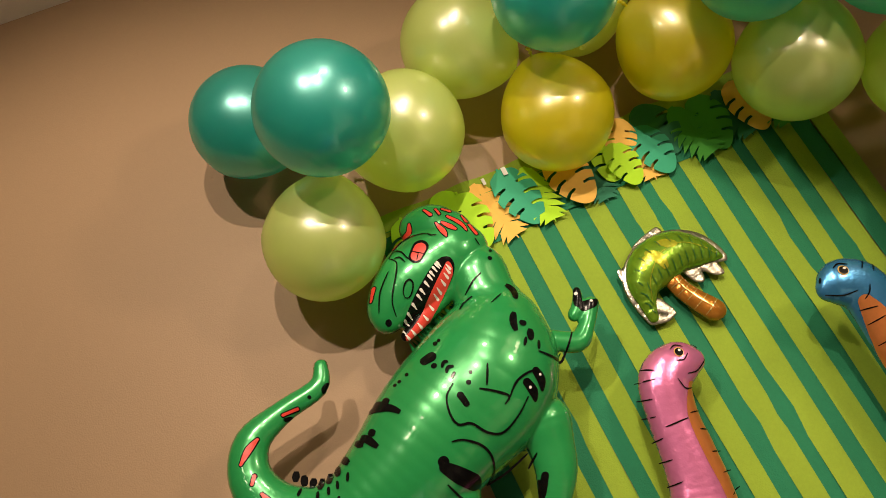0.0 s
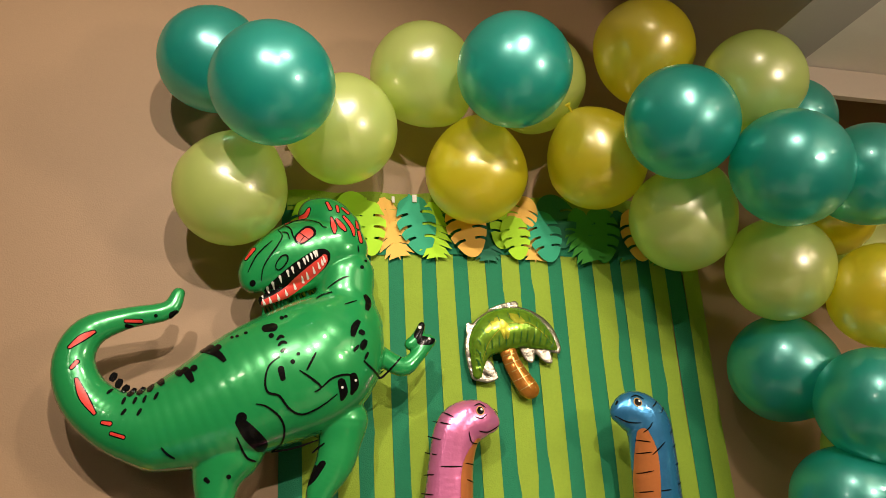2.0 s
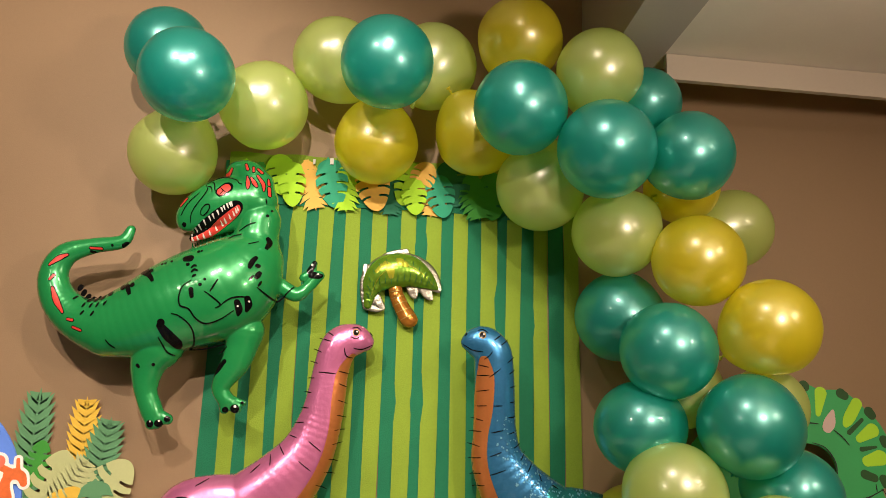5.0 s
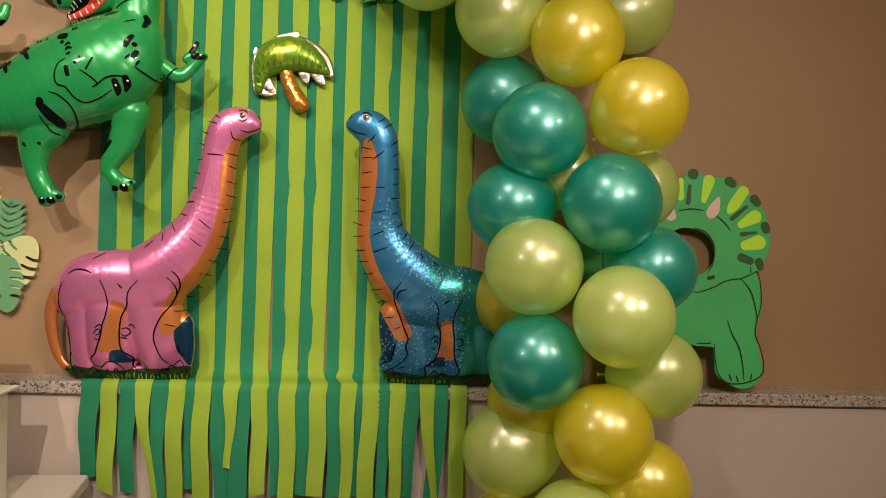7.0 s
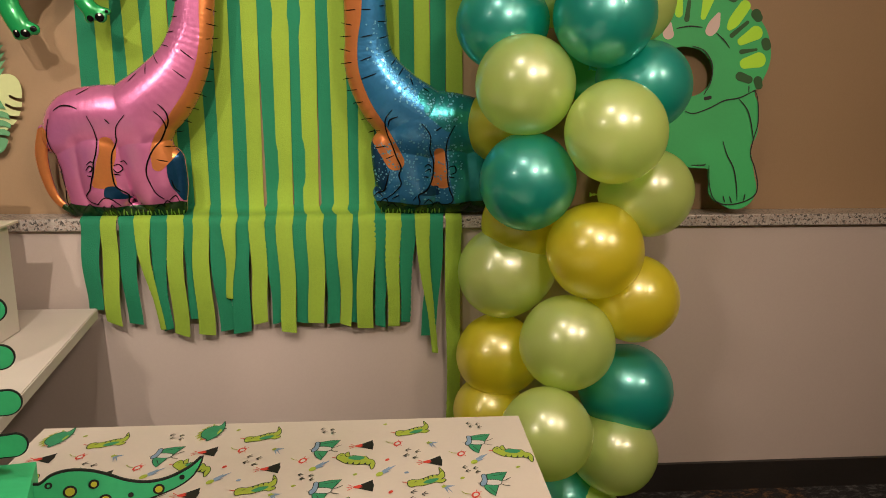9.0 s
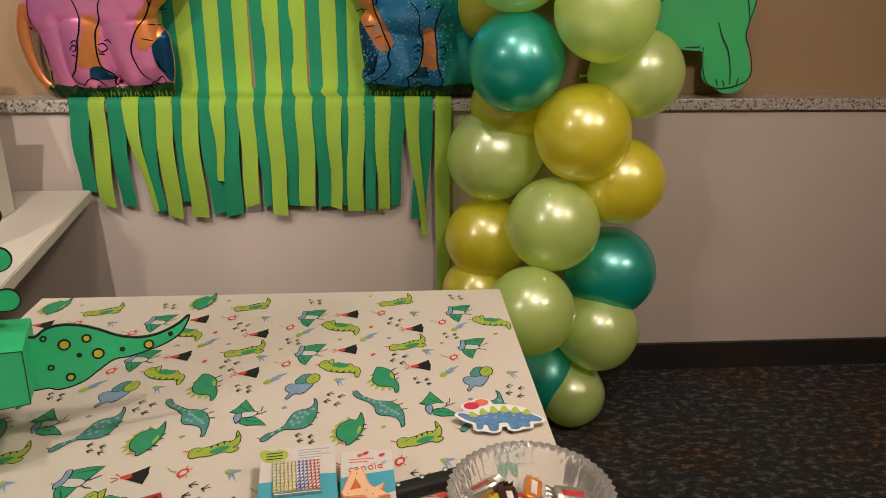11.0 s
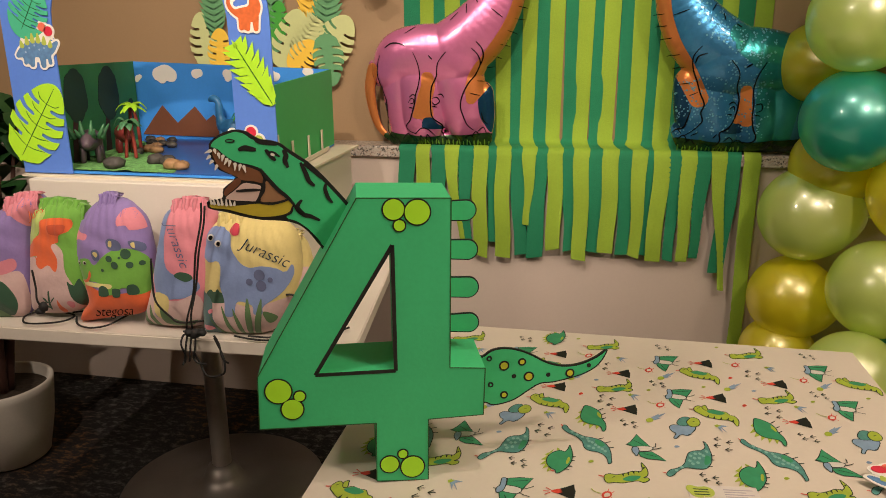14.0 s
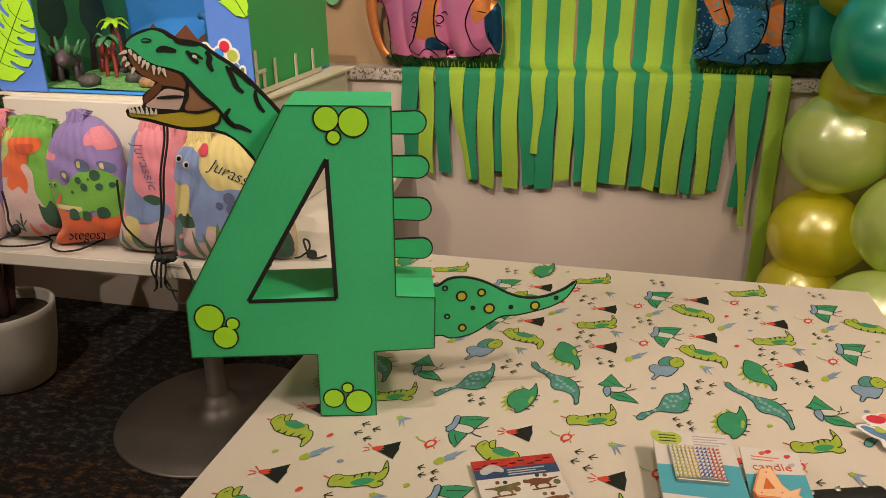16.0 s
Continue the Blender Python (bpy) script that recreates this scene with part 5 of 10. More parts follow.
strokes("throat_stripe", BLUE, [[(-0.264, 0.776), (-0.232, 0.770)], [(-0.264, 0.742), (-0.229, 0.746)], [(-0.265, 0.694), (-0.229, 0.701)], [(-0.268, 0.649), (-0.233, 0.653)], [(-0.279, 0.613), (-0.244, 0.607)], [(-0.283, 0.571), (-0.248, 0.575)], [(-0.287, 0.535), (-0.252, 0.529)], [(-0.284, 0.489), (-0.248, 0.497)], [(-0.277, 0.442), (-0.245, 0.450)], [(-0.267, 0.406), (-0.234, 0.414)], [(-0.249, 0.366), (-0.216, 0.377)], [(-0.224, 0.314), (-0.187, 0.326)], [(-0.202, 0.274), (-0.165, 0.285)], [(-0.180, 0.229), (-0.143, 0.237)], [(-0.146, 0.195), (-0.121, 0.206)]], 0.003, M_INK, blue)
strokes("leg_line", BLUE, [[(-0.125, 0.356), (-0.147, 0.323), (-0.143, 0.282), (-0.128, 0.244), (-0.113, 0.203), (-0.098, 0.168), (-0.105, 0.140), (-0.098, 0.111), (-0.120, 0.082), (-0.146, 0.060)], [(-0.107, 0.334), (-0.132, 0.323), (-0.139, 0.300)], [(-0.033, 0.313), (-0.006, 0.276), (-0.006, 0.226), (0.006, 0.188), (0.003, 0.131), (-0.015, 0.092), (-0.041, 0.076), (-0.037, 0.049), (-0.052, 0.029), (-0.097, 0.033)], [(0.071, 0.306), (0.051, 0.265), (0.045, 0.217), (0.051, 0.174), (0.052, 0.131), (0.060, 0.093), (0.072, 0.063), (0.061, 0.044), (0.024, 0.042)], [(0.012, 0.291), (0.030, 0.302)], [(-0.135, 0.157), (-0.146, 0.110), (-0.154, 0.087), (-0.176, 0.079)]], 0.0046, M_INK, blue)
strokes("knee_line", BLUE, [[(-0.023, 0.169), (-0.009, 0.177), (0.003, 0.165)], [(-0.020, 0.154), (-0.005, 0.162), (-0.001, 0.146)], [(-0.023, 0.138), (-0.008, 0.135)], [(0.055, 0.170), (0.074, 0.174), (0.078, 0.155), (0.063, 0.147)], [(0.056, 0.139), (0.075, 0.135)], [(-0.187, 0.064), (-0.172, 0.079), (-0.157, 0.064)], [(-0.168, 0.044), (-0.150, 0.060), (-0.138, 0.045)], [(-0.146, 0.029), (-0.127, 0.045), (-0.112, 0.029)], [(-0.024, 0.045), (-0.007, 0.059), (0.009, 0.041)], [(0.005, 0.034), (0.024, 0.047), (0.039, 0.034)], [(-0.048, 0.072), (-0.060, 0.057)], [(-0.127, 0.060), (-0.105, 0.072)]], 0.0036, M_INK, blue)
for k in range(22):
    u = -0.24 + 0.0128 * k
    if BLUE.g(u, 0.014) > 0.0001:
        stroke("grass_blade", BLUE, [(u, 0.003), (u + 0.004 * math.sin(k * 2.1), 0.018 + 0.008 * math.sin(k * 1.3) ** 2)], 0.005, M_GRASSLIME, blue, lift=0.0032)
rng = random.Random(5)
scales = []
while len(scales) < 520:
    u, w = rng.uniform(-0.34, 0.10), rng.uniform(0.06, 0.62)
    if BLUE.g(u, w) > 0.0006 and ((w < 0.26 and -0.29 < u) or (BLUE.g(u + 0.03, w) < BLUE.g(u - 0.01, w) - 0.0004)):
        scales.append((u, w))
sv, sf = [], []
for u, w in scales:
    r = rng.uniform(0.0016, 0.0038)
    k0 = len(sv)
    for q in range(6):
        a = q * math.pi / 3 + r * 900
        uu, ww = u + r * math.cos(a), w + r * math.sin(a)
        sv.append((uu, float(-BLUE.h(uu, ww) - 0.0019), ww))
    sf.append(tuple(range(k0, k0 + 6)))
tagged(mesh_part("scale_print", sv, sf, M_SCALE, blue, "pale printed scales"), kind="stuff")
eye = patch("eye", BLUE, [[(-0.253, 0.868, 0.011)]], M_EYE, blue, step=0.0016, lift=0.0018)
patch("pupil", BLUE, [[(-0.253, 0.868, 0.009)]], M_INK, eye, step=0.0012, lift=0.0026)
patch("eye_shine", BLUE, [[(-0.249, 0.871, 0.003)]], M_TOOTH, eye, step=0.0008, lift=0.0034)
strokes("face_line", BLUE, [[(-0.309, 0.836), (-0.281, 0.820), (-0.250, 0.817)], [(-0.246, 0.794), (-0.232, 0.804), (-0.222, 0.818)], [(-0.267, 0.881), (-0.251, 0.885), (-0.235, 0.875)], [(-0.305, 0.863), (-0.298, 0.873)]], 0.003, M_INK, blue)

# ---- small palm tree foil balloon ----
palm = empty("foil_palm_balloon", pose(0.681, 1.485, 1.947))
tagged(palm, "small foil palm tree balloon taped on the green streamers", "foil balloon")
EDGE = Shape([[(-0.090, 0.053, 0.017), (-0.088, 0.095, 0.028), (-0.070, 0.141, 0.046), (-0.022, 0.170, 0.059), (0.038, 0.177, 0.057), (0.087, 0.162, 0.047), (0.122, 0.137, 0.028), (0.141, 0.117, 0.013)], [(-0.084, 0.048, 0.013), (-0.060, 0.039, 0.008), (-0.038, 0.044, 0.006)], [(-0.061, 0.074, 0.018), (-0.044, 0.053, 0.011)], [(0.054, 0.133, 0.024), (0.060, 0.102, 0.017), (0.065, 0.088, 0.008)], [(0.093, 0.126, 0.024), (0.109, 0.097, 0.016), (0.119, 0.085, 0.008)], [(0.135, 0.114, 0.009), (0.145, 0.109, 0.006)], [(-0.038, 0.220, 0.011), (-0.010, 0.230, 0.012), (0.031, 0.240, 0.011)], [(-0.023, 0.212, 0.015)], [(-0.103, 0.185, 0.008), (-0.104, 0.164, 0.008), (-0.098, 0.151, 0.007)], [(-0.073, 0.194, 0.011)]], soft=0.002, depth=0.16, wrinkle=0.3)
foil("silver_edge", EDGE, M_SILVER, palm, step=0.0025, back=0.3, label="crinkled silver foil rim")
CROWN = Shape([[(-0.089, 0.054, 0.013), (-0.083, 0.095, 0.023), (-0.065, 0.139, 0.042), (-0.023, 0.166, 0.059), (0.034, 0.174, 0.055), (0.078, 0.157, 0.041), (0.113, 0.136, 0.023), (0.136, 0.119, 0.007)]], soft=0.006, depth=0.75, wrinkle=0.12)
crown = foil("crown", CROWN, M_PALM, palm, step=0.003, back=0.2)
crown.location.y = -0.004
for c_ in ([(-0.036, 0.189, 0.009), (-0.021, 0.170, 0.014), (-0.016, 0.147, 0.009)], [(0.002, 0.202, 0.007), (0.017, 0.194, 0.012), (0.032, 0.186, 0.008)], [(-0.064, 0.162, 0.006), (-0.049, 0.180, 0.008)]):
    patch("pale_frond", CROWN, [c_], M_PALM_PALE, crown, step=0.002, lift=0.0012)
strokes("frond_line", CROWN, [[(-0.082, 0.057), (-0.088, 0.070), (-0.090, 0.084)], [(-0.077, 0.079), (-0.083, 0.093), (-0.084, 0.108)], [(-0.067, 0.101), (-0.072, 0.114), (-0.072, 0.130)], [(-0.051, 0.115), (-0.054, 0.128), (-0.055, 0.144)], [(-0.033, 0.121), (-0.035, 0.134), (-0.036, 0.149)], [(-0.014, 0.121), (-0.016, 0.136), (-0.017, 0.150)], [(0.005, 0.127), (0.006, 0.140), (0.006, 0.156)], [(0.026, 0.130), (0.027, 0.143), (0.028, 0.159)], [(0.045, 0.132), (0.046, 0.145), (0.047, 0.161)], [(0.064, 0.130), (0.066, 0.143), (0.068, 0.159)], [(0.082, 0.126), (0.085, 0.141), (0.088, 0.156)], [(0.101, 0.123), (0.106, 0.136), (0.109, 0.152)], [(0.120, 0.118), (0.126, 0.132), (0.128, 0.147)], [(-0.096, 0.091), (-0.089, 0.083), (-0.083, 0.071)], [(-0.095, 0.116), (-0.089, 0.109), (-0.084, 0.098)], [(-0.092, 0.143), (-0.087, 0.137), (-0.083, 0.125)], [(-0.080, 0.169), (-0.075, 0.162), (-0.071, 0.151)], [(-0.060, 0.191), (-0.057, 0.185), (-0.053, 0.173)], [(-0.035, 0.206), (-0.033, 0.197), (-0.030, 0.186)], [(-0.006, 0.212), (-0.003, 0.204), (-0.002, 0.192)], [(0.025, 0.212), (0.026, 0.204), (0.027, 0.192)], [(0.055, 0.202), (0.055, 0.195), (0.056, 0.184)], [(0.079, 0.187), (0.076, 0.179), (0.077, 0.167)], [(0.100, 0.167), (0.097, 0.159), (0.096, 0.147)], [(0.116, 0.149), (0.113, 0.141), (0.110, 0.129)]], 0.0022, M_GREENDRAW, crown)
strokes("frond_rib", CROWN, [[(-0.079, 0.082), (-0.060, 0.135), (-0.021, 0.173), (0.006, 0.182)], [(0.006, 0.182), (0.049, 0.181), (0.092, 0.156), (0.124, 0.126)]], 0.002, M_PALM_PALE, crown)
BOLE = Shape([[(-0.001, 0.113, 0.023), (0.006, 0.086, 0.024), (0.022, 0.052, 0.026), (0.043, 0.018, 0.029), (0.052, 0.009, 0.026)]], soft=0.003, depth=0.7, wrinkle=0.08)
bole = foil("trunk", BOLE, M_TRUNK, palm, step=0.003, back=0.2)
bole.location.y = -0.006
strokes("trunk_line", BOLE, [[(-0.019, 0.097), (0.019, 0.106)], [(-0.014, 0.075), (0.026, 0.088)], [(-0.007, 0.052), (0.038, 0.071)], [(0.005, 0.030), (0.052, 0.050)], [(0.020, 0.006), (0.066, 0.030)], [(-0.002, 0.118), (0.006, 0.086), (0.023, 0.050), (0.046, 0.010)]], 0.0028, M_GOLDLINE, bole)

# ---- triceratops photo board on the ledge ----
tric = empty("photo_board", pose(2.203, 1.387, 1.056, -7))
tagged(tric, "green painted triceratops photo board leaning on the wall above the ledge", "photo board")
card("board", [
    [(-0.132, 0.707, 0.034), (-0.080, 0.693, 0.027), (-0.008, 0.684, 0.034), (0.047, 0.638, 0.034), (0.090, 0.581, 0.038), (0.102, 0.505, 0.038), (0.083, 0.429, 0.027)],
    [(-0.223, 0.406, 0.114), (-0.204, 0.539, 0.133), (-0.128, 0.597, 0.114), (-0.040, 0.560, 0.105), (-0.001, 0.485, 0.095), (-0.049, 0.408, 0.076)],
    [(-0.184, 0.274, 0.114), (-0.087, 0.256, 0.114), (-0.010, 0.275, 0.106), (0.019, 0.333, 0.087)], [(0.010, 0.199, 0.072), (0.018, 0.105, 0.080), (0.034, 0.076, 0.072)], [(-0.009, 0.076, 0.053), (0.050, 0.067, 0.046)], [(0.033, 0.276, 0.072)], [(-0.222, 0.216, 0.061), (-0.318, 0.197, 0.076), (-0.336, 0.046, 0.057)], [(-0.453, 0.459, 0.113), (-0.339, 0.556, 0.132)], [(-0.282, 0.651, 0.076), (-0.378, 0.612, 0.113)]],
    M_CARDGREEN, tric, step=0.006, thick=0.006, holes=[[(-0.156, 0.463, 0.080), (-0.138, 0.460, 0.080)]], soft=0.008)
for c in ([(-0.175, 0.706, 0.009), (-0.178, 0.649, 0.013)], [(-0.076, 0.708, 0.021), (-0.095, 0.639, 0.009)], [(0.046, 0.676, 0.019), (0.012, 0.628, 0.019), (-0.004, 0.606, 0.010)], [(0.086, 0.589, 0.023), (0.037, 0.561, 0.013)], [(0.098, 0.501, 0.025), (0.051, 0.489, 0.017)]):
    card("frill_petal", [c], M_FRILL, tric, step=0.004, y=-0.0065, thick=0.001)
for c in ([(-0.132, 0.730, 0.019)], [(-0.004, 0.709, 0.017), (0.007, 0.702, 0.015)], [(0.085, 0.650, 0.017), (0.093, 0.639, 0.015)], [(0.121, 0.559, 0.015), (0.125, 0.547, 0.015)], [(0.098, 0.433, 0.015), (0.102, 0.417, 0.013)], [(-0.144, 0.688, 0.006), (-0.151, 0.631, 0.009)], [(0.056, 0.623, 0.006), (0.004, 0.580, 0.008)], [(0.090, 0.535, 0.004), (0.039, 0.527, 0.008)], [(0.036, 0.447, 0.015), (0.067, 0.436, 0.013)]):
    card("frill_spike", [c], M_SPIKE, tric, step=0.003, y=-0.0065, thick=0.001)
for c in ([(-0.043, 0.648, 0.006), (-0.058, 0.613, 0.019), (-0.070, 0.594, 0.017)], [(-0.209, 0.614, 0.008), (-0.212, 0.584, 0.019)]):
    card("horn", [c], M_HORN, tric, step=0.003, y=-0.0065, thick=0.0012)
card("nostril", [[(-0.080, 0.373, 0.006), (-0.065, 0.377, 0.006)]], M_BLACK, tric, step=0.002, y=-0.0065, thick=0.001)
strokes("painted_line", None, [[(-0.186, 0.600), (-0.143, 0.608), (-0.097, 0.605)], [(-0.050, 0.587), (-0.023, 0.564), (-0.003, 0.538)], [(-0.149, 0.331), (-0.118, 0.324), (-0.064, 0.343), (-0.018, 0.366), (0.032, 0.375), (0.067, 0.390), (0.091, 0.402)], [(0.032, 0.375), (0.064, 0.337), (0.079, 0.291), (0.088, 0.238)], [(-0.017, 0.233), (-0.002, 0.188), (0.022, 0.143), (0.034, 0.086), (0.038, 0.032)], [(-0.075, 0.157), (-0.083, 0.153), (-0.125, 0.153)], [(0.067, 0.394), (0.067, 0.417)], [(-0.012, 0.051), (-0.005, 0.028)], [(0.011, 0.048), (0.019, 0.025)], [(0.065, 0.055), (0.061, 0.033)],
    [(-0.063, 0.153), (-0.059, 0.085), (-0.043, 0.040), (-0.008, 0.021), (0.046, 0.025), (0.096, 0.048), (0.108, 0.086), (0.096, 0.143), (0.080, 0.189), (0.088, 0.238), (0.103, 0.295), (0.099, 0.372), (0.087, 0.402)], [(-0.131, 0.544), (-0.089, 0.529), (-0.061, 0.484), (-0.065, 0.427), (-0.088, 0.385)]], 0.0045, M_BLACK, tric, y=-0.0066)

# ---- paper leaf cluster on the wall ----
cluster = empty("paper_leaf_cluster", pose(-0.285, 1.505, 1.295))
tagged(cluster, "cluster of sage, teal and yellow cut paper leaves on the wall", "paper leaves")
for kind, base, tip, wd, m_, lift in (
    ("f", (-0.140, 0.082), (-0.129, 0.390), 0.105, M_P_MOSS, 0.001), ("m", (-0.118, 0.120), (-0.100, 0.250), 0.085, M_P_GREEN, 0.003), ("f", (0.017, 0.120), (0.015, 0.372), 0.095, M_P_YELLOW, 0.002), ("f", (0.060, 0.079), (0.094, 0.312), 0.110, M_P_MOSS, 0.004),
    ("m", (-0.100, 0.010), (-0.024, 0.223), 0.140, M_P_SAGE, 0.006), ("m", (0.050, 0.030), (0.165, 0.190), 0.150, M_P_SAGE, 0.007), ("f", (-0.060, 0.050), (0.040, 0.190), 0.110, M_P_SAGE, 0.009), ("m", (-0.060, 0.010), (0.030, 0.105), 0.105, M_P_YELLOW, 0.011), ("m", (0.073, 0.125), (0.092, -0.055), 0.120, M_P_MOSS, 0.013), ("m", (-0.160, 0.030), (-0.128, 0.200), 0.100, M_P_MOSS, 0.002),
    ("f", (-0.358, 0.110), (-0.360, 0.333), 0.105, M_P_MOSS, 0.008), ("m", (-0.395, 0.015), (-0.418, 0.215), 0.130, M_P_SAGE, 0.006), ("m", (-0.350, 0.003), (-0.340, 0.155), 0.105, M_P_YELLOW, 0.010), ("m", (-0.270, 0.020), (-0.240, 0.181), 0.120, M_P_SAGE, 0.005),
):
    ln = math.hypot(tip[0] - base[0], tip[1] - base[1])
    place = pose(base[0], -lift, base[1], 0, math.degrees(math.atan2(base[0] - tip[0], base[1] - tip[1])), 0)
    if kind == "f":
        leaf_fern("fern_leaf", ln, wd, m_, cluster, place, pairs=10)
    else:
        leaf_monstera("monstera_leaf", ln, wd, m_, cluster, place)


# ---- white pedestal table with the box ----
bench = empty("pedestal_table", pose(-0.010, 0, 0))
tagged(bench, "white laminate pedestal table against the half wall", "table")
bm = bmesh.new()
vs = [bm.verts.new(p) for p in ((-0.82, 0.257, 0.715), (0.262, 0.30, 0.715), (0.128, 1.375, 0.715), (-0.82, 1.375, 0.715))]
f = bm.faces.new(vs)
ext = bmesh.ops.extrude_face_region(bm, geom=[f])
bmesh.ops.translate(bm, vec=(0, 0, 0.035), verts=[v for v in ext["geom"] if isinstance(v, bmesh.types.BMVert)])
bmesh.ops.recalc_face_normals(bm, faces=bm.faces[:])
bmesh.ops.bevel(bm, geom=bm.edges[:], offset=0.003, segments=2, affect="EDGES")
part("tabletop", bm, M_WHITE, bench)
for px_, py_ in ((-0.36, 0.76),):
    pole = tube("pole", [(px_, py_, 0.02), (px_, py_, 0.4), (px_, py_, 0.715)], 0.03, M_STEEL, bench, 20)
    base = lathe("base", [(0.0, 0.0), (0.320, 0.0), (0.325, 0.006), (0.320, 0.012), (0.14, 0.022), (0.07, 0.034), (0.058, 0.06), (0.046, 0.085), (0.032, 0.095), (0.0, 0.096)], M_BASEPLATE, bench, 56)
    base.location = (px_, py_, 0.001)

riser = empty("white_riser_box", pose(-0.018, 0.008, 0.751))
tagged(riser, "white paper covered riser box on the pedestal table", "box")
bm = box_bm(-0.66, 0.0, 0.47, 1.14, 0.0, 0.322, 0.004)
part("box", bm, M_WHITE, riser)
box("top_board", -0.70, 0.025, 0.50, 1.15, 0.322, 0.328, M_FENCE, riser, label="thin cream card board on top")

# ---- cardboard diorama ----
dio = empty("diorama", pose(-0.378, 0.556, 1.082))
tagged(dio, "hand-painted cardboard dinosaur park diorama on a white box", "diorama")
poly("ground_board", [(-0.325, -0.030), (0.345, -0.030), (0.312, 0.566), (-0.392, 0.566)], M_SKY, dio, 0.0, 0.006, flip=True)
back_panel = poly("back_panel", [(-0.386, 0.006), (0.310, 0.006), (0.310, 0.240), (-0.386, 0.262)], M_SKY, dio, 0.564, 0.558, label="sky blue painted back panel")
for c, r in (([(-0.284, 0.221, 0.022), (-0.259, 0.228, 0.024), (-0.240, 0.218, 0.022)], [(-0.273, 0.207, 0.016)]), ([(-0.153, 0.224, 0.013), (-0.138, 0.226, 0.013)], [(-0.150, 0.217, 0.009)]), ([(-0.041, 0.224, 0.014), (-0.026, 0.220, 0.014)], [(-0.038, 0.210, 0.011)]), ([(-0.361, 0.209, 0.009), (-0.353, 0.213, 0.007)], [(-0.366, 0.200, 0.006)]), ([(0.115, 0.222, 0.014), (0.126, 0.215, 0.014)], [(0.133, 0.218, 0.011)]), ([(0.231, 0.233, 0.011), (0.246, 0.232, 0.011)], [(0.238, 0.227, 0.007)])):
    card("cloud", [c, r], M_CLOUD, back_panel, step=0.004, y=0.557, thick=0.001)
poly("mountain_range", [(-0.364, 0.022), (-0.316, 0.081), (-0.282, 0.120), (-0.232, 0.062), (-0.164, 0.118), (-0.127, 0.072), (-0.099, 0.092), (-0.071, 0.055), (-0.055, 0.017), (-0.202, 0.019)], M_BROWN, back_panel, 0.557, 0.555)
left_panel = poly("left_panel", [(0.0, 0.004), (0.580, 0.004), (0.580, 0.262), (0.0, 0.272)], M_FOREST, dio, 0.0, -0.005, label="dark green painted side panel with trees")
left_panel.matrix_local = pose(-0.258, -0.010, 0, 0, 0, 102)
for u, w, k in ((0.139, 0.190, 1.0), (0.355, 0.182, 1.12)):
    card("painted_tree", [[(u, w - 0.028, 0.052 * k), (u + 0.006, w + 0.022, 0.048 * k)], [(u - 0.036 * k, w - 0.02, 0.034), (u - 0.026 * k, w + 0.028, 0.030)], [(u + 0.038 * k, w - 0.022, 0.034), (u + 0.032 * k, w + 0.024, 0.032)]], M_TREEDARK, left_panel, step=0.004, y=-0.0055, thick=0.001)
    card("painted_trunk", [[(u - 0.040, 0.014, 0.020), (u - 0.03, 0.08, 0.014), (u - 0.012, 0.130, 0.014)]], M_BARK, left_panel, step=0.003, y=-0.0055, thick=0.0008)
card("painted_tree", [[(0.515, 0.085, 0.030), (0.52, 0.125, 0.022)]], M_TREEDARK, left_panel, step=0.004, y=-0.0055, thick=0.001)
right_panel = poly("right_panel", [(0.0, 0.006), (0.555, 0.006), (0.555, 0.240), (0.0, 0.226)], M_CARDGREEN, dio, 0.0, -0.005, label="green painted side panel")
right_panel.matrix_local = pose(0.344, 0.005, 0, 0, 0, 93.5)
fence = empty("stick_fence", pose(0, 0, 0))
fence.parent = dio
fence.matrix_local = pose(0.351, 0.0, 0.0, 0, 0, 93.5)
fence["label"] = "cream craft stick fence"
for k, (u, hgt) in enumerate(((0.02, 0.105), (0.06, 0.05), (0.13, 0.075), (0.27, 0.07), (0.40, 0.07))):
    box("picket", u, u + 0.012, -0.006, -0.003, 0.0, hgt, M_FENCE, fence)
box("rail", 0.0, 0.46, -0.010, -0.0065, 0.0, 0.012, M_FENCE, fence)
box("rail", 0.02, 0.07, -0.010, -0.0065, 0.05, 0.058, M_FENCE, fence)

# the arch in front
def bow(u, reach, rise):
    return 0.36 + rise * max(0.0, 1 - abs(u / reach) ** 2.5) ** 0.4


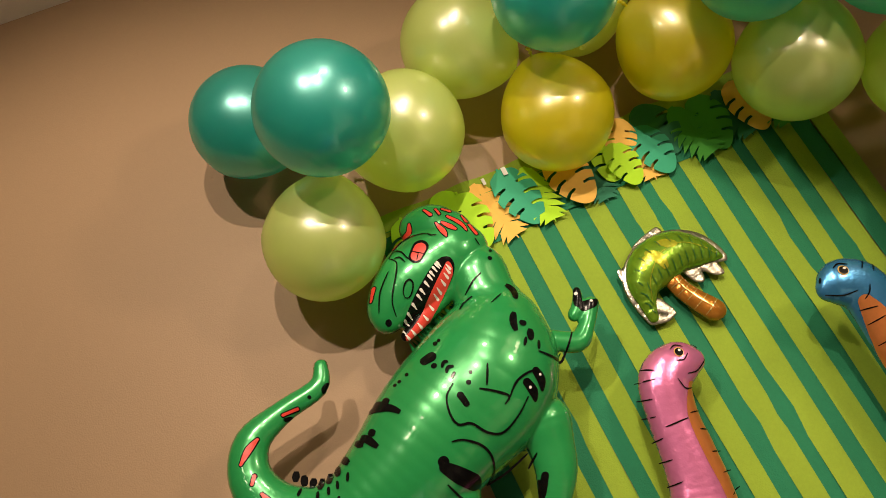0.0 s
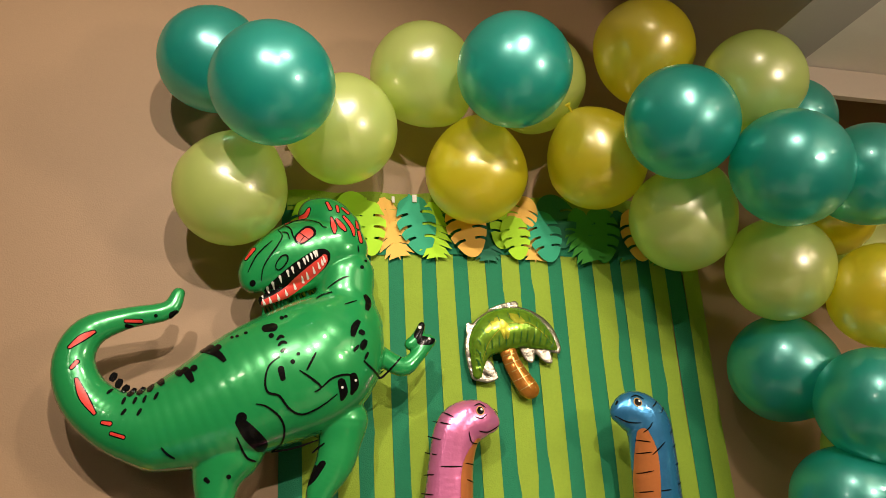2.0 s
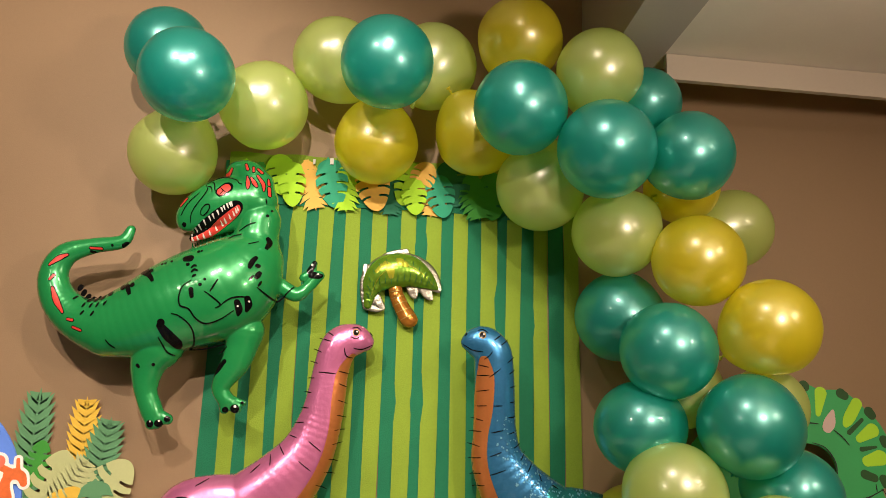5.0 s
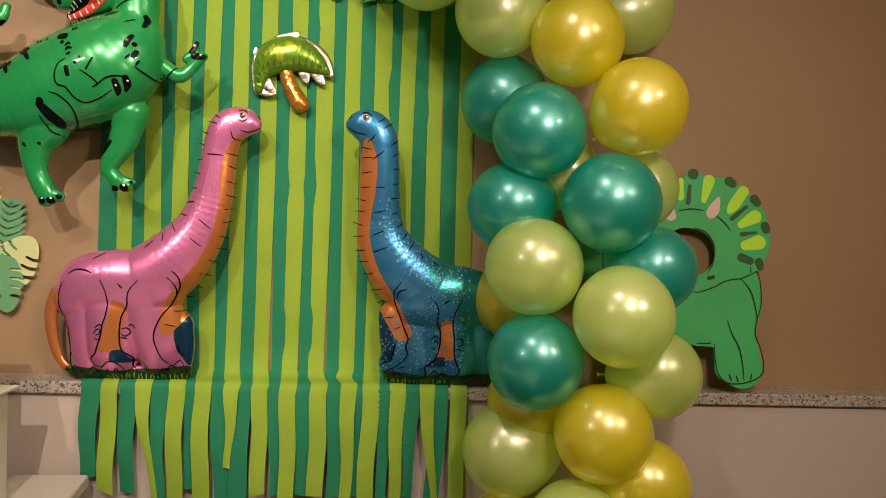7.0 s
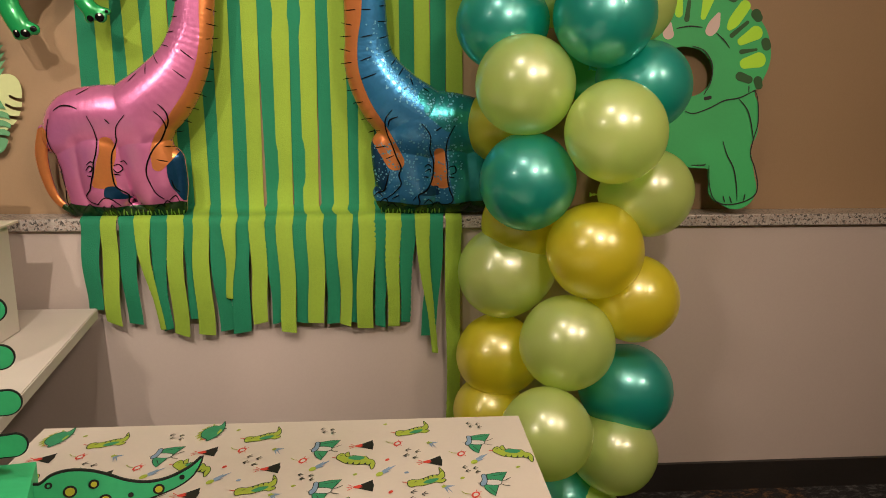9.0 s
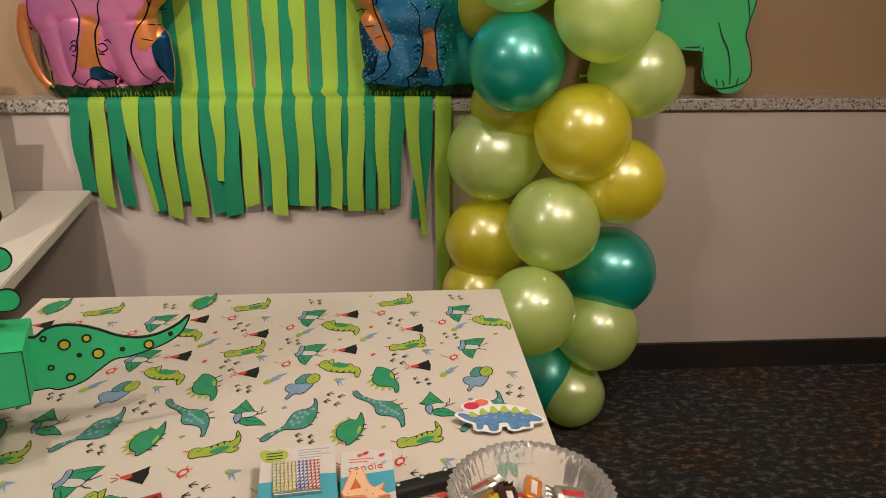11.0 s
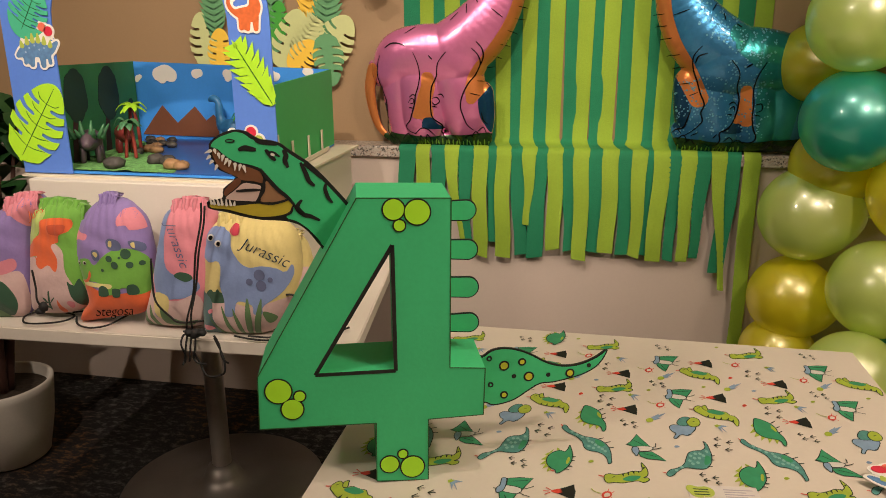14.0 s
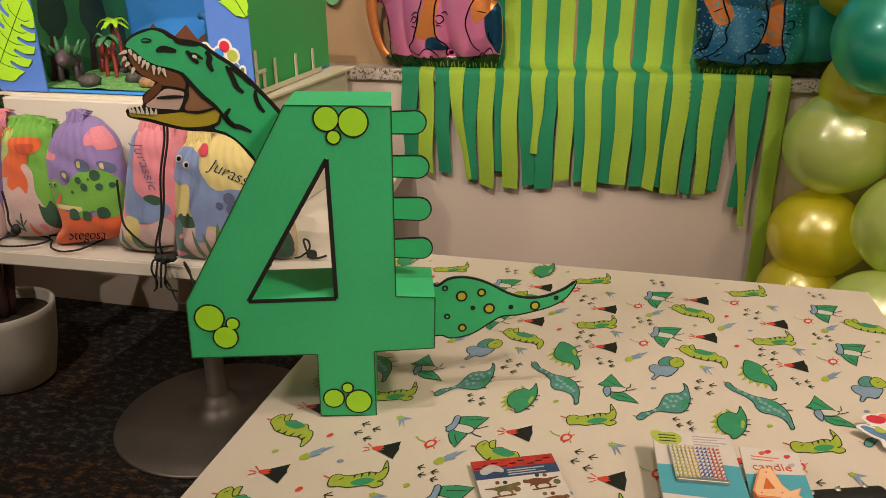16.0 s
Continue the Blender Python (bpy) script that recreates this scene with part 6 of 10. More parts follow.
arc = [(u + 0.020, bow(u, 0.359, 0.28)) for u in (0.359 * math.cos(a) for a in np.linspace(0, math.pi, 41))]
inn = [(u + 0.038, bow(u, 0.235, 0.178)) for u in (0.235 * math.cos(a) for a in np.linspace(math.pi, 0, 41))]
arch = poly("arch_sign", [(0.379, 0.0)] + arc + [(-0.339, 0.0), (-0.197, 0.0)] + inn + [(0.273, 0.0)], M_P_BLUE, dio, -0.032, -0.036, label="blue card arch lettered by hand")
for ch, u, size in (("D", -0.060, 0.100), ("I", 0.014, 0.096), ("N", 0.062, 0.066), ("O", 0.107, 0.058), ("-", 0.136, 0.070), ("W", 0.164, 0.058), ("O", 0.197, 0.056), ("R", 0.233, 0.060), ("L", 0.269, 0.060), ("D", 0.304, 0.060)):
    w = 0.588 - 0.85 * (u - 0.03) ** 2
    lettering("letter", ch, size, M_NAVY, arch, pose(u, -0.0368, w, 90, 0, 0) @ pose(0, 0, 0, 0, 0, math.degrees(math.atan(-1.2 * (u - 0.03)))), thin=size * 0.026)
    if ch == "I":
        for du, dw in ((0.004, 0.035), (-0.006, -0.035)):
            stroke("letter_bar", None, [(u + du - 0.020, w + dw + 0.002), (u + du + 0.020, w + dw - 0.002)], 0.005, M_NAVY, arch, lift=0.0006, taper=False, y=-0.0364)


def leaf_at(kind, base, tip, width, material, parent, y, ribs=None):
    """A paper leaf from base to tip, both (u, w), lying at depth y; drawn ribs if asked."""
    (u0, w0), (u1, w1) = base, tip
    ln = math.hypot(u1 - u0, w1 - w0)
    m = pose(u0, y, w0, 0, math.degrees(math.atan2(u0 - u1, w0 - w1)), 0)
    if kind == "f":
        ob = leaf_fern("paper_leaf", ln, width, material, parent, m, pairs=8)
    else:
        ob = leaf_monstera("paper_leaf", ln, width, material, parent, m)
    if ribs:
        stroke("leaf_rib", None, [(0, 0.0), (0, -ln * 0.5), (0, -ln * 0.95)], 0.0024, ribs, ob, lift=0.0016)
        for k in range(5):
            for s in (-1, 1):
                w = -ln * (0.14 + 0.15 * k)
                stroke("leaf_rib", None, [(0, w), (s * width * 0.15, w - 0.02 * ln), (s * width * (0.34 - 0.03 * k), w - 0.07 * ln)], 0.0020, ribs, ob, lift=0.0016)
    return ob


leaf_at("m", *[(-0.336, 0.046), (-0.208, 0.226)], 0.150, M_P_LIME, arch, -0.038, M_GREENDRAW)
leaf_at("f", *[(0.376, 0.186), (0.286, 0.330)], 0.088, M_P_LIME, arch, -0.038, M_GREENDRAW)
leaf_at("m", *[(-0.280, 0.363), (-0.224, 0.453)], 0.11, mat("mint_paper", (0.05, 0.42, 0.24), 0.75, vary=0.05, bump=0.05), arch, -0.038, M_GREENDRAW)
M_STK_BLUE = mat("blue_sticker_print", (0.10, 0.22, 0.42), 0.5, vary=0.2, scale=60)
M_SKYPALE = mat("pale_blue_sticker_print", (0.30, 0.42, 0.60), 0.5, vary=0.1)
M_STK_LIME = mat("lime_sticker_print", (0.40, 0.48, 0.08), 0.5, vary=0.1)
M_STK_ORANGE = mat("orange_sticker_print", (0.62, 0.13, 0.03), 0.5, vary=0.15, scale=60)
M_STK_GREEN = mat("green_sticker_print", (0.08, 0.24, 0.10), 0.5, vary=0.2, scale=60)
M_BAL_RED = mat("red_balloon_print", (0.60, 0.03, 0.06), 0.4, vary=0.1)
M_BAL_PINK = mat("coral_balloon_print", (0.72, 0.16, 0.10), 0.4, vary=0.1)


def sticker(name, parent, m, body, extra, balls, k=1.0, flip=False):
    """A die-cut dinosaur sticker with a white rim; chains in metres."""
    root = card(name, [[(u, w, r + 0.005) for u, w, r in c] for c in body + extra[0:]] + [[(u, w, r + 0.005)] for u, w, r, _ in balls], M_CLOUD, parent, step=0.0035, thick=0.0012, soft=0.003, label="white rimmed dinosaur sticker with balloons")
    if m is not None:
        root.matrix_local = m
    return root


def dino_sticker(parent, m, tone, plates, kind):
    if kind == "stego":
        body = [[(-0.055, -0.012, 0.006), (-0.03, 0.0, 0.016), (0.0, 0.004, 0.020), (0.035, 0.0, 0.012), (0.058, 0.018, 0.005)], [(-0.018, -0.012, 0.010), (-0.018, -0.034, 0.007)], [(0.014, -0.012, 0.010), (0.014, -0.036, 0.007)], [(-0.034, -0.01, 0.006), (-0.036, -0.03, 0.005)], [(0.032, -0.01, 0.006), (0.034, -0.03, 0.005)]]
        extra = [[(-0.03, 0.024, 0.008), (0.0, 0.034, 0.010), (0.028, 0.024, 0.008)]]
        balls = [(0.024, 0.056, 0.011, M_BAL_PINK), (0.040, 0.046, 0.012, M_BAL_RED)]
    elif kind == "tall":
        body = [[(0.046, 0.004, 0.006), (0.038, 0.018, 0.009), (0.018, 0.016, 0.008), (0.013, -0.004, 0.010), (0.014, -0.026, 0.015), (0.002, -0.040, 0.017), (-0.018, -0.040, 0.013), (-0.038, -0.036, 0.006), (-0.050, -0.022, 0.005), (-0.050, -0.008, 0.004), (-0.040, -0.006, 0.003)],
                [(-0.020, -0.046, 0.009), (-0.022, -0.072, 0.006)], [(-0.005, -0.050, 0.008), (-0.007, -0.074, 0.006)], [(0.014, -0.046, 0.009), (0.014, -0.074, 0.006)], [(0.034, 0.022, 0.004), (0.031, 0.046, 0.003)], [(0.020, 0.024, 0.006), (0.006, 0.030, 0.006)]]
        extra = []
        balls = [(-0.024, 0.044, 0.012, M_BAL_RED), (-0.002, 0.042, 0.011, M_BAL_PINK), (-0.029, 0.016, 0.012, M_SKYPALE)]
    else:
        body = [[(-0.042, 0.044, 0.007), (-0.034, 0.03, 0.008), (-0.036, 0.008, 0.012), (-0.02, -0.012, 0.017), (0.012, -0.02, 0.013), (0.042, -0.018, 0.006), (0.048, -0.004, 0.004)], [(-0.022, -0.02, 0.008), (-0.024, -0.038, 0.006)]]
        extra = []
        balls = [(-0.008, 0.03, 0.012, M_SKY), (0.008, 0.046, 0.013, M_BAL_RED), (0.026, 0.026, 0.013, M_STK_LIME)]
    root = sticker("sticker", parent, m, body, extra, balls)
    dots_on = [(-0.02, 0.006), (-0.004, 0.012), (0.008, 0.002), (0.022, 0.006), (-0.032, -0.004)]
    for u, w in dots_on if kind == "stego" else []:
        card("pale_spot", [[(u, w, 0.0024)]], M_SKYPALE, root, step=0.0015, y=-0.0019, thick=0.0004)
    card("print", body, tone, root, step=0.003, y=-0.0012, thick=0.0006, soft=0.002)
    for c in extra:
        for k in range(6):
            t = k / 5
            card("plate", [[(-0.04 + 0.08 * t, 0.012 + 0.012 * math.sin(math.pi * t), 0.007), (-0.042 + 0.084 * t, 0.022 + 0.018 * math.sin(math.pi * t), 0.0025)]], plates, root, step=0.003, y=-0.0018, thick=0.0005)
    for u, w, r, bm_ in balls:
        card("balloon_print", [[(u, w, r)]], bm_, root, step=0.003, y=-0.0020, thick=0.0005)
    return root


dino_sticker(arch, pose(-0.246, -0.0375, 0.312), M_STK_BLUE, M_STK_LIME, "stego")
dino_sticker(arch, pose(0.332, -0.0375, 0.436), M_STK_ORANGE, M_STK_LIME, "tall")
dino_sticker(arch, pose(0.306, -0.0375, 0.074), M_STK_GREEN, M_STK_LIME, "small")


def lump(name, x, y, z, sx, sy, sz, material, parent, seed=0, label=""):
    bm = bmesh.new()
    bmesh.ops.create_icosphere(bm, subdivisions=3, radius=1)
    for v in bm.verts:
        d = 1 + 0.22 * noise.noise(v.co * 1.7 + Vector((seed * 3.1, 0, 0))) + 0.06 * noise.noise(v.co * 6 + Vector((0, seed, 0)))
        v.co = Vector((v.co.x * sx * d, v.co.y * sy * d, max(v.co.z, -0.7) * sz * d))
    ob = part(name, bm, material, parent, label, smooth=True)
    ob.location = (x, y, z)
    return ob


# ground cover inside the diorama
n = 60
tv, tf = [], []
for i in range(n + 1):
    for j in range(n + 1):
        q = j / n
        left, right = -0.245 - 0.110 * q, 0.085 - 0.42 * q + 0.018 * math.sin(q * 17)
        u, w = left + (right - left) * i / n, -0.026 + 0.53 * q
        rim = min(1, 8 * (1 - i / n), 10 * i / n + 0.3)
        hgt = 0.0092 + rim * (0.009 * max(0, noise.noise(Vector((u * 22, w * 22, 0.3)))) + 0.0035 * abs(noise.noise(Vector((u * 120, w * 120, 2)))))
        tv.append((u, w, hgt))
for i in range(n):
    for j in range(n):
        a = i * (n + 1) + j
        tf.append((a, a + n + 1, a + n + 2, a + 1))
mesh_part("turf", tv, tf, M_TURF, dio, "crumbly green foam turf", smooth=False)
poly("water", [(0.04, -0.028), (0.335, -0.028), (0.308, 0.552), (-0.36, 0.552), (-0.30, 0.44), (-0.18, 0.26), (-0.04, 0.10)], M_WATER, dio, 0.0065, 0.0085, label="blue painted water", flip=True)
for k, (u, w, s, m_) in enumerate(((-0.103, 0.010, 0.030, M_ROCK), (-0.035, 0.092, 0.026, M_ROCK), (0.005, 0.088, 0.024, M_ROCK), (0.052, 0.030, 0.026, M_ROCKTAN), (0.078, 0.022, 0.020, M_ROCKTAN), (0.070, 0.050, 0.018, M_ROCKTAN), (-0.168, 0.276, 0.022, M_ROCKTAN), (-0.180, 0.235, 0.018, M_ROCK), (-0.135, 0.262, 0.020, M_ROCKTAN), (-0.187, 0.345, 0.018, M_ROCKTAN), (-0.150, 0.370, 0.018, M_ROCK), (-0.195, 0.395, 0.017, M_ROCK), (-0.235, 0.400, 0.018, M_ROCK), (-0.29, 0.480, 0.018, M_ROCK), (-0.25, 0.470, 0.016, M_ROCKTAN), (-0.21, 0.475, 0.016, M_ROCK), (-0.06, 0.50, 0.016, M_ROCK), (-0.03, 0.505, 0.018, M_ROCKTAN))):
    st = lump("pebble", -0.378 + u, 0.556 + w, 1.082 + 0.011 + s * 0.38, s, s * 0.8, s * 0.62, m_, None, k)
    tagged(st, "rough dark pebble in the diorama" if m_ is M_ROCK else "tan brown pebble in the diorama", "pebble", "diorama pebbles")


def toy_palm(x, y, z, hgt, trunk_m, leaf_m, seed):
    rng = random.Random(seed)
    root = empty("toy_palm_tree", pose(x, y, z))
    tagged(root, "small plastic toy palm tree in the diorama", "toy tree")
    for dx in (-0.010, 0.012):
        tube("trunk", [(dx * 1.4, 0, 0), (dx, 0.004, hgt * 0.5), (dx * 0.5, 0, hgt * 0.9)], 0.005, trunk_m, root, 8)
    for k in range(9):
        a = 2 * math.pi * k / 9 + rng.uniform(-0.2, 0.2)
        ln, up = rng.uniform(0.032, 0.044), rng.uniform(0.004, 0.018)
        vv, ff = [], []
        for i in range(6):
            t = i / 5
            r, zz = ln * t, hgt * 0.9 + up * math.sin(math.pi * t * 0.8) * 1.4 - 0.018 * t * t
            wd = 0.011 * math.sin(math.pi * (0.12 + 0.83 * t))
            cx, cy = r * math.cos(a), r * math.sin(a)
            nx, ny = -math.sin(a), math.cos(a)
            vv += [(cx - nx * wd, cy - ny * wd, zz - 0.004), (cx, cy, zz), (cx + nx * wd, cy + ny * wd, zz - 0.004)]
        for i in range(5):
            for s in range(2):
                b0 = i * 3 + s
                ff.append((b0, b0 + 1, b0 + 4, b0 + 3))
        mesh_part("frond", vv, ff, leaf_m, root, smooth=True)
    return root


toy_palm(-0.530, 0.712, 1.093, 0.11, M_TOYRED, M_TOYGREEN, 1)
toy_palm(-0.573, 0.806, 1.093, 0.15, M_TOYRED, M_P_LIME, 2)
toy_palm(-0.323, 1.016, 1.091, 0.10, M_TOYGREEN, M_P_GREEN, 3)


def toy_dino(x, y, z, rz, k, tone, neck, horned):
    root = empty("toy_dinosaur", pose(x, y, z, 0, 0, rz))
    tagged(root, "small dark plastic toy dinosaur in the diorama", "toy")
    pts = [(-0.062, 0, 0.012), (-0.035, 0, 0.03), (-0.01, 0, 0.04), (0.022, 0, 0.04)]
    rad = [0.003, 0.008, 0.020, 0.019]
    if neck:
        pts += [(0.034, 0, 0.062), (0.036, 0, 0.098), (0.052, 0, 0.108), (0.064, 0, 0.102)]
        rad += [0.011, 0.008, 0.009, 0.005]
    else:
        pts += [(0.042, 0, 0.042), (0.060, 0, 0.034)]
        rad += [0.014, 0.006]
    tube("body", [(a * k, b * k, c * k) for a, b, c in pts], 0.01, tone, root, 12, radii=[r * k for r in rad])
    for a, b in ((-0.016, 0.012), (-0.016, -0.012), (0.022, 0.012), (0.022, -0.012)):
        tube("leg", [(a * k, b * k, 0.034 * k), (a * k, b * 1.2 * k, 0.0)], 0.006 * k, tone, root, 8)
    if horned:
        for a, b, c in ((0.056, 0.010, 0.066), (0.056, -0.010, 0.066), (0.044, 0.020, 0.074), (0.044, -0.020, 0.074), (0.026, 0.024, 0.072), (0.026, -0.024, 0.072), (0.034, 0.006, 0.080), (0.034, -0.006, 0.080)):
            tube("horn", [(0.038 * k, b * k, 0.048 * k), (a * k, b * 1.6 * k, c * k)], 0.004 * k, M_TOYGREEN, root, 6, radii=[0.006 * k, 0.0015 * k])
    return root


toy_dino(-0.605, 0.650, 1.094, -62, 1.45, M_TOYDARK, False, True)
toy_dino(-0.613, 0.816, 1.094, -50, 1.35, mat("dark_red_plastic", (0.22, 0.03, 0.03), 0.45, vary=0.2, scale=30), False, False)
toy_dino(-0.383, 1.046, 1.091, 165, 1.3, M_TOYBLUE, True, False)

# ---- potted plant ----
plant = empty("potted_plant", pose(-1.200, 0.80, 0.0))
tagged(plant, "dark leafy plant in a white ceramic pot on the carpet", "plant")
lathe("pot", [(0.0, 0.001), (0.11, 0.001), (0.125, 0.012), (0.152, 0.14), (0.166, 0.26), (0.168, 0.285), (0.160, 0.290), (0.152, 0.283), (0.148, 0.245), (0.0, 0.245)], M_POT, plant, 48)
lathe("soil", [(0.0, 0.256), (0.08, 0.254), (0.149, 0.248)], M_SOIL, plant, 32)
tube("trunk", [(0.0, 0.0, 0.24), (0.01, 0.0, 0.36), (-0.01, 0.0, 0.50)], 0.02, M_BARK, plant, 12, radii=[0.026, 0.021, 0.018])
rng = random.Random(11)
lv, lf = [], []
for s in range(7):
    a = 2 * math.pi * s / 7 + 0.4
    ang, top = rng.uniform(0.1, 0.34), rng.uniform(0.75, 1.15)
    base = Vector((0.03 * math.cos(a), 0.03 * math.sin(a), 0.25))
    tip = Vector((ang * math.cos(a), ang * math.sin(a) * 0.7, 0.25 + top))
    mid = (base + tip) / 2 + Vector((0.03 * math.sin(a), 0, 0.06))
    tube("branch", [base, mid, tip], 0.008, M_BARK, plant, 8, radii=[0.014, 0.009, 0.004])
    for q in range(34):
        t = rng.uniform(0.25, 1.0)
        p = base.lerp(mid, t * 2) if t < 0.5 else mid.lerp(tip, t * 2 - 1)
        d = Vector((rng.uniform(-1, 1), rng.uniform(-1, 1), rng.uniform(-0.5, 0.6))).normalized()
        side = d.cross(Vector((0, 0, 1))).normalized()
        ln, wd = rng.uniform(0.10, 0.19), rng.uniform(0.026, 0.046)
        k0 = len(lv)
        for t2, w2, dz in ((0, 0.1, 0), (0.35, 1, 0.01), (0.7, 0.8, 0), (1, 0.02, -0.02)):
            c = p + d * ln * t2 + Vector((0, 0, dz))
            lv += [tuple(c - side * wd * w2), tuple(c + Vector((0, 0, -0.006 * w2))), tuple(c + side * wd * w2)]
        for i in range(3):
            for s2 in range(2):
                b0 = k0 + i * 3 + s2
                lf.append((b0, b0 + 1, b0 + 4, b0 + 3))
tagged(mesh_part("foliage", lv, lf, M_LEAFDARK, plant, "dark green pointed leaves", smooth=True), kind="stuff")


# ---- drawstring party bags ----
def cloth(name, base):
    return mat(name, tuple(0.76 * c for c in base), 0.8, vary=0.08, scale=14, bump=0.25, bump_scale=90, sheen=0.2)


C_PINK, C_PURPLE, C_CREAM, C_ORANGE = cloth("pink_fabric_print", (0.72, 0.24, 0.30)), cloth("purple_fabric_print", (0.27, 0.19, 0.46)), cloth("cream_fabric_print", (0.68, 0.56, 0.22)), cloth("orange_fabric_print", (0.78, 0.13, 0.03))
C_GREEN, C_DKGREEN, C_BLUE, C_ROSE = cloth("green_fabric_print", (0.16, 0.42, 0.05)), cloth("dark_green_fabric_print", (0.02, 0.08, 0.04)), cloth("dusty_blue_fabric_print", (0.20, 0.28, 0.52)), cloth("blush_fabric_print", (0.66, 0.46, 0.44))
C_WHITE, C_DKBLUE, C_LEAF = cloth("off_white_fabric_print", (0.66, 0.60, 0.52)), cloth("slate_blue_fabric_print", (0.10, 0.12, 0.24)), cloth("leaf_green_fabric_print", (0.10, 0.20, 0.07))


def bag(outline, ruffle, base_m, neck_m, label):
    """A stuffed drawstring bag: pillow body and the pleated ruffle above its cord."""
    root = empty("drawstring_bag", pose(-0.210, 0.347, 0.752, -6))
    tagged(root, label, "bag", "party bags")
    sh = Pillow(outline, depth=0.72, pleat=0.16)
    foil("body", sh, base_m, root, step=0.0055, back=0.7)
    (u0, w0), (u1, w1) = ruffle
    n = 56
    verts, faces = [], []
    for k in range(n + 1):
        t = k / n
        u, w = u0 + (u1 - u0) * t, w0 + (w1 - w0) * t + 0.010 * math.sin(math.pi * t)
        fold = 0.007 * math.sin(t * 62) + 0.004 * math.sin(t * 23 + 1)
        for i, (dz, q) in enumerate(((-0.030, 0.5), (-0.016, 0.9), (-0.004, 0.55), (0.004, 1.0), (0.010 + 0.003 * math.sin(t * 41), 1.4))):
            verts.append((u + 0.003 * math.sin(t * 62 + 1.5), -0.030 + (0.012 if i > 2 else 0.004) + fold * q, w + dz))
    for k in range(n + 1):
        verts.append((verts[k * 5 + 4][0], verts[k * 5 + 4][1] + 0.020, verts[k * 5 + 4][2] - 0.004))
    for k in range(n):
        for i in range(4):
            a = k * 5 + i
            faces.append((a, a + 5, a + 6, a + 1))
        faces.append((k * 5 + 4, k * 5 + 9, 5 * (n + 1) + k + 1, 5 * (n + 1) + k))
    mesh_part("ruffle", verts, faces, neck_m, root, smooth=True)
    return root, sh


def dots(name, shape, rows, material, parent, lift, step=0.003):
    for u, w, r in rows:
        patch(name, shape, [[(u, w, r)]], material, parent, step=step, lift=lift)


def word(text, size, shape, at, turn, material, parent):
    (u, w), = at
    depth = float(shape.h(np.array([u]), np.array([w]))[0])
    return lettering("lettering", text, size, material, parent, pose(u, -depth - 0.0055, w, 90, 0, 0) @ pose(0, 0, 0, 0, 0, turn), slant=0.3, thin=size * 0.016)


b5, s5 = bag([(-0.506, 0.195), (-0.469, 0.258), (-0.436, 0.281), (-0.396, 0.305), (-0.359, 0.311), (-0.339, 0.297), (-0.348, 0.263), (-0.373, 0.222), (-0.383, 0.147), (-0.393, 0.063), (-0.406, 0.006), (-0.442, -0.008), (-0.512, -0.009), (-0.536, 0.054)], [(-0.444, 0.279), (-0.339, 0.304)], C_PURPLE, C_PINK, "purple and pink drawstring bag with a dinosaur print")
print_on("pink_print", s5, [(-0.436, 0.280), (-0.396, 0.303), (-0.344, 0.307), (-0.348, 0.263), (-0.372, 0.229), (-0.401, 0.254), (-0.423, 0.260)], C_PINK, b5)
print_on("pink_print", s5, [(-0.478, 0.162), (-0.450, 0.143), (-0.411, 0.152), (-0.410, 0.125), (-0.446, 0.109), (-0.483, 0.114)], C_PINK, b5)
print_on("blush_print", s5, [(-0.516, 0.101), (-0.446, 0.109), (-0.403, 0.118), (-0.396, 0.063), (-0.410, 0.002), (-0.512, -0.008)], C_ROSE, b5)
print_on("leaf_print", s5, [(-0.478, 0.096), (-0.440, 0.092), (-0.419, 0.062), (-0.415, 0.027), (-0.433, 0.004), (-0.471, 0.009), (-0.491, 0.043)], C_DKGREEN, b5, 0.0022)
print_on("leaf_print", s5, [(-0.524, 0.023), (-0.477, 0.030), (-0.441, -0.003), (-0.504, -0.011)], C_LEAF, b5, 0.0032)
dots("eye_print", s5, [(-0.462, 0.172, 0.006)], C_WHITE, b5, 0.0016)
dots("pupil_print", s5, [(-0.464, 0.172, 0.003)], M_INK, b5, 0.0028, 0.002)

b4, s4 = bag([(-0.378, 0.215), (-0.366, 0.263), (-0.338, 0.289), (-0.293, 0.301), (-0.250, 0.297), (-0.218, 0.281), (-0.210, 0.243), (-0.213, 0.169), (-0.219, 0.074), (-0.241, 0.035), (-0.287, 0.016), (-0.340, 0.009), (-0.386, 0.015), (-0.393, 0.063), (-0.386, 0.147)], [(-0.346, 0.286), (-0.216, 0.281)], C_GREEN, C_GREEN, "green and blush drawstring bag with an orange dinosaur print")
print_on("lime_print", s4, [(-0.371, 0.236), (-0.355, 0.270), (-0.324, 0.284), (-0.311, 0.265), (-0.329, 0.224), (-0.346, 0.203), (-0.376, 0.181)], cloth("lime_fabric_print", (0.46, 0.58, 0.16)), b4)
print_on("blush_print", s4, [(-0.384, 0.159), (-0.342, 0.161), (-0.302, 0.199), (-0.266, 0.180), (-0.263, 0.126), (-0.233, 0.059), (-0.241, 0.035), (-0.287, 0.016), (-0.340, 0.009), (-0.386, 0.015), (-0.393, 0.063)], C_ROSE, b4)
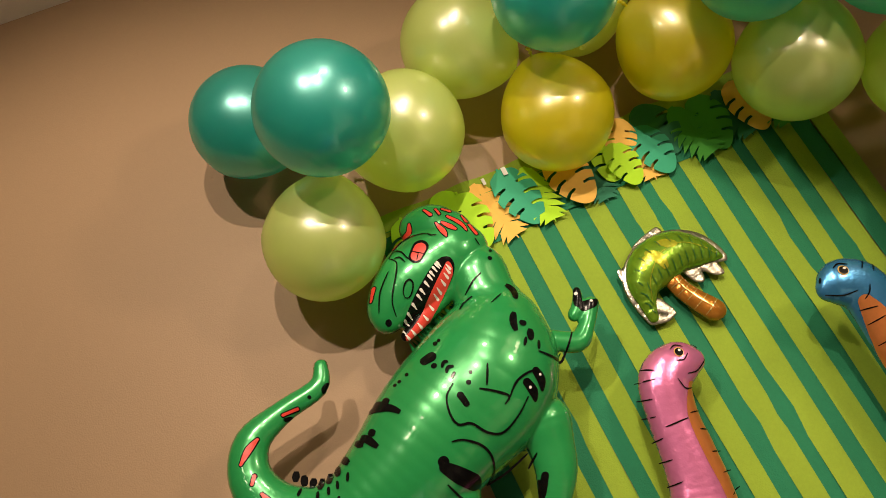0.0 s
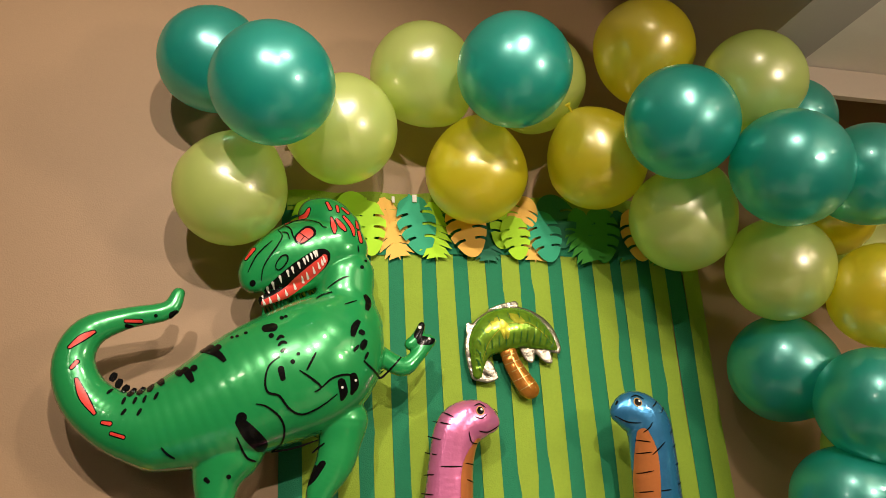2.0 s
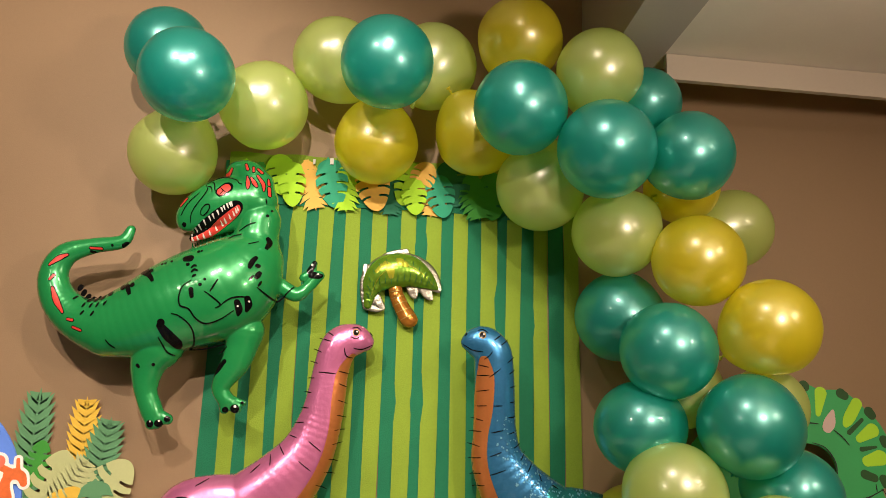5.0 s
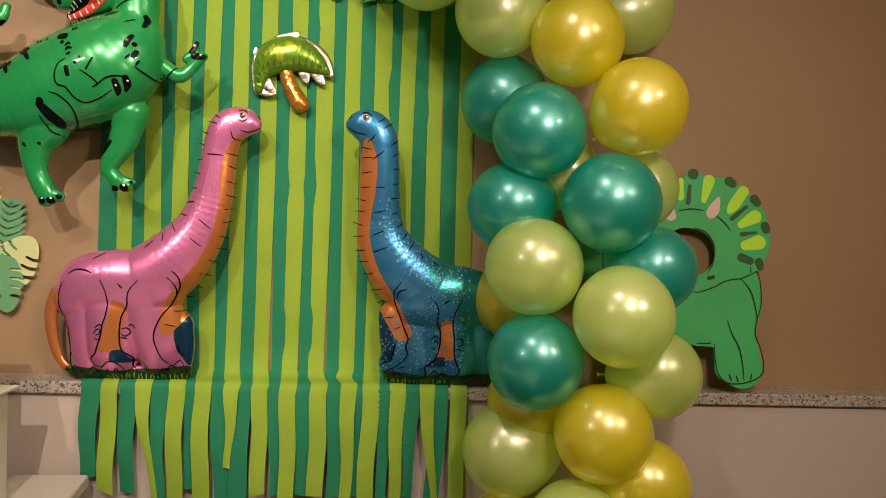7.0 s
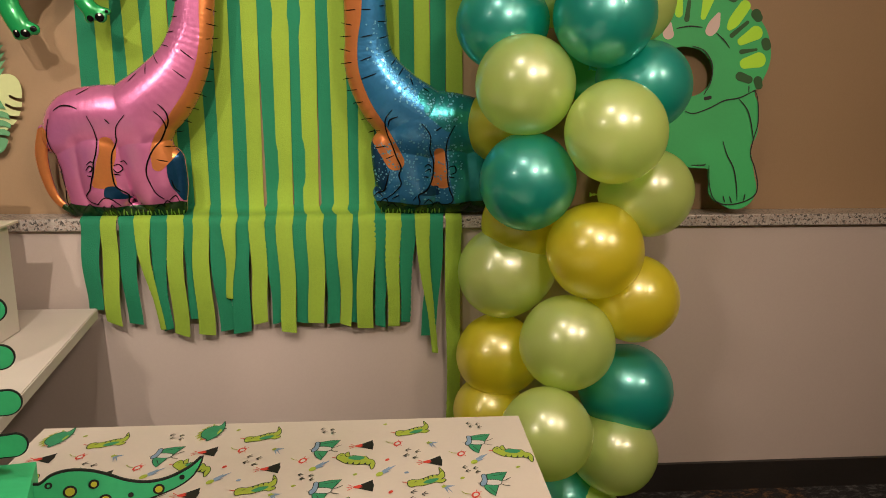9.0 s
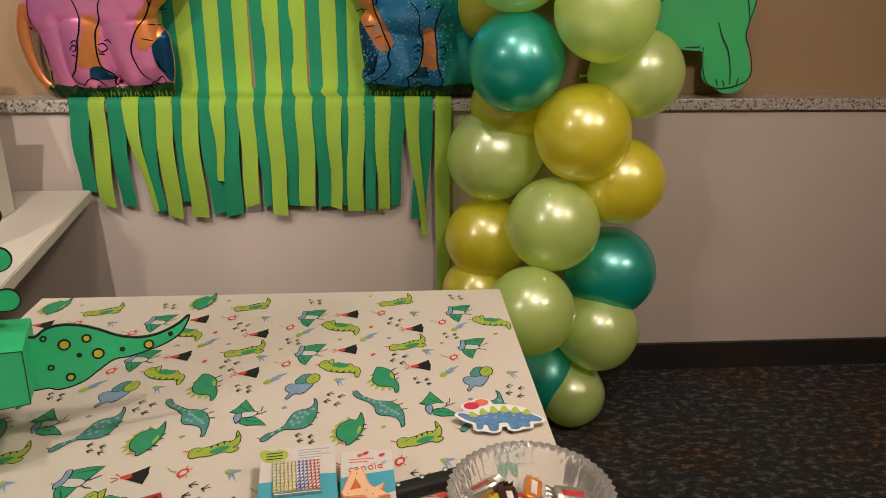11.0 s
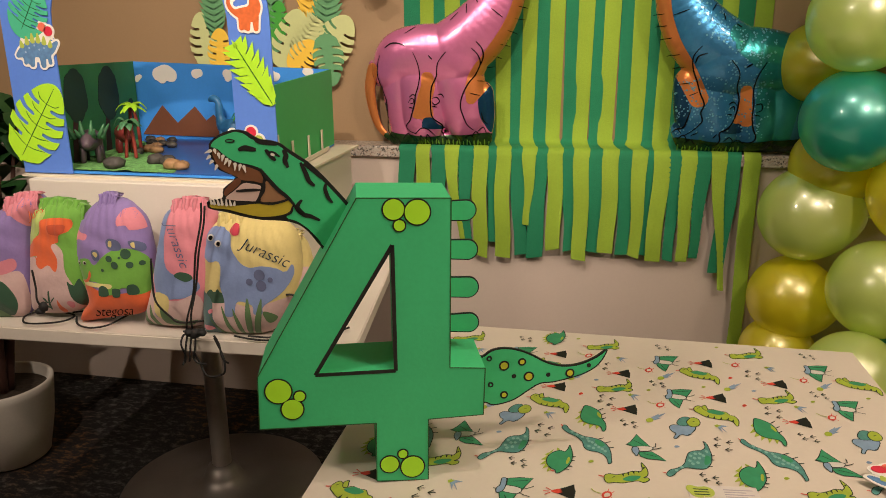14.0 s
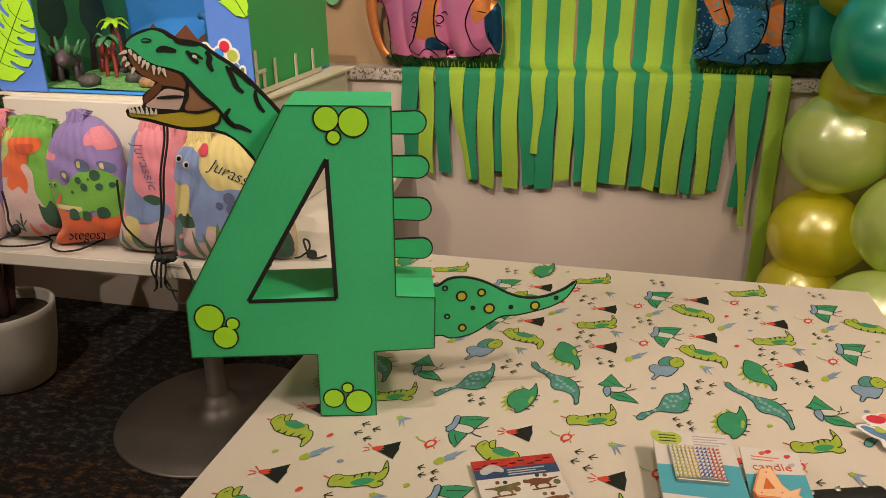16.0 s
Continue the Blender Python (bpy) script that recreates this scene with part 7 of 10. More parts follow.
print_on("dino_print", s4, [(-0.321, 0.250), (-0.275, 0.259), (-0.239, 0.254), (-0.248, 0.228), (-0.269, 0.219), (-0.275, 0.201), (-0.294, 0.191), (-0.281, 0.159), (-0.288, 0.127), (-0.307, 0.143), (-0.328, 0.132), (-0.344, 0.145), (-0.338, 0.164), (-0.380, 0.154), (-0.380, 0.174), (-0.346, 0.203), (-0.325, 0.223)], C_ORANGE, b4, 0.0024)
print_on("dino_head_print", s4, [(-0.300, 0.239), (-0.276, 0.243), (-0.254, 0.241), (-0.262, 0.222), (-0.281, 0.217), (-0.297, 0.222)], cloth("deep_orange_fabric_print", (0.52, 0.07, 0.02)), b4, 0.0034)
for pts in ([(-0.321, 0.030), (-0.317, 0.054), (-0.315, 0.076), (-0.311, 0.077), (-0.312, 0.054), (-0.316, 0.030)], [(-0.331, 0.060), (-0.324, 0.059), (-0.318, 0.047), (-0.323, 0.048)], [(-0.298, 0.064), (-0.304, 0.060), (-0.314, 0.047), (-0.308, 0.051)], [(-0.332, 0.041), (-0.324, 0.041), (-0.319, 0.033), (-0.326, 0.033)]):
    print_on("sprig_print", s4, pts, C_DKGREEN, b4, 0.0028, 0.0022)
print_on("leaf_print", s4, [(-0.263, 0.107), (-0.250, 0.091), (-0.235, 0.111), (-0.224, 0.060), (-0.235, 0.037), (-0.254, 0.058)], C_DKGREEN, b4, 0.0024)
print_on("flower_print", s4, [(-0.271, 0.050), (-0.262, 0.055), (-0.254, 0.050), (-0.257, 0.039), (-0.266, 0.035)], C_PINK, b4, 0.0036, 0.003)
print_on("flower_print", s4, [(-0.294, 0.056), (-0.288, 0.042), (-0.282, 0.026), (-0.297, 0.018)], C_ORANGE, b4, 0.0028, 0.003)
word("Jura", 0.030, s4, [(-0.342, 0.265)], 22, C_ORANGE, b4)

b3, s3 = bag([(-0.255, 0.208), (-0.241, 0.248), (-0.210, 0.285), (-0.179, 0.305), (-0.147, 0.311), (-0.119, 0.306), (-0.092, 0.287), (-0.069, 0.260), (-0.058, 0.217), (-0.052, 0.165), (-0.058, 0.098), (-0.066, 0.050), (-0.095, 0.026), (-0.146, 0.016), (-0.198, 0.006), (-0.254, -0.004), (-0.251, 0.024), (-0.231, 0.053), (-0.239, 0.093), (-0.249, 0.134), (-0.260, 0.174)], [(-0.180, 0.299), (-0.130, 0.305)], C_PURPLE, C_PURPLE, "purple and orange drawstring bag printed with a green stegosaur")
print_on("pink_print", s3, [(-0.113, 0.281), (-0.089, 0.287), (-0.068, 0.262), (-0.062, 0.242), (-0.089, 0.237), (-0.098, 0.248), (-0.120, 0.248)], C_PINK, b3)
print_on("pink_print", s3, [(-0.253, 0.214), (-0.233, 0.233), (-0.221, 0.225), (-0.201, 0.223), (-0.204, 0.209), (-0.228, 0.209), (-0.243, 0.200)], C_PINK, b3)
print_on("ground_print", s3, [(-0.229, 0.106), (-0.149, 0.081), (-0.057, 0.092), (-0.066, 0.050), (-0.095, 0.026), (-0.146, 0.016), (-0.198, 0.006), (-0.254, -0.004), (-0.251, 0.024), (-0.230, 0.060)], C_ORANGE, b3)
print_on("dino_print", s3, [(-0.240, 0.141), (-0.224, 0.161), (-0.198, 0.164), (-0.184, 0.149), (-0.165, 0.165), (-0.135, 0.187), (-0.099, 0.194), (-0.071, 0.186), (-0.055, 0.163), (-0.056, 0.118), (-0.062, 0.087), (-0.095, 0.082), (-0.105, 0.100), (-0.125, 0.091), (-0.142, 0.079), (-0.174, 0.080), (-0.168, 0.099), (-0.184, 0.109), (-0.220, 0.108), (-0.238, 0.117)], C_GREEN, b3, 0.0024)
print_on("belly_print", s3, [(-0.229, 0.108), (-0.206, 0.108), (-0.169, 0.106), (-0.140, 0.105), (-0.143, 0.095), (-0.170, 0.096), (-0.214, 0.098)], cloth("pale_yellow_fabric_print", (0.75, 0.66, 0.28)), b3, 0.0034, 0.003)
dots("spot_print", s3, [(-0.100, 0.181, 0.012), (-0.140, 0.168, 0.008), (-0.127, 0.153, 0.009), (-0.091, 0.155, 0.008), (-0.067, 0.159, 0.006), (-0.115, 0.171, 0.003), (-0.160, 0.139, 0.004)], C_DKGREEN, b3, 0.0036)
for pts in ([(-0.187, 0.181), (-0.175, 0.189), (-0.164, 0.179), (-0.168, 0.164), (-0.182, 0.162)], [(-0.148, 0.210), (-0.133, 0.217), (-0.112, 0.208), (-0.111, 0.191), (-0.131, 0.187), (-0.145, 0.194)], [(-0.094, 0.209), (-0.082, 0.213), (-0.063, 0.204), (-0.062, 0.188), (-0.083, 0.192)]):
    print_on("plate_print", s3, pts, C_DKBLUE, b3, 0.0036, 0.003)
for pts in ([(-0.182, 0.179), (-0.176, 0.183), (-0.169, 0.177), (-0.175, 0.169)], [(-0.141, 0.209), (-0.132, 0.211), (-0.134, 0.196), (-0.142, 0.198)], [(-0.087, 0.207), (-0.080, 0.208), (-0.079, 0.195), (-0.086, 0.199)]):
    print_on("plate_heart_print", s3, pts, C_CREAM, b3, 0.0048, 0.0025)
for pts in ([(-0.172, 0.096), (-0.161, 0.101), (-0.150, 0.095), (-0.150, 0.077), (-0.173, 0.076)], [(-0.138, 0.093), (-0.128, 0.097), (-0.117, 0.093), (-0.121, 0.076), (-0.138, 0.075)], [(-0.100, 0.103), (-0.088, 0.108), (-0.079, 0.102), (-0.078, 0.084), (-0.100, 0.083)]):
    print_on("foot_print", s3, pts, C_DKGREEN, b3, 0.0042, 0.003)
dots("eye_print", s3, [(-0.226, 0.153, 0.005), (-0.208, 0.154, 0.005)], C_WHITE, b3, 0.0038, 0.0022)
dots("pupil_print", s3, [(-0.225, 0.153, 0.003), (-0.206, 0.154, 0.003)], M_INK, b3, 0.0048, 0.0018)
print_on("smile_print", s3, [(-0.226, 0.109), (-0.208, 0.114), (-0.197, 0.135), (-0.194, 0.123), (-0.204, 0.108), (-0.219, 0.104)], C_ORANGE, b3, 0.0042, 0.0028)
word("Stegosa", 0.034, s3, [(-0.146, 0.036)], 6, M_INK, b3)

b2, s2 = bag([(-0.030, 0.232), (-0.017, 0.272), (0.012, 0.296), (0.054, 0.306), (0.094, 0.305), (0.114, 0.283), (0.119, 0.252), (0.116, 0.161), (0.093, 0.060), (0.072, 0.012), (-0.003, 0.000), (-0.074, 0.004), (-0.080, 0.028), (-0.064, 0.084), (-0.049, 0.152)], [(0.006, 0.295), (0.101, 0.303)], C_PINK, C_PINK, "blue and pink drawstring dinosaur bag with lettering")
print_on("dino_print", s2, [(-0.030, 0.232), (-0.016, 0.272), (0.012, 0.292), (0.004, 0.253), (-0.002, 0.207), (0.005, 0.155), (0.032, 0.136), (0.073, 0.128), (0.081, 0.106), (0.048, 0.084), (0.004, 0.075), (-0.001, 0.036), (-0.030, 0.035), (-0.031, 0.086), (-0.040, 0.125), (-0.041, 0.192)], C_BLUE, b2)
print_on("ground_print", s2, [(-0.061, 0.091), (-0.027, 0.079), (0.029, 0.076), (0.075, 0.092), (0.084, 0.039), (0.068, 0.010), (-0.003, 0.000), (-0.074, 0.004), (-0.079, 0.028)], C_ROSE, b2, 0.0008)
print_on("tail_print", s2, [(-0.034, 0.088), (0.002, 0.088), (0.008, 0.068), (-0.004, 0.036), (-0.027, 0.035)], C_CREAM, b2, 0.0020, 0.003)
for pts in ([(-0.060, 0.002), (-0.072, 0.043), (-0.061, 0.036), (-0.046, -0.000)], [(-0.039, 0.000), (-0.050, 0.058), (-0.039, 0.045), (-0.027, 0.001)], [(-0.013, 0.019), (-0.016, 0.056), (-0.001, 0.041), (0.034, 0.023), (0.069, 0.028), (0.047, 0.010), (0.005, 0.010)], [(-0.068, 0.117), (-0.053, 0.125), (-0.046, 0.104), (-0.061, 0.095)]):
    print_on("grass_print", s2, pts, C_LEAF, b2, 0.0030, 0.003)
print_on("bush_print", s2, [(0.025, 0.136), (0.039, 0.146), (0.060, 0.143), (0.069, 0.132), (0.052, 0.123)], C_DKGREEN, b2, 0.0030, 0.003)
word("Jurassic", 0.036, s2, [(0.038, 0.211)], -72, C_DKBLUE, b2)

b1, s1 = bag([(0.089, 0.244), (0.117, 0.265), (0.154, 0.280), (0.188, 0.283), (0.221, 0.279), (0.257, 0.276), (0.293, 0.265), (0.312, 0.240), (0.320, 0.204), (0.322, 0.153), (0.311, 0.094), (0.284, 0.040), (0.241, 0.006), (0.179, -0.005), (0.110, -0.007), (0.078, -0.006), (0.072, 0.039), (0.075, 0.106), (0.075, 0.172), (0.081, 0.217)], [(0.124, 0.267), (0.188, 0.283)], C_CREAM, C_CREAM, "yellow drawstring bag printed with a blue dinosaur and lettering")
print_on("ground_print", s1, [(0.074, 0.076), (0.148, 0.084), (0.222, 0.075), (0.313, 0.101), (0.284, 0.040), (0.241, 0.006), (0.179, -0.005), (0.110, -0.007), (0.078, -0.006), (0.072, 0.039)], C_ROSE, b1, 0.0008)
print_on("dino_print", s1, [(0.087, 0.215), (0.101, 0.243), (0.126, 0.256), (0.153, 0.253), (0.168, 0.237), (0.173, 0.208), (0.186, 0.183), (0.211, 0.167), (0.245, 0.172), (0.278, 0.168), (0.296, 0.158), (0.308, 0.177), (0.311, 0.152), (0.294, 0.119), (0.271, 0.097), (0.244, 0.077), (0.240, 0.058), (0.221, 0.058), (0.218, 0.078), (0.182, 0.085), (0.171, 0.051), (0.149, 0.049), (0.148, 0.084), (0.139, 0.123), (0.143, 0.162), (0.134, 0.177), (0.110, 0.172), (0.091, 0.188)], C_BLUE, b1, 0.0020)
dots("spot_print", s1, [(0.238, 0.151, 0.013), (0.214, 0.134, 0.008), (0.241, 0.126, 0.012), (0.263, 0.141, 0.006)], C_DKBLUE, b1, 0.0032)
dots("eye_print", s1, [(0.117, 0.230, 0.008), (0.139, 0.218, 0.008)], C_WHITE, b1, 0.0032, 0.0025)
dots("pupil_print", s1, [(0.118, 0.230, 0.005), (0.140, 0.218, 0.005)], M_INK, b1, 0.0044, 0.002)
print_on("crest_print", s1, [(0.164, 0.250), (0.178, 0.266), (0.190, 0.252), (0.185, 0.239), (0.170, 0.241)], cloth("red_fabric_print", (0.62, 0.05, 0.09)), b1, 0.0032, 0.003)
print_on("bush_print", s1, [(0.096, 0.078), (0.100, 0.099), (0.114, 0.108), (0.122, 0.099), (0.132, 0.111), (0.141, 0.101), (0.151, 0.108), (0.149, 0.080)], C_DKGREEN, b1, 0.0014, 0.0035)
for pts in ([(0.131, -0.006), (0.105, 0.048), (0.119, 0.028), (0.139, -0.004)], [(0.156, -0.005), (0.139, 0.073), (0.157, 0.031), (0.168, -0.004)], [(0.181, -0.003), (0.168, 0.068), (0.184, 0.033), (0.189, -0.002)], [(0.196, -0.002), (0.205, 0.095), (0.215, 0.048), (0.205, -0.001)], [(0.211, 0.001), (0.239, 0.096), (0.238, 0.050), (0.223, 0.002)], [(0.250, 0.038), (0.242, 0.062), (0.253, 0.064), (0.272, 0.052), (0.262, 0.038)]):
    print_on("grass_print", s1, pts, C_LEAF, b1, 0.0040, 0.003)
print_on("plant_print", s1, [(0.075, 0.046), (0.080, 0.099), (0.092, 0.099), (0.113, 0.082), (0.116, 0.042), (0.128, -0.001), (0.082, -0.007)], cloth("teal_fabric_print", (0.07, 0.16, 0.17)), b1, 0.0030, 0.0035)
for pts in ([(0.083, 0.016), (0.104, 0.019), (0.116, 0.012), (0.096, 0.005)], [(0.102, 0.055), (0.114, 0.062), (0.116, 0.054), (0.106, 0.049)]):
    print_on("flower_print", s1, pts, C_PINK, b1, 0.0042, 0.0025)
word("Jurassic", 0.040, s1, [(0.252, 0.203)], -20, M_NAVY, b1)


b6, s6 = bag([(0.250, 0.205), (0.275, 0.232), (0.310, 0.230), (0.330, 0.195), (0.342, 0.130), (0.352, 0.060), (0.350, 0.010), (0.290, -0.002), (0.220, -0.002), (0.206, 0.080), (0.226, 0.160)], [(0.268, 0.226), (0.315, 0.226)], C_CREAM, C_CREAM, "yellow drawstring bag with a dark leaf print")
b6.location.y += 0.030
print_on("blush_print", s6, [(0.250, 0.150), (0.300, 0.160), (0.345, 0.150), (0.352, 0.060), (0.350, 0.010), (0.290, -0.002), (0.220, -0.002), (0.215, 0.090)], C_ROSE, b6)
for pts in ([(0.225, 0.010), (0.262, 0.072), (0.285, 0.055), (0.310, 0.020), (0.290, 0.002)], [(0.285, 0.008), (0.318, 0.085), (0.345, 0.070), (0.349, 0.012)], [(0.318, 0.080), (0.326, 0.120), (0.343, 0.118), (0.346, 0.078)]):
    print_on("leaf_print", s6, pts, C_DKGREEN, b6, 0.0026, 0.0035)


# black drawstrings over the bags, on the tabletop and over its edge
def cord(points, radius=0.0024):
    ob = tube("drawstring", [(x - 0.010, y - 0.003, z) for x, y, z in points], radius, M_CORD, None, 8)
    tagged(ob, "black drawstring of a party bag beside the white tabletop", "cord", "bag drawstrings")
    return ob


def hung(points, y=0.262):
    """Cord points in front of the bags, stepping back to the slab's edge."""
    return [(x, y + 0.006 * math.sin(9 * i), z) for i, (x, z) in enumerate(points)]


def laid(points):
    return [(x, y, 0.757 + 0.004 * (0.5 + 0.5 * math.sin(5 * i))) for i, (x, y) in enumerate(points)]


cord(hung([(-0.060, 1.083), (-0.066, 1.041), (-0.083, 0.966), (-0.103, 0.875), (-0.120, 0.808), (-0.130, 0.768), (-0.132, 0.740), (-0.141, 0.698)]))
cord(hung([(-0.052, 1.076), (-0.060, 1.035), (-0.074, 0.973), (-0.095, 0.889), (-0.108, 0.823), (-0.116, 0.782), (-0.119, 0.748), (-0.129, 0.703)]))
cord(hung([(-0.125, 0.768), (-0.109, 0.762), (-0.111, 0.728), (-0.120, 0.710), (-0.104, 0.705), (-0.090, 0.697)]))
cord(hung([(-0.060, 0.773), (-0.052, 0.753), (-0.041, 0.720), (-0.034, 0.704)]))
cord(hung([(-0.118, 0.772), (-0.138, 0.767), (-0.142, 0.746), (-0.140, 0.712), (-0.143, 0.695)]))
cord(hung([(-0.200, 0.947), (-0.205, 0.882), (-0.196, 0.843), (-0.172, 0.807), (-0.142, 0.799), (-0.088, 0.803)], 0.268))
cord(laid([(-0.161, 0.302), (-0.145, 0.322), (-0.107, 0.329), (-0.057, 0.326), (-0.010, 0.328), (0.031, 0.342)]))
cord(laid([(-0.591, 0.357), (-0.605, 0.326), (-0.576, 0.286), (-0.531, 0.280), (-0.487, 0.299), (-0.478, 0.331), (-0.492, 0.356), (-0.535, 0.363), (-0.582, 0.354)]))
cord(laid([(-0.553, 0.367), (-0.553, 0.393), (-0.597, 0.435), (-0.653, 0.456), (-0.644, 0.426), (-0.598, 0.375)]))
cord(laid([(-0.472, 0.341), (-0.441, 0.302), (-0.396, 0.284), (-0.362, 0.297), (-0.353, 0.327), (-0.355, 0.362), (-0.354, 0.392)]))
cord(laid([(-0.502, 0.365), (-0.475, 0.385), (-0.417, 0.388)]))
cord(hung([(-0.528, 0.895), (-0.528, 0.848), (-0.524, 0.821), (-0.521, 0.794)], 0.285))
for k, (x, z) in enumerate([(-0.124, 0.775), (-0.109, 0.772), (-0.092, 0.776), (-0.516, 0.801), (-0.526, 0.790)]):
    kn = lump("drawstring_knot", x - 0.010, 0.263 if k < 3 else 0.285, z, 0.011, 0.010, 0.013 if k % 2 else 0.009, M_CORD, None, 40 + k)
    tagged(kn, "black cord knot at the edge of the white tabletop", "cord", "bag drawstring knots")
cord(hung([(-0.060, 0.768), (-0.044, 0.722), (-0.038, 0.692), (-0.055, 0.672), (-0.084, 0.674), (-0.106, 0.702), (-0.112, 0.728)]))
cord(laid([(-0.03, 0.300), (0.03, 0.292), (0.08, 0.300), (0.12, 0.312), (0.10, 0.322), (0.05, 0.306), (0.0, 0.310)]))
cord([(0.150, 0.375, 0.757), (0.165, 0.372, 0.762), (0.180, 0.388, 0.775), (0.174, 0.400, 0.790), (0.168, 0.388, 0.796), (0.182, 0.376, 0.772), (0.200, 0.380, 0.759), (0.220, 0.392, 0.762)])
cord([(0.085, 0.330, 0.857), (0.110, 0.322, 0.862), (0.125, 0.330, 0.850), (0.140, 0.336, 0.858), (0.150, 0.352, 0.870)])
kn = lump("drawstring_knot", 0.176, 0.384, 0.763, 0.012, 0.010, 0.012, M_CORD, None, 49)
tagged(kn, "black cord knot lying on the white tabletop", "cord", "bag drawstring knots")


# ---- party table with printed cloth ----
table = empty("party_table", pose(0, 0, 0))
tagged(table, "party table with dark metal legs under a printed cloth", "table")
box("tabletop", 0.345, 1.335, -1.35, 0.475, 0.715, 0.744, M_WHITE, table, 0.003)
for x in (0.42, 1.26):
    for y in (-1.25, 0.40):
        tube("leg", [(x, y, 0.001), (x, y, 0.35), (x, y, 0.715)], 0.018, M_BASEPLATE, table, 12)
cloth_thing = empty("tablecloth", pose(0, 0, 0))
tagged(cloth_thing, "cream tablecloth printed with green dinosaurs and volcanoes", "tablecloth")
TX0, TX1, TY0, TY1 = 0.338, 1.345, -1.36, 0.485
nx, ny = 60, 100
cv, cf = [], []
for i in range(nx + 1):
    for j in range(ny + 1):
        x, y = TX0 + (TX1 - TX0) * i / nx, TY0 + (TY1 - TY0) * j / ny
        fold = 0.0012 * math.exp(-((x - 0.84) / 0.006) ** 2) + 0.0010 * sum(math.exp(-((y - q) / 0.006) ** 2) for q in (0.30, 0.10, -0.10, -0.30))
        cv.append((x, y, TABLE_Z - 0.002 + 0.4 * fold + 0.0002 * noise.noise(Vector((x * 5, y * 5, 0)))))
for i in range(nx):
    for j in range(ny):
        a = i * (ny + 1) + j
        cf.append((a, a + ny + 1, a + ny + 2, a + 1))
mesh_part("top", cv, cf, M_CLOTH, cloth_thing, smooth=True)


def skirt(name, p0, p1, out):
    n, m = 60, 8
    vv, ff = [], []
    for i in range(n + 1):
        t = i / n
        for k in range(m + 1):
            q = k / m
            bulge = (0.004 + 0.016 * q * (0.5 + 0.5 * math.sin(t * 38 + 2 * math.sin(t * 9)))) * min(1, k)
            vv.append((p0[0] + (p1[0] - p0[0]) * t + out[0] * bulge, p0[1] + (p1[1] - p0[1]) * t + out[1] * bulge, TABLE_Z - 0.002 - 0.24 * q))
    for i in range(n):
        for k in range(m):
            a = i * (m + 1) + k
            ff.append((a, a + m + 1, a + m + 2, a + 1))
    return mesh_part(name, vv, ff, M_CLOTH, cloth_thing, smooth=True)


skirt("hem", (TX1, TY0), (TX1, TY1), (1, 0))
skirt("hem", (TX1, TY1), (TX0, TY1), (0, 1))
skirt("hem", (TX0, TY1), (TX0, TY0), (-1, 0))

K_GREEN = mat("green_cloth_ink", (0.03, 0.26, 0.12), 0.65, vary=0.12, scale=40)
K_TEAL = mat("teal_cloth_ink", (0.07, 0.24, 0.22), 0.65, vary=0.25, scale=60)
K_LIME = mat("lime_cloth_ink", (0.33, 0.42, 0.04), 0.65, vary=0.12, scale=40)
K_BLUE = mat("grey_blue_cloth_ink", (0.20, 0.30, 0.44), 0.65, vary=0.15, scale=40)
K_PALE = mat("pale_cloth_ink", (0.58, 0.56, 0.52), 0.65, vary=0.08)
K_BLACK = mat("black_cloth_ink", (0.004, 0.004, 0.004), 0.65, vary=0.1)
K_RED = mat("red_cloth_ink", (0.60, 0.05, 0.03), 0.65, vary=0.1)
K_LINE = mat("ink_outline", (0.006, 0.018, 0.014), 0.65, vary=0.1)

K_PALEBLUE = mat("pale_teal_cloth_ink", (0.20, 0.42, 0.38), 0.65, vary=0.1)

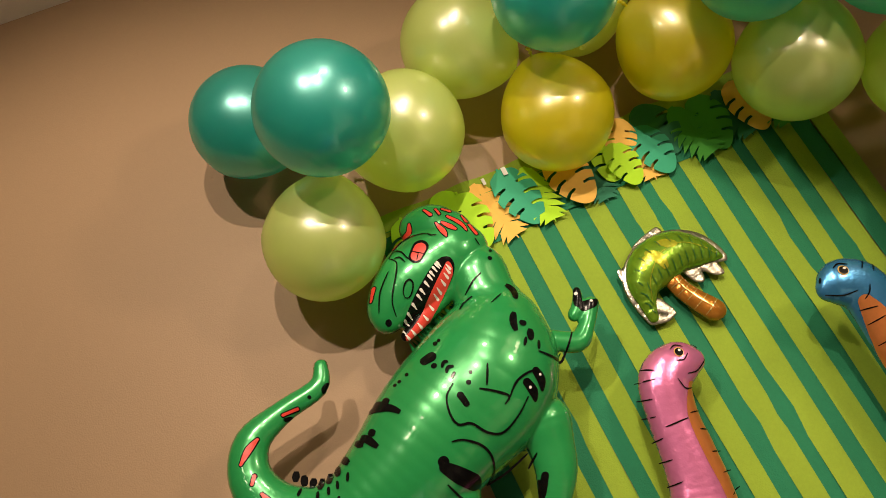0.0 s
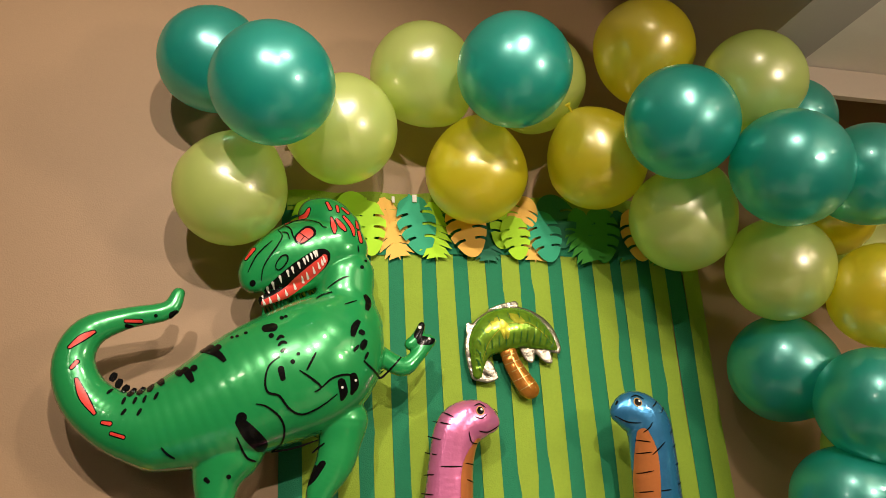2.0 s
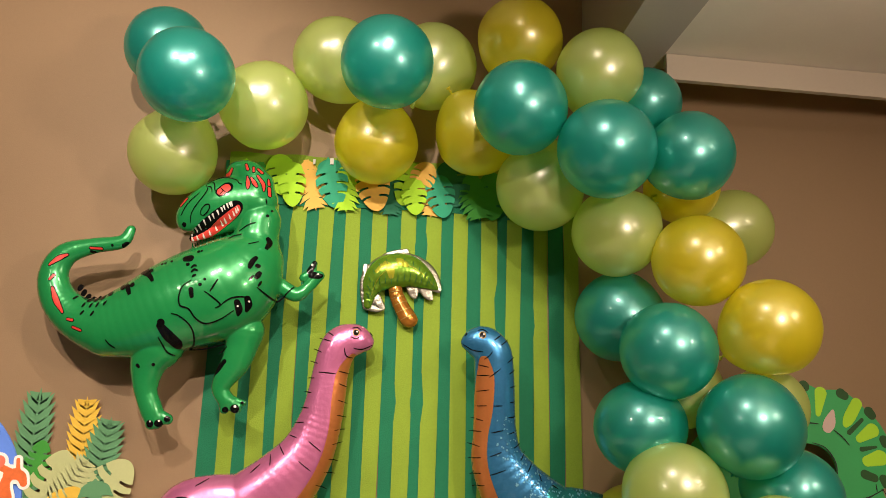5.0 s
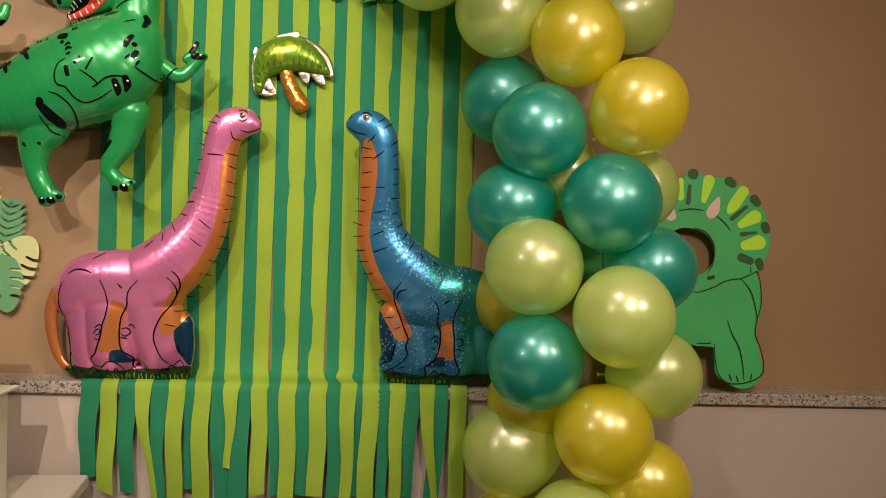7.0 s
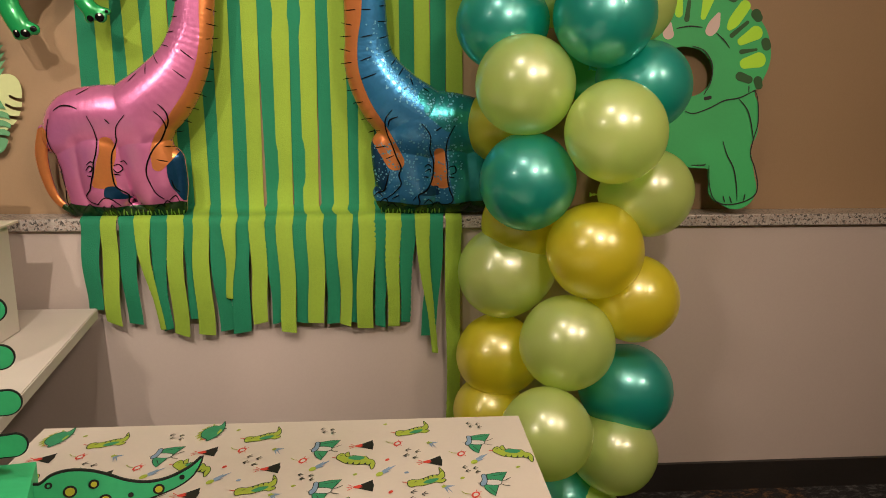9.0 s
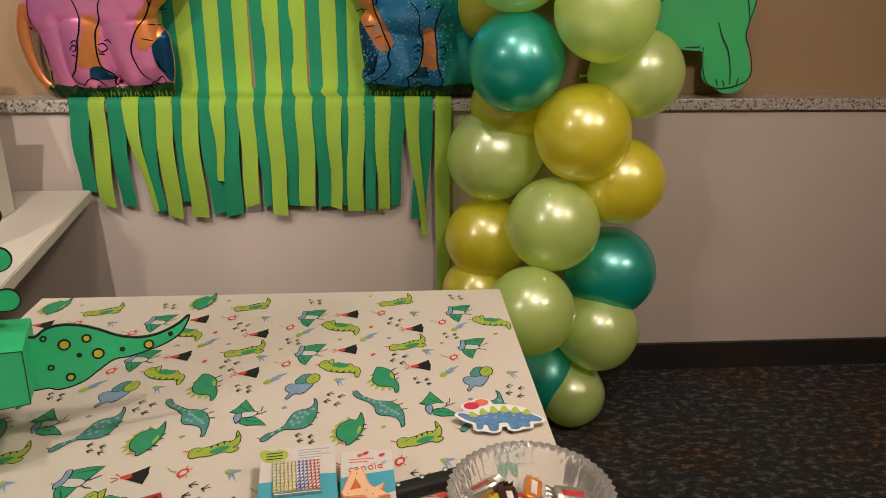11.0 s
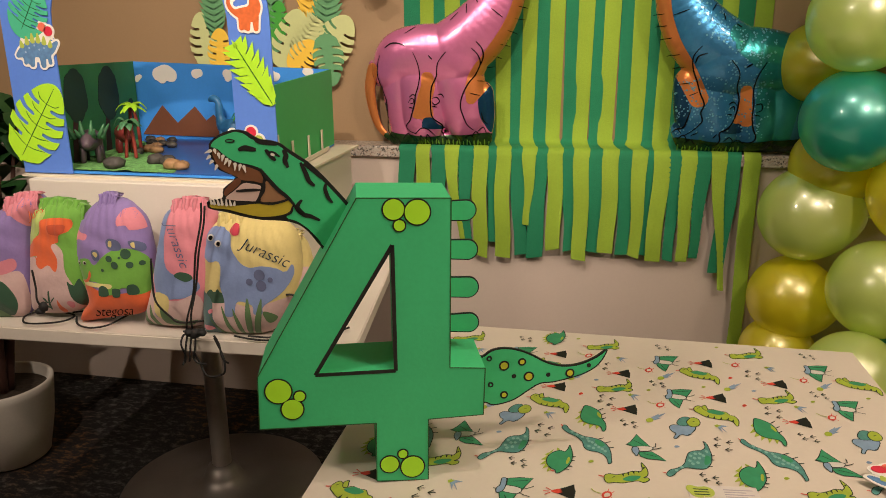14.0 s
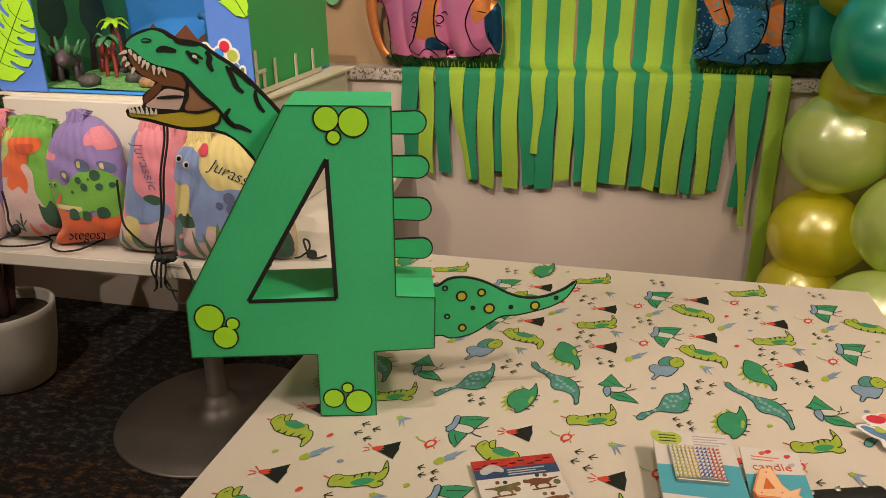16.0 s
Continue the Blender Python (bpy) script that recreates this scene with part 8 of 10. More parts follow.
PRINTS = {
    "stegosaur_print": [(K_LIME, "p", [(-0.0113, 0.0314), (-0.0152, 0.0178), (-0.0191, 0.0186)]),
        (K_LIME, "p", [(-0.0171, 0.0205), (-0.0197, 0.0074), (-0.0260, 0.0114)]),
        (K_LIME, "p", [(-0.0212, 0.0079), (-0.0226, -0.0055), (-0.0316, -0.0057)]),
        (K_LIME, "p", [(-0.0230, -0.0056), (-0.0221, -0.0169), (-0.0323, -0.0216)]),
        (K_LIME, "p", [(-0.0218, -0.0154), (-0.0183, -0.0246), (-0.0277, -0.0333)]),
        (K_LIME, "p", [(-0.0178, -0.0260), (-0.0129, -0.0320), (-0.0194, -0.0414)]),
        (K_LIME, "p", [(-0.0062, 0.0270), (-0.0064, 0.0361), (0.0002, 0.0312)]),
        (K_GREEN, "o", [(0.0150, 0.0477), (0.0178, 0.0382), (0.0205, 0.0221), (0.0202, 0.0066), (0.0172, -0.0098), (0.0096, -0.0266), (0.0007, -0.0391), (-0.0049, -0.0408), (-0.0062, -0.0329), (-0.0136, -0.0280), (-0.0205, -0.0166), (-0.0211, 0.0020), (-0.0136, 0.0181), (-0.0012, 0.0279), (0.0070, 0.0256), (0.0122, 0.0349)]),
        (K_LIME, "f", [(0.0139, 0.0098), (0.0170, 0.0031), (0.0129, -0.0120), (0.0102, -0.0068)]),
        (K_LINE, "l5", [(0.0188, 0.0107), (0.0256, 0.0134)]),
        (K_LINE, "l5", [(0.0186, -0.0002), (0.0251, 0.0009)]),
        (K_LINE, "l5", [(0.0132, -0.0176), (0.0212, -0.0175)]),
        (K_LINE, "l5", [(0.0080, -0.0268), (0.0161, -0.0281)]),
        (K_RED, "l5", [(-0.0078, -0.0366), (-0.0149, -0.0344)])],
    "running_stegosaur_print": [(K_LIME, "p", [(-0.0214, 0.0263), (-0.0233, 0.0112), (-0.0294, 0.0156)]),
        (K_LIME, "p", [(-0.0241, 0.0092), (-0.0228, -0.0032), (-0.0361, -0.0128)]),
        (K_LIME, "p", [(-0.0219, -0.0031), (-0.0175, -0.0147), (-0.0298, -0.0240)]),
        (K_LIME, "p", [(-0.0166, -0.0146), (-0.0093, -0.0203), (-0.0201, -0.0343)]),
        (K_LIME, "p", [(-0.0076, -0.0199), (0.0010, -0.0236), (-0.0081, -0.0407)]),
        (K_LIME, "p", [(0.0027, -0.0233), (0.0103, -0.0271), (0.0043, -0.0418)]),
        (K_GREEN, "o", [(-0.0160, 0.0453), (-0.0066, 0.0432), (0.0061, 0.0323), (0.0133, 0.0178), (0.0151, 0.0001), (0.0203, -0.0140), (0.0216, -0.0310), (0.0187, -0.0442), (0.0148, -0.0433), (0.0128, -0.0309), (0.0048, -0.0255), (-0.0075, -0.0234), (-0.0179, -0.0166), (-0.0237, -0.0034), (-0.0234, 0.0148), (-0.0202, 0.0341)]),
        (K_LIME, "f", [(0.0077, 0.0242), (0.0135, 0.0115), (0.0120, 0.0013), (0.0060, 0.0128)]),
        (K_LINE, "l5", [(0.0084, 0.0308), (0.0176, 0.0400)]),
        (K_LINE, "l5", [(0.0142, 0.0143), (0.0222, 0.0222)]),
        (K_LINE, "l5", [(0.0147, -0.0018), (0.0224, 0.0050)])],
    "long_neck_print": [(K_TEAL, "o", [(0.0273, 0.0637), (0.0328, 0.0554), (0.0350, 0.0343), (0.0354, 0.0167), (0.0303, -0.0077), (0.0197, -0.0232), (0.0032, -0.0262), (-0.0112, -0.0258), (-0.0240, -0.0371), (-0.0338, -0.0521), (-0.0406, -0.0562), (-0.0438, -0.0495), (-0.0367, -0.0364), (-0.0255, -0.0299), (-0.0131, -0.0155), (-0.0073, 0.0042), (-0.0017, 0.0211), (0.0087, 0.0295), (0.0201, 0.0332), (0.0275, 0.0428), (0.0285, 0.0546)]),
        (K_GREEN, "f", [(0.0251, 0.0164), (0.0329, 0.0138), (0.0291, -0.0048), (0.0199, -0.0118)]),
        (K_LINE, "l5", [(0.0336, 0.0179), (0.0402, 0.0207)]),
        (K_LINE, "l5", [(0.0315, 0.0049), (0.0378, 0.0061)]),
        (K_LINE, "l5", [(0.0240, -0.0164), (0.0323, -0.0149)]),
        (K_RED, "l4", [(-0.0437, -0.0480), (-0.0499, -0.0462)]),
        (K_PALEBLUE, "d7", [(0.0004, 0.0119)]),
        (K_PALEBLUE, "d7", [(0.0090, 0.0198)]),
        (K_PALEBLUE, "d7", [(0.0167, 0.0212)]),
        (K_PALEBLUE, "d7", [(-0.0027, -0.0044)]),
        (K_PALEBLUE, "d7", [(0.0061, 0.0050)]),
        (K_PALEBLUE, "d7", [(0.0137, 0.0064)]),
        (K_PALEBLUE, "d7", [(0.0217, 0.0157)]),
        (K_PALEBLUE, "d7", [(0.0011, -0.0130)]),
        (K_PALEBLUE, "d7", [(0.0099, -0.0083)]),
        (K_PALEBLUE, "d7", [(-0.0179, -0.0270)]),
        (K_PALEBLUE, "d7", [(-0.0272, -0.0377)]),
        (K_PALEBLUE, "d7", [(0.0287, 0.0291)])],
    "stretching_long_neck_print": [(K_TEAL, "o", [(-0.0431, 0.0579), (-0.0380, 0.0579), (-0.0307, 0.0439), (-0.0171, 0.0331), (-0.0047, 0.0255), (0.0096, 0.0232), (0.0242, 0.0162), (0.0344, 0.0008), (0.0392, -0.0182), (0.0397, -0.0381), (0.0398, -0.0503), (0.0347, -0.0548), (0.0330, -0.0415), (0.0268, -0.0279), (0.0148, -0.0211), (0.0015, -0.0190), (-0.0061, -0.0089), (-0.0089, 0.0070), (-0.0195, 0.0220), (-0.0332, 0.0318), (-0.0420, 0.0419), (-0.0456, 0.0497)]),
        (K_GREEN, "f", [(0.0167, 0.0188), (0.0293, 0.0045), (0.0232, -0.0036), (0.0128, 0.0094)]),
        (K_LINE, "l5", [(0.0169, 0.0197), (0.0285, 0.0266)]),
        (K_LINE, "l5", [(0.0289, 0.0092), (0.0395, 0.0158)]),
        (K_LINE, "l5", [(0.0360, -0.0036), (0.0452, -0.0019)]),
        (K_RED, "l4", [(-0.0444, 0.0533), (-0.0475, 0.0597)]),
        (K_PALEBLUE, "d7", [(0.0025, 0.0107)]),
        (K_PALEBLUE, "d7", [(0.0081, 0.0070)]),
        (K_PALEBLUE, "d7", [(0.0137, 0.0001)]),
        (K_PALEBLUE, "d7", [(0.0193, -0.0066)]),
        (K_PALEBLUE, "d7", [(0.0025, -0.0065)]),
        (K_PALEBLUE, "d7", [(0.0101, -0.0113)]),
        (K_PALEBLUE, "d7", [(0.0251, -0.0117)]),
        (K_PALEBLUE, "d7", [(0.0002, 0.0183)]),
        (K_PALEBLUE, "d7", [(-0.0093, 0.0214)]),
        (K_PALEBLUE, "d7", [(-0.0182, 0.0279)]),
        (K_PALEBLUE, "d7", [(0.0297, -0.0184)]),
        (K_PALEBLUE, "d7", [(-0.0272, 0.0362)])],
    "striped_dinosaur_print": [(K_LIME, "o", [(-0.0366, -0.0074), (-0.0283, -0.0015), (-0.0179, -0.0025), (-0.0038, 0.0044), (0.0089, 0.0126), (0.0190, 0.0130), (0.0240, 0.0198), (0.0234, 0.0333), (0.0240, 0.0410), (0.0283, 0.0326), (0.0322, 0.0213), (0.0316, 0.0050), (0.0246, -0.0035), (0.0318, -0.0022), (0.0328, -0.0092), (0.0235, -0.0165), (0.0150, -0.0138), (0.0028, -0.0188), (-0.0094, -0.0239), (-0.0213, -0.0246), (-0.0317, -0.0279), (-0.0370, -0.0204)]),
        (K_GREEN, "f", [(-0.0088, -0.0138), (0.0039, -0.0015), (0.0200, 0.0000), (0.0153, -0.0095), (0.0029, -0.0174)]),
        (K_LINE, "p", [(-0.0096, 0.0019), (-0.0055, 0.0027), (-0.0068, -0.0063)]),
        (K_LINE, "p", [(-0.0012, 0.0064), (0.0030, 0.0086), (0.0015, -0.0019)]),
        (K_LINE, "p", [(0.0072, 0.0116), (0.0113, 0.0131), (0.0106, 0.0027)]),
        (K_LINE, "p", [(0.0155, 0.0138), (0.0195, 0.0138), (0.0182, 0.0069)]),
        (K_LINE, "p", [(0.0263, 0.0277), (0.0295, 0.0268), (0.0248, 0.0200)]),
        (K_RED, "l5", [(-0.0376, -0.0119), (-0.0472, -0.0093)]),
        (K_LINE, "l3", [(-0.0247, -0.0124), (-0.0197, -0.0072)])],
    "leaping_dinosaur_print": [(K_LIME, "o", [(-0.0384, 0.0209), (-0.0305, 0.0305), (-0.0237, 0.0256), (-0.0189, 0.0144), (-0.0058, 0.0207), (0.0052, 0.0147), (0.0172, 0.0149), (0.0236, 0.0043), (0.0318, -0.0001), (0.0358, -0.0147), (0.0321, -0.0340), (0.0279, -0.0348), (0.0250, -0.0223), (0.0153, -0.0165), (0.0017, -0.0171), (-0.0114, -0.0137), (-0.0226, -0.0099), (-0.0321, 0.0001), (-0.0392, 0.0087)]),
        (K_GREEN, "f", [(-0.0163, 0.0128), (-0.0014, 0.0195), (0.0156, 0.0107), (0.0047, 0.0009), (-0.0129, 0.0055)]),
        (K_LIME, "o", [(-0.0234, 0.0277), (-0.0166, 0.0350), (-0.0150, 0.0272), (-0.0138, 0.0173), (-0.0205, 0.0161)]),
        (K_LINE, "p", [(-0.0201, -0.0114), (-0.0159, -0.0135), (-0.0151, -0.0027)]),
        (K_LINE, "p", [(-0.0096, -0.0143), (-0.0055, -0.0164), (-0.0044, -0.0047)]),
        (K_LINE, "p", [(0.0017, -0.0171), (0.0061, -0.0172), (0.0080, -0.0063)]),
        (K_LINE, "p", [(0.0136, -0.0158), (0.0177, -0.0179), (0.0195, -0.0081)]),
        (K_LINE, "p", [(0.0229, -0.0189), (0.0255, -0.0241), (0.0277, -0.0123)]),
        (K_RED, "l5", [(-0.0393, 0.0147), (-0.0479, 0.0131)]),
        (K_LINE, "l3", [(-0.0332, 0.0178), (-0.0278, 0.0228)])],
    "horned_dinosaur_print": [(K_BLUE, "o", [(-0.0264, -0.0075), (-0.0198, 0.0029), (-0.0063, 0.0035), (0.0121, 0.0068), (0.0202, 0.0009), (0.0144, -0.0146), (0.0034, -0.0308), (-0.0059, -0.0290), (-0.0118, -0.0336), (-0.0184, -0.0453), (-0.0224, -0.0425), (-0.0171, -0.0275), (-0.0233, -0.0197)]),
        (K_TEAL, "o", [(-0.0113, 0.0138), (-0.0017, 0.0326), (0.0107, 0.0368), (0.0166, 0.0264), (0.0135, 0.0108), (0.0027, 0.0032), (-0.0081, 0.0031)]),
        (K_LIME, "o", [(0.0068, 0.0208), (0.0170, 0.0360), (0.0267, 0.0339), (0.0303, 0.0213), (0.0256, 0.0074), (0.0140, 0.0016), (0.0077, 0.0079)]),
        (K_LINE, "l4", [(0.0039, -0.0272), (0.0093, -0.0262)]),
        (K_LINE, "l3", [(0.0164, 0.0188), (0.0216, 0.0235)])],
    "pterosaur_print": [(K_GREEN, "op", [(-0.0140, 0.0436), (-0.0018, 0.0198), (0.0069, 0.0062), (-0.0088, -0.0032), (-0.0222, 0.0010), (-0.0339, 0.0055), (-0.0254, 0.0172)]),
        (K_GREEN, "op", [(-0.0140, -0.0156), (0.0085, -0.0099), (0.0214, -0.0236), (0.0302, -0.0346), (0.0130, -0.0330), (-0.0003, -0.0338), (-0.0115, -0.0280)]),
        (K_PALE, "o", [(-0.0170, 0.0019), (-0.0016, 0.0063), (0.0110, 0.0036), (0.0058, -0.0072), (-0.0094, -0.0115), (-0.0177, -0.0081)]),
        (K_BLUE, "o", [(-0.0223, -0.0007), (-0.0145, 0.0007), (-0.0130, -0.0138), (-0.0174, -0.0275), (-0.0212, -0.0217), (-0.0247, -0.0110)]),
        (K_LINE, "l4", [(0.0097, 0.0034), (0.0161, 0.0079), (0.0172, 0.0198)]),
        (K_LINE, "l4", [(0.0099, -0.0031), (0.0198, 0.0019), (0.0253, 0.0062)]),
        (K_LINE, "l3", [(-0.0199, 0.0216), (-0.0053, 0.0090)]),
        (K_LINE, "l3", [(-0.0058, -0.0190), (0.0146, -0.0248)]),
        (K_LINE, "l3", [(-0.0253, 0.0054), (-0.0348, 0.0053)])],
    "gliding_pterosaur_print": [(K_GREEN, "op", [(-0.0089, 0.0291), (0.0116, 0.0350), (0.0315, 0.0364), (0.0217, 0.0148), (0.0122, -0.0063), (0.0040, 0.0050), (-0.0084, 0.0071)]),
        (K_GREEN, "op", [(-0.0193, -0.0035), (-0.0032, -0.0070), (0.0087, -0.0112), (-0.0023, -0.0463), (-0.0104, -0.0355), (-0.0165, -0.0221)]),
        (K_PALE, "o", [(-0.0131, 0.0084), (0.0035, 0.0093), (0.0163, 0.0030), (0.0110, -0.0087), (-0.0035, -0.0092), (-0.0146, -0.0048)]),
        (K_BLUE, "o", [(-0.0179, 0.0274), (-0.0109, 0.0287), (-0.0096, 0.0134), (-0.0126, -0.0044), (-0.0212, -0.0124), (-0.0240, -0.0022), (-0.0188, 0.0096)]),
        (K_LINE, "l4", [(0.0143, 0.0026), (0.0235, 0.0064), (0.0344, 0.0149)]),
        (K_LINE, "l4", [(0.0132, -0.0061), (0.0202, -0.0112), (0.0294, -0.0138)]),
        (K_LINE, "l3", [(-0.0018, 0.0215), (0.0235, 0.0283)]),
        (K_LINE, "l3", [(-0.0092, -0.0166), (-0.0010, -0.0359)]),
        (K_LINE, "l3", [(-0.0230, -0.0020), (-0.0287, -0.0009)])],
    "volcano_print": [(K_BLACK, "p", [(-0.0097, 0.0025), (0.0145, 0.0200), (0.0145, 0.0091), (0.0163, 0.0030), (0.0150, -0.0100), (0.0152, -0.0194), (-0.0112, -0.0074)]),
        (K_RED, "p", [(-0.0209, -0.0016), (-0.0093, 0.0048), (-0.0041, 0.0014), (-0.0084, -0.0015), (-0.0028, -0.0027), (-0.0104, -0.0083), (-0.0196, -0.0057)]),
        (K_RED, "l4", [(-0.0217, -0.0007), (-0.0295, 0.0054)]),
        (K_RED, "l4", [(-0.0232, -0.0042), (-0.0329, -0.0049)]),
        (K_RED, "l4", [(-0.0217, -0.0072), (-0.0304, -0.0141)])],
    "comet_print": [(K_BLUE, "p", [(-0.0051, 0.0049), (0.0217, 0.0234), (0.0015, -0.0036)]),
        (K_BLUE, "p", [(-0.0073, 0.0006), (0.0092, 0.0192), (-0.0026, -0.0081)]),
        (K_BLUE, "p", [(-0.0039, -0.0026), (0.0121, 0.0022), (-0.0076, -0.0128)]),
        (K_LIME, "f", [(-0.0175, -0.0108), (-0.0112, -0.0020), (-0.0041, -0.0046), (-0.0059, -0.0144), (-0.0144, -0.0178)])],
    "shooting_star_print": [(K_BLUE, "p", [(-0.0045, 0.0102), (0.0129, 0.0078), (-0.0036, -0.0007)]),
        (K_BLUE, "p", [(-0.0060, 0.0063), (0.0081, -0.0183), (-0.0003, 0.0036)]),
        (K_BLUE, "p", [(-0.0082, 0.0040), (-0.0005, -0.0181), (-0.0029, 0.0087)]),
        (K_LIME, "p", [(-0.0121, 0.0070), (-0.0072, 0.0097), (-0.0084, 0.0132), (-0.0039, 0.0085), (0.0004, 0.0074), (-0.0057, 0.0026), (-0.0097, 0.0001)])],
    "sun_print": [(K_RED, "f", [(0.0043, -0.0003), (0.0105, 0.0050), (0.0171, 0.0041), (0.0182, -0.0039), (0.0125, -0.0131), (0.0058, -0.0144), (0.0025, -0.0088)]),
        (K_PALE, "f", [(0.0069, -0.0029), (0.0111, 0.0010), (0.0147, -0.0004), (0.0152, -0.0055), (0.0110, -0.0093), (0.0067, -0.0101)]),
        (K_RED, "l3", [(0.0125, 0.0054), (0.0141, 0.0120)]),
        (K_RED, "l3", [(0.0188, 0.0024), (0.0221, 0.0061)]),
        (K_RED, "l3", [(0.0166, -0.0104), (0.0189, -0.0150)]),
        (K_RED, "l3", [(0.0096, -0.0137), (0.0082, -0.0190)]),
        (K_LIME, "l4", [(0.0021, -0.0027), (-0.0072, -0.0003), (-0.0133, 0.0070)])],
    "footprint_print": [(K_BLACK, "l4", [(-0.0135, 0.0154), (-0.0013, 0.0177)]),
        (K_BLACK, "l4", [(-0.0135, 0.0154), (-0.0051, 0.0240)]),
        (K_BLACK, "l4", [(-0.0135, 0.0154), (-0.0076, 0.0096)]),
        (K_BLACK, "l4", [(0.0056, 0.0069), (0.0177, 0.0091)]),
        (K_BLACK, "l4", [(0.0056, 0.0069), (0.0139, 0.0153)]),
        (K_BLACK, "l4", [(0.0056, 0.0069), (0.0113, 0.0012)]),
        (K_BLACK, "l4", [(-0.0172, -0.0073), (-0.0052, -0.0051)]),
        (K_BLACK, "l4", [(-0.0172, -0.0073), (-0.0090, 0.0009)]),
        (K_BLACK, "l4", [(-0.0172, -0.0073), (-0.0114, -0.0130)]),
        (K_BLACK, "l4", [(0.0002, -0.0182), (0.0121, -0.0161)]),
        (K_BLACK, "l4", [(0.0002, -0.0182), (0.0084, -0.0101)]),
        (K_BLACK, "l4", [(0.0002, -0.0182), (0.0059, -0.0237)])],
    "pale_footprint_print": [(K_LINE, "l4", [(-0.0163, 0.0093), (-0.0063, 0.0111)]),
        (K_LINE, "l4", [(-0.0163, 0.0093), (-0.0101, 0.0164)]),
        (K_LINE, "l4", [(-0.0163, 0.0093), (-0.0108, 0.0043)]),
        (K_LINE, "l4", [(0.0036, 0.0044), (0.0135, 0.0062)]),
        (K_LINE, "l4", [(0.0036, 0.0044), (0.0098, 0.0114)]),
        (K_LINE, "l4", [(0.0036, 0.0044), (0.0090, -0.0005)]),
        (K_LINE, "l4", [(-0.0116, -0.0058), (-0.0017, -0.0040)]),
        (K_LINE, "l4", [(-0.0116, -0.0058), (-0.0055, 0.0011)]),
        (K_LINE, "l4", [(-0.0116, -0.0058), (-0.0062, -0.0106)]),
        (K_LINE, "l4", [(0.0062, -0.0109), (0.0160, -0.0091)]),
        (K_LINE, "l4", [(0.0062, -0.0109), (0.0123, -0.0040)]),
        (K_LINE, "l4", [(0.0062, -0.0109), (0.0115, -0.0157)])],
    "speck_print": [(K_RED, "f", [(-0.0034, 0.0006), (0.0014, 0.0051), (0.0047, 0.0009), (0.0007, -0.0047), (-0.0035, -0.0054)])],
    "lime_speck_print": [(K_LIME, "f", [(-0.0047, -0.0001), (0.0001, 0.0036), (0.0040, 0.0007), (-0.0003, -0.0044), (-0.0042, -0.0043)])],
    "grey_speck_print": [(K_BLUE, "f", [(-0.0051, -0.0001), (-0.0005, 0.0033), (0.0042, -0.0001), (-0.0005, -0.0042), (-0.0048, -0.0042)])],
}
PATTERN = [("pterosaur_print", 0.869, -0.005), ("gliding_pterosaur_print", 0.931, 0.355), ("gliding_pterosaur_print", 0.942, 0.197), ("volcano_print", 1.013, 0.366), ("volcano_print", 1.146, 0.292), ("volcano_print", 1.016, 0.208), ("volcano_print", 1.152, 0.138), ("stegosaur_print", 1.032, -0.060), ("running_stegosaur_print", 1.088, 0.091), ("striped_dinosaur_print", 0.834, -0.093), ("striped_dinosaur_print", 1.131, 0.226), ("leaping_dinosaur_print", 0.998, 0.304), ("leaping_dinosaur_print", 1.006, 0.137), ("horned_dinosaur_print", 0.941, 0.082), ("long_neck_print", 0.940, -0.028), ("stretching_long_neck_print", 1.077, -0.003), ("comet_print", 0.892, 0.104), ("comet_print", 1.053, 0.258), ("comet_print", 0.927, 0.285), ("shooting_star_print", 1.007, 0.090), ("shooting_star_print", 1.166, 0.191), ("shooting_star_print", 1.148, 0.362), ("footprint_print", 1.001, 0.032), ("footprint_print", 1.112, 0.166), ("footprint_print", 1.106, 0.324), ("pale_footprint_print", 0.964, -0.080), ("pale_footprint_print", 0.844, 0.074), ("pale_footprint_print", 0.908, 0.246), ("sun_print", 0.895, 0.162), ("sun_print", 0.884, 0.314), ("sun_print", 1.067, 0.373), ("speck_print", 1.057, 0.303), ("speck_print", 1.063, 0.185), ("lime_speck_print", 1.084, -0.055), ("lime_speck_print", 0.998, 0.251), ("grey_speck_print", 0.922, 0.011), ("grey_speck_print", 1.094, 0.252), ("lime_speck_print", 1.196, 0.225)]


def closed_curve(points, n=4):
    p = np.array(points)
    m = len(p)
    out = []
    for i in range(m):
        a, b, c, d = p[i - 1], p[i], p[(i + 1) % m], p[(i + 2) % m]
        for j in range(n):
            t = j / n
            out.append(0.5 * (2 * b + (c - a) * t + (2 * a - 5 * b + 4 * c - d) * t * t + (3 * b - a - 3 * c + d) * t ** 3))
    return np.array(out)


def grown(loop, by):
    """The loop moved outwards by a width."""
    d = np.roll(loop, -1, axis=0) - np.roll(loop, 1, axis=0)
    d /= np.maximum(np.hypot(d[:, 0], d[:, 1]), 1e-9)[:, None]
    area = (loop[:, 0] * np.roll(loop[:, 1], -1) - np.roll(loop[:, 0], -1) * loop[:, 1]).sum()
    out = np.stack([d[:, 1], -d[:, 0]], axis=1) * (1 if area > 0 else -1)
    return loop + out * by


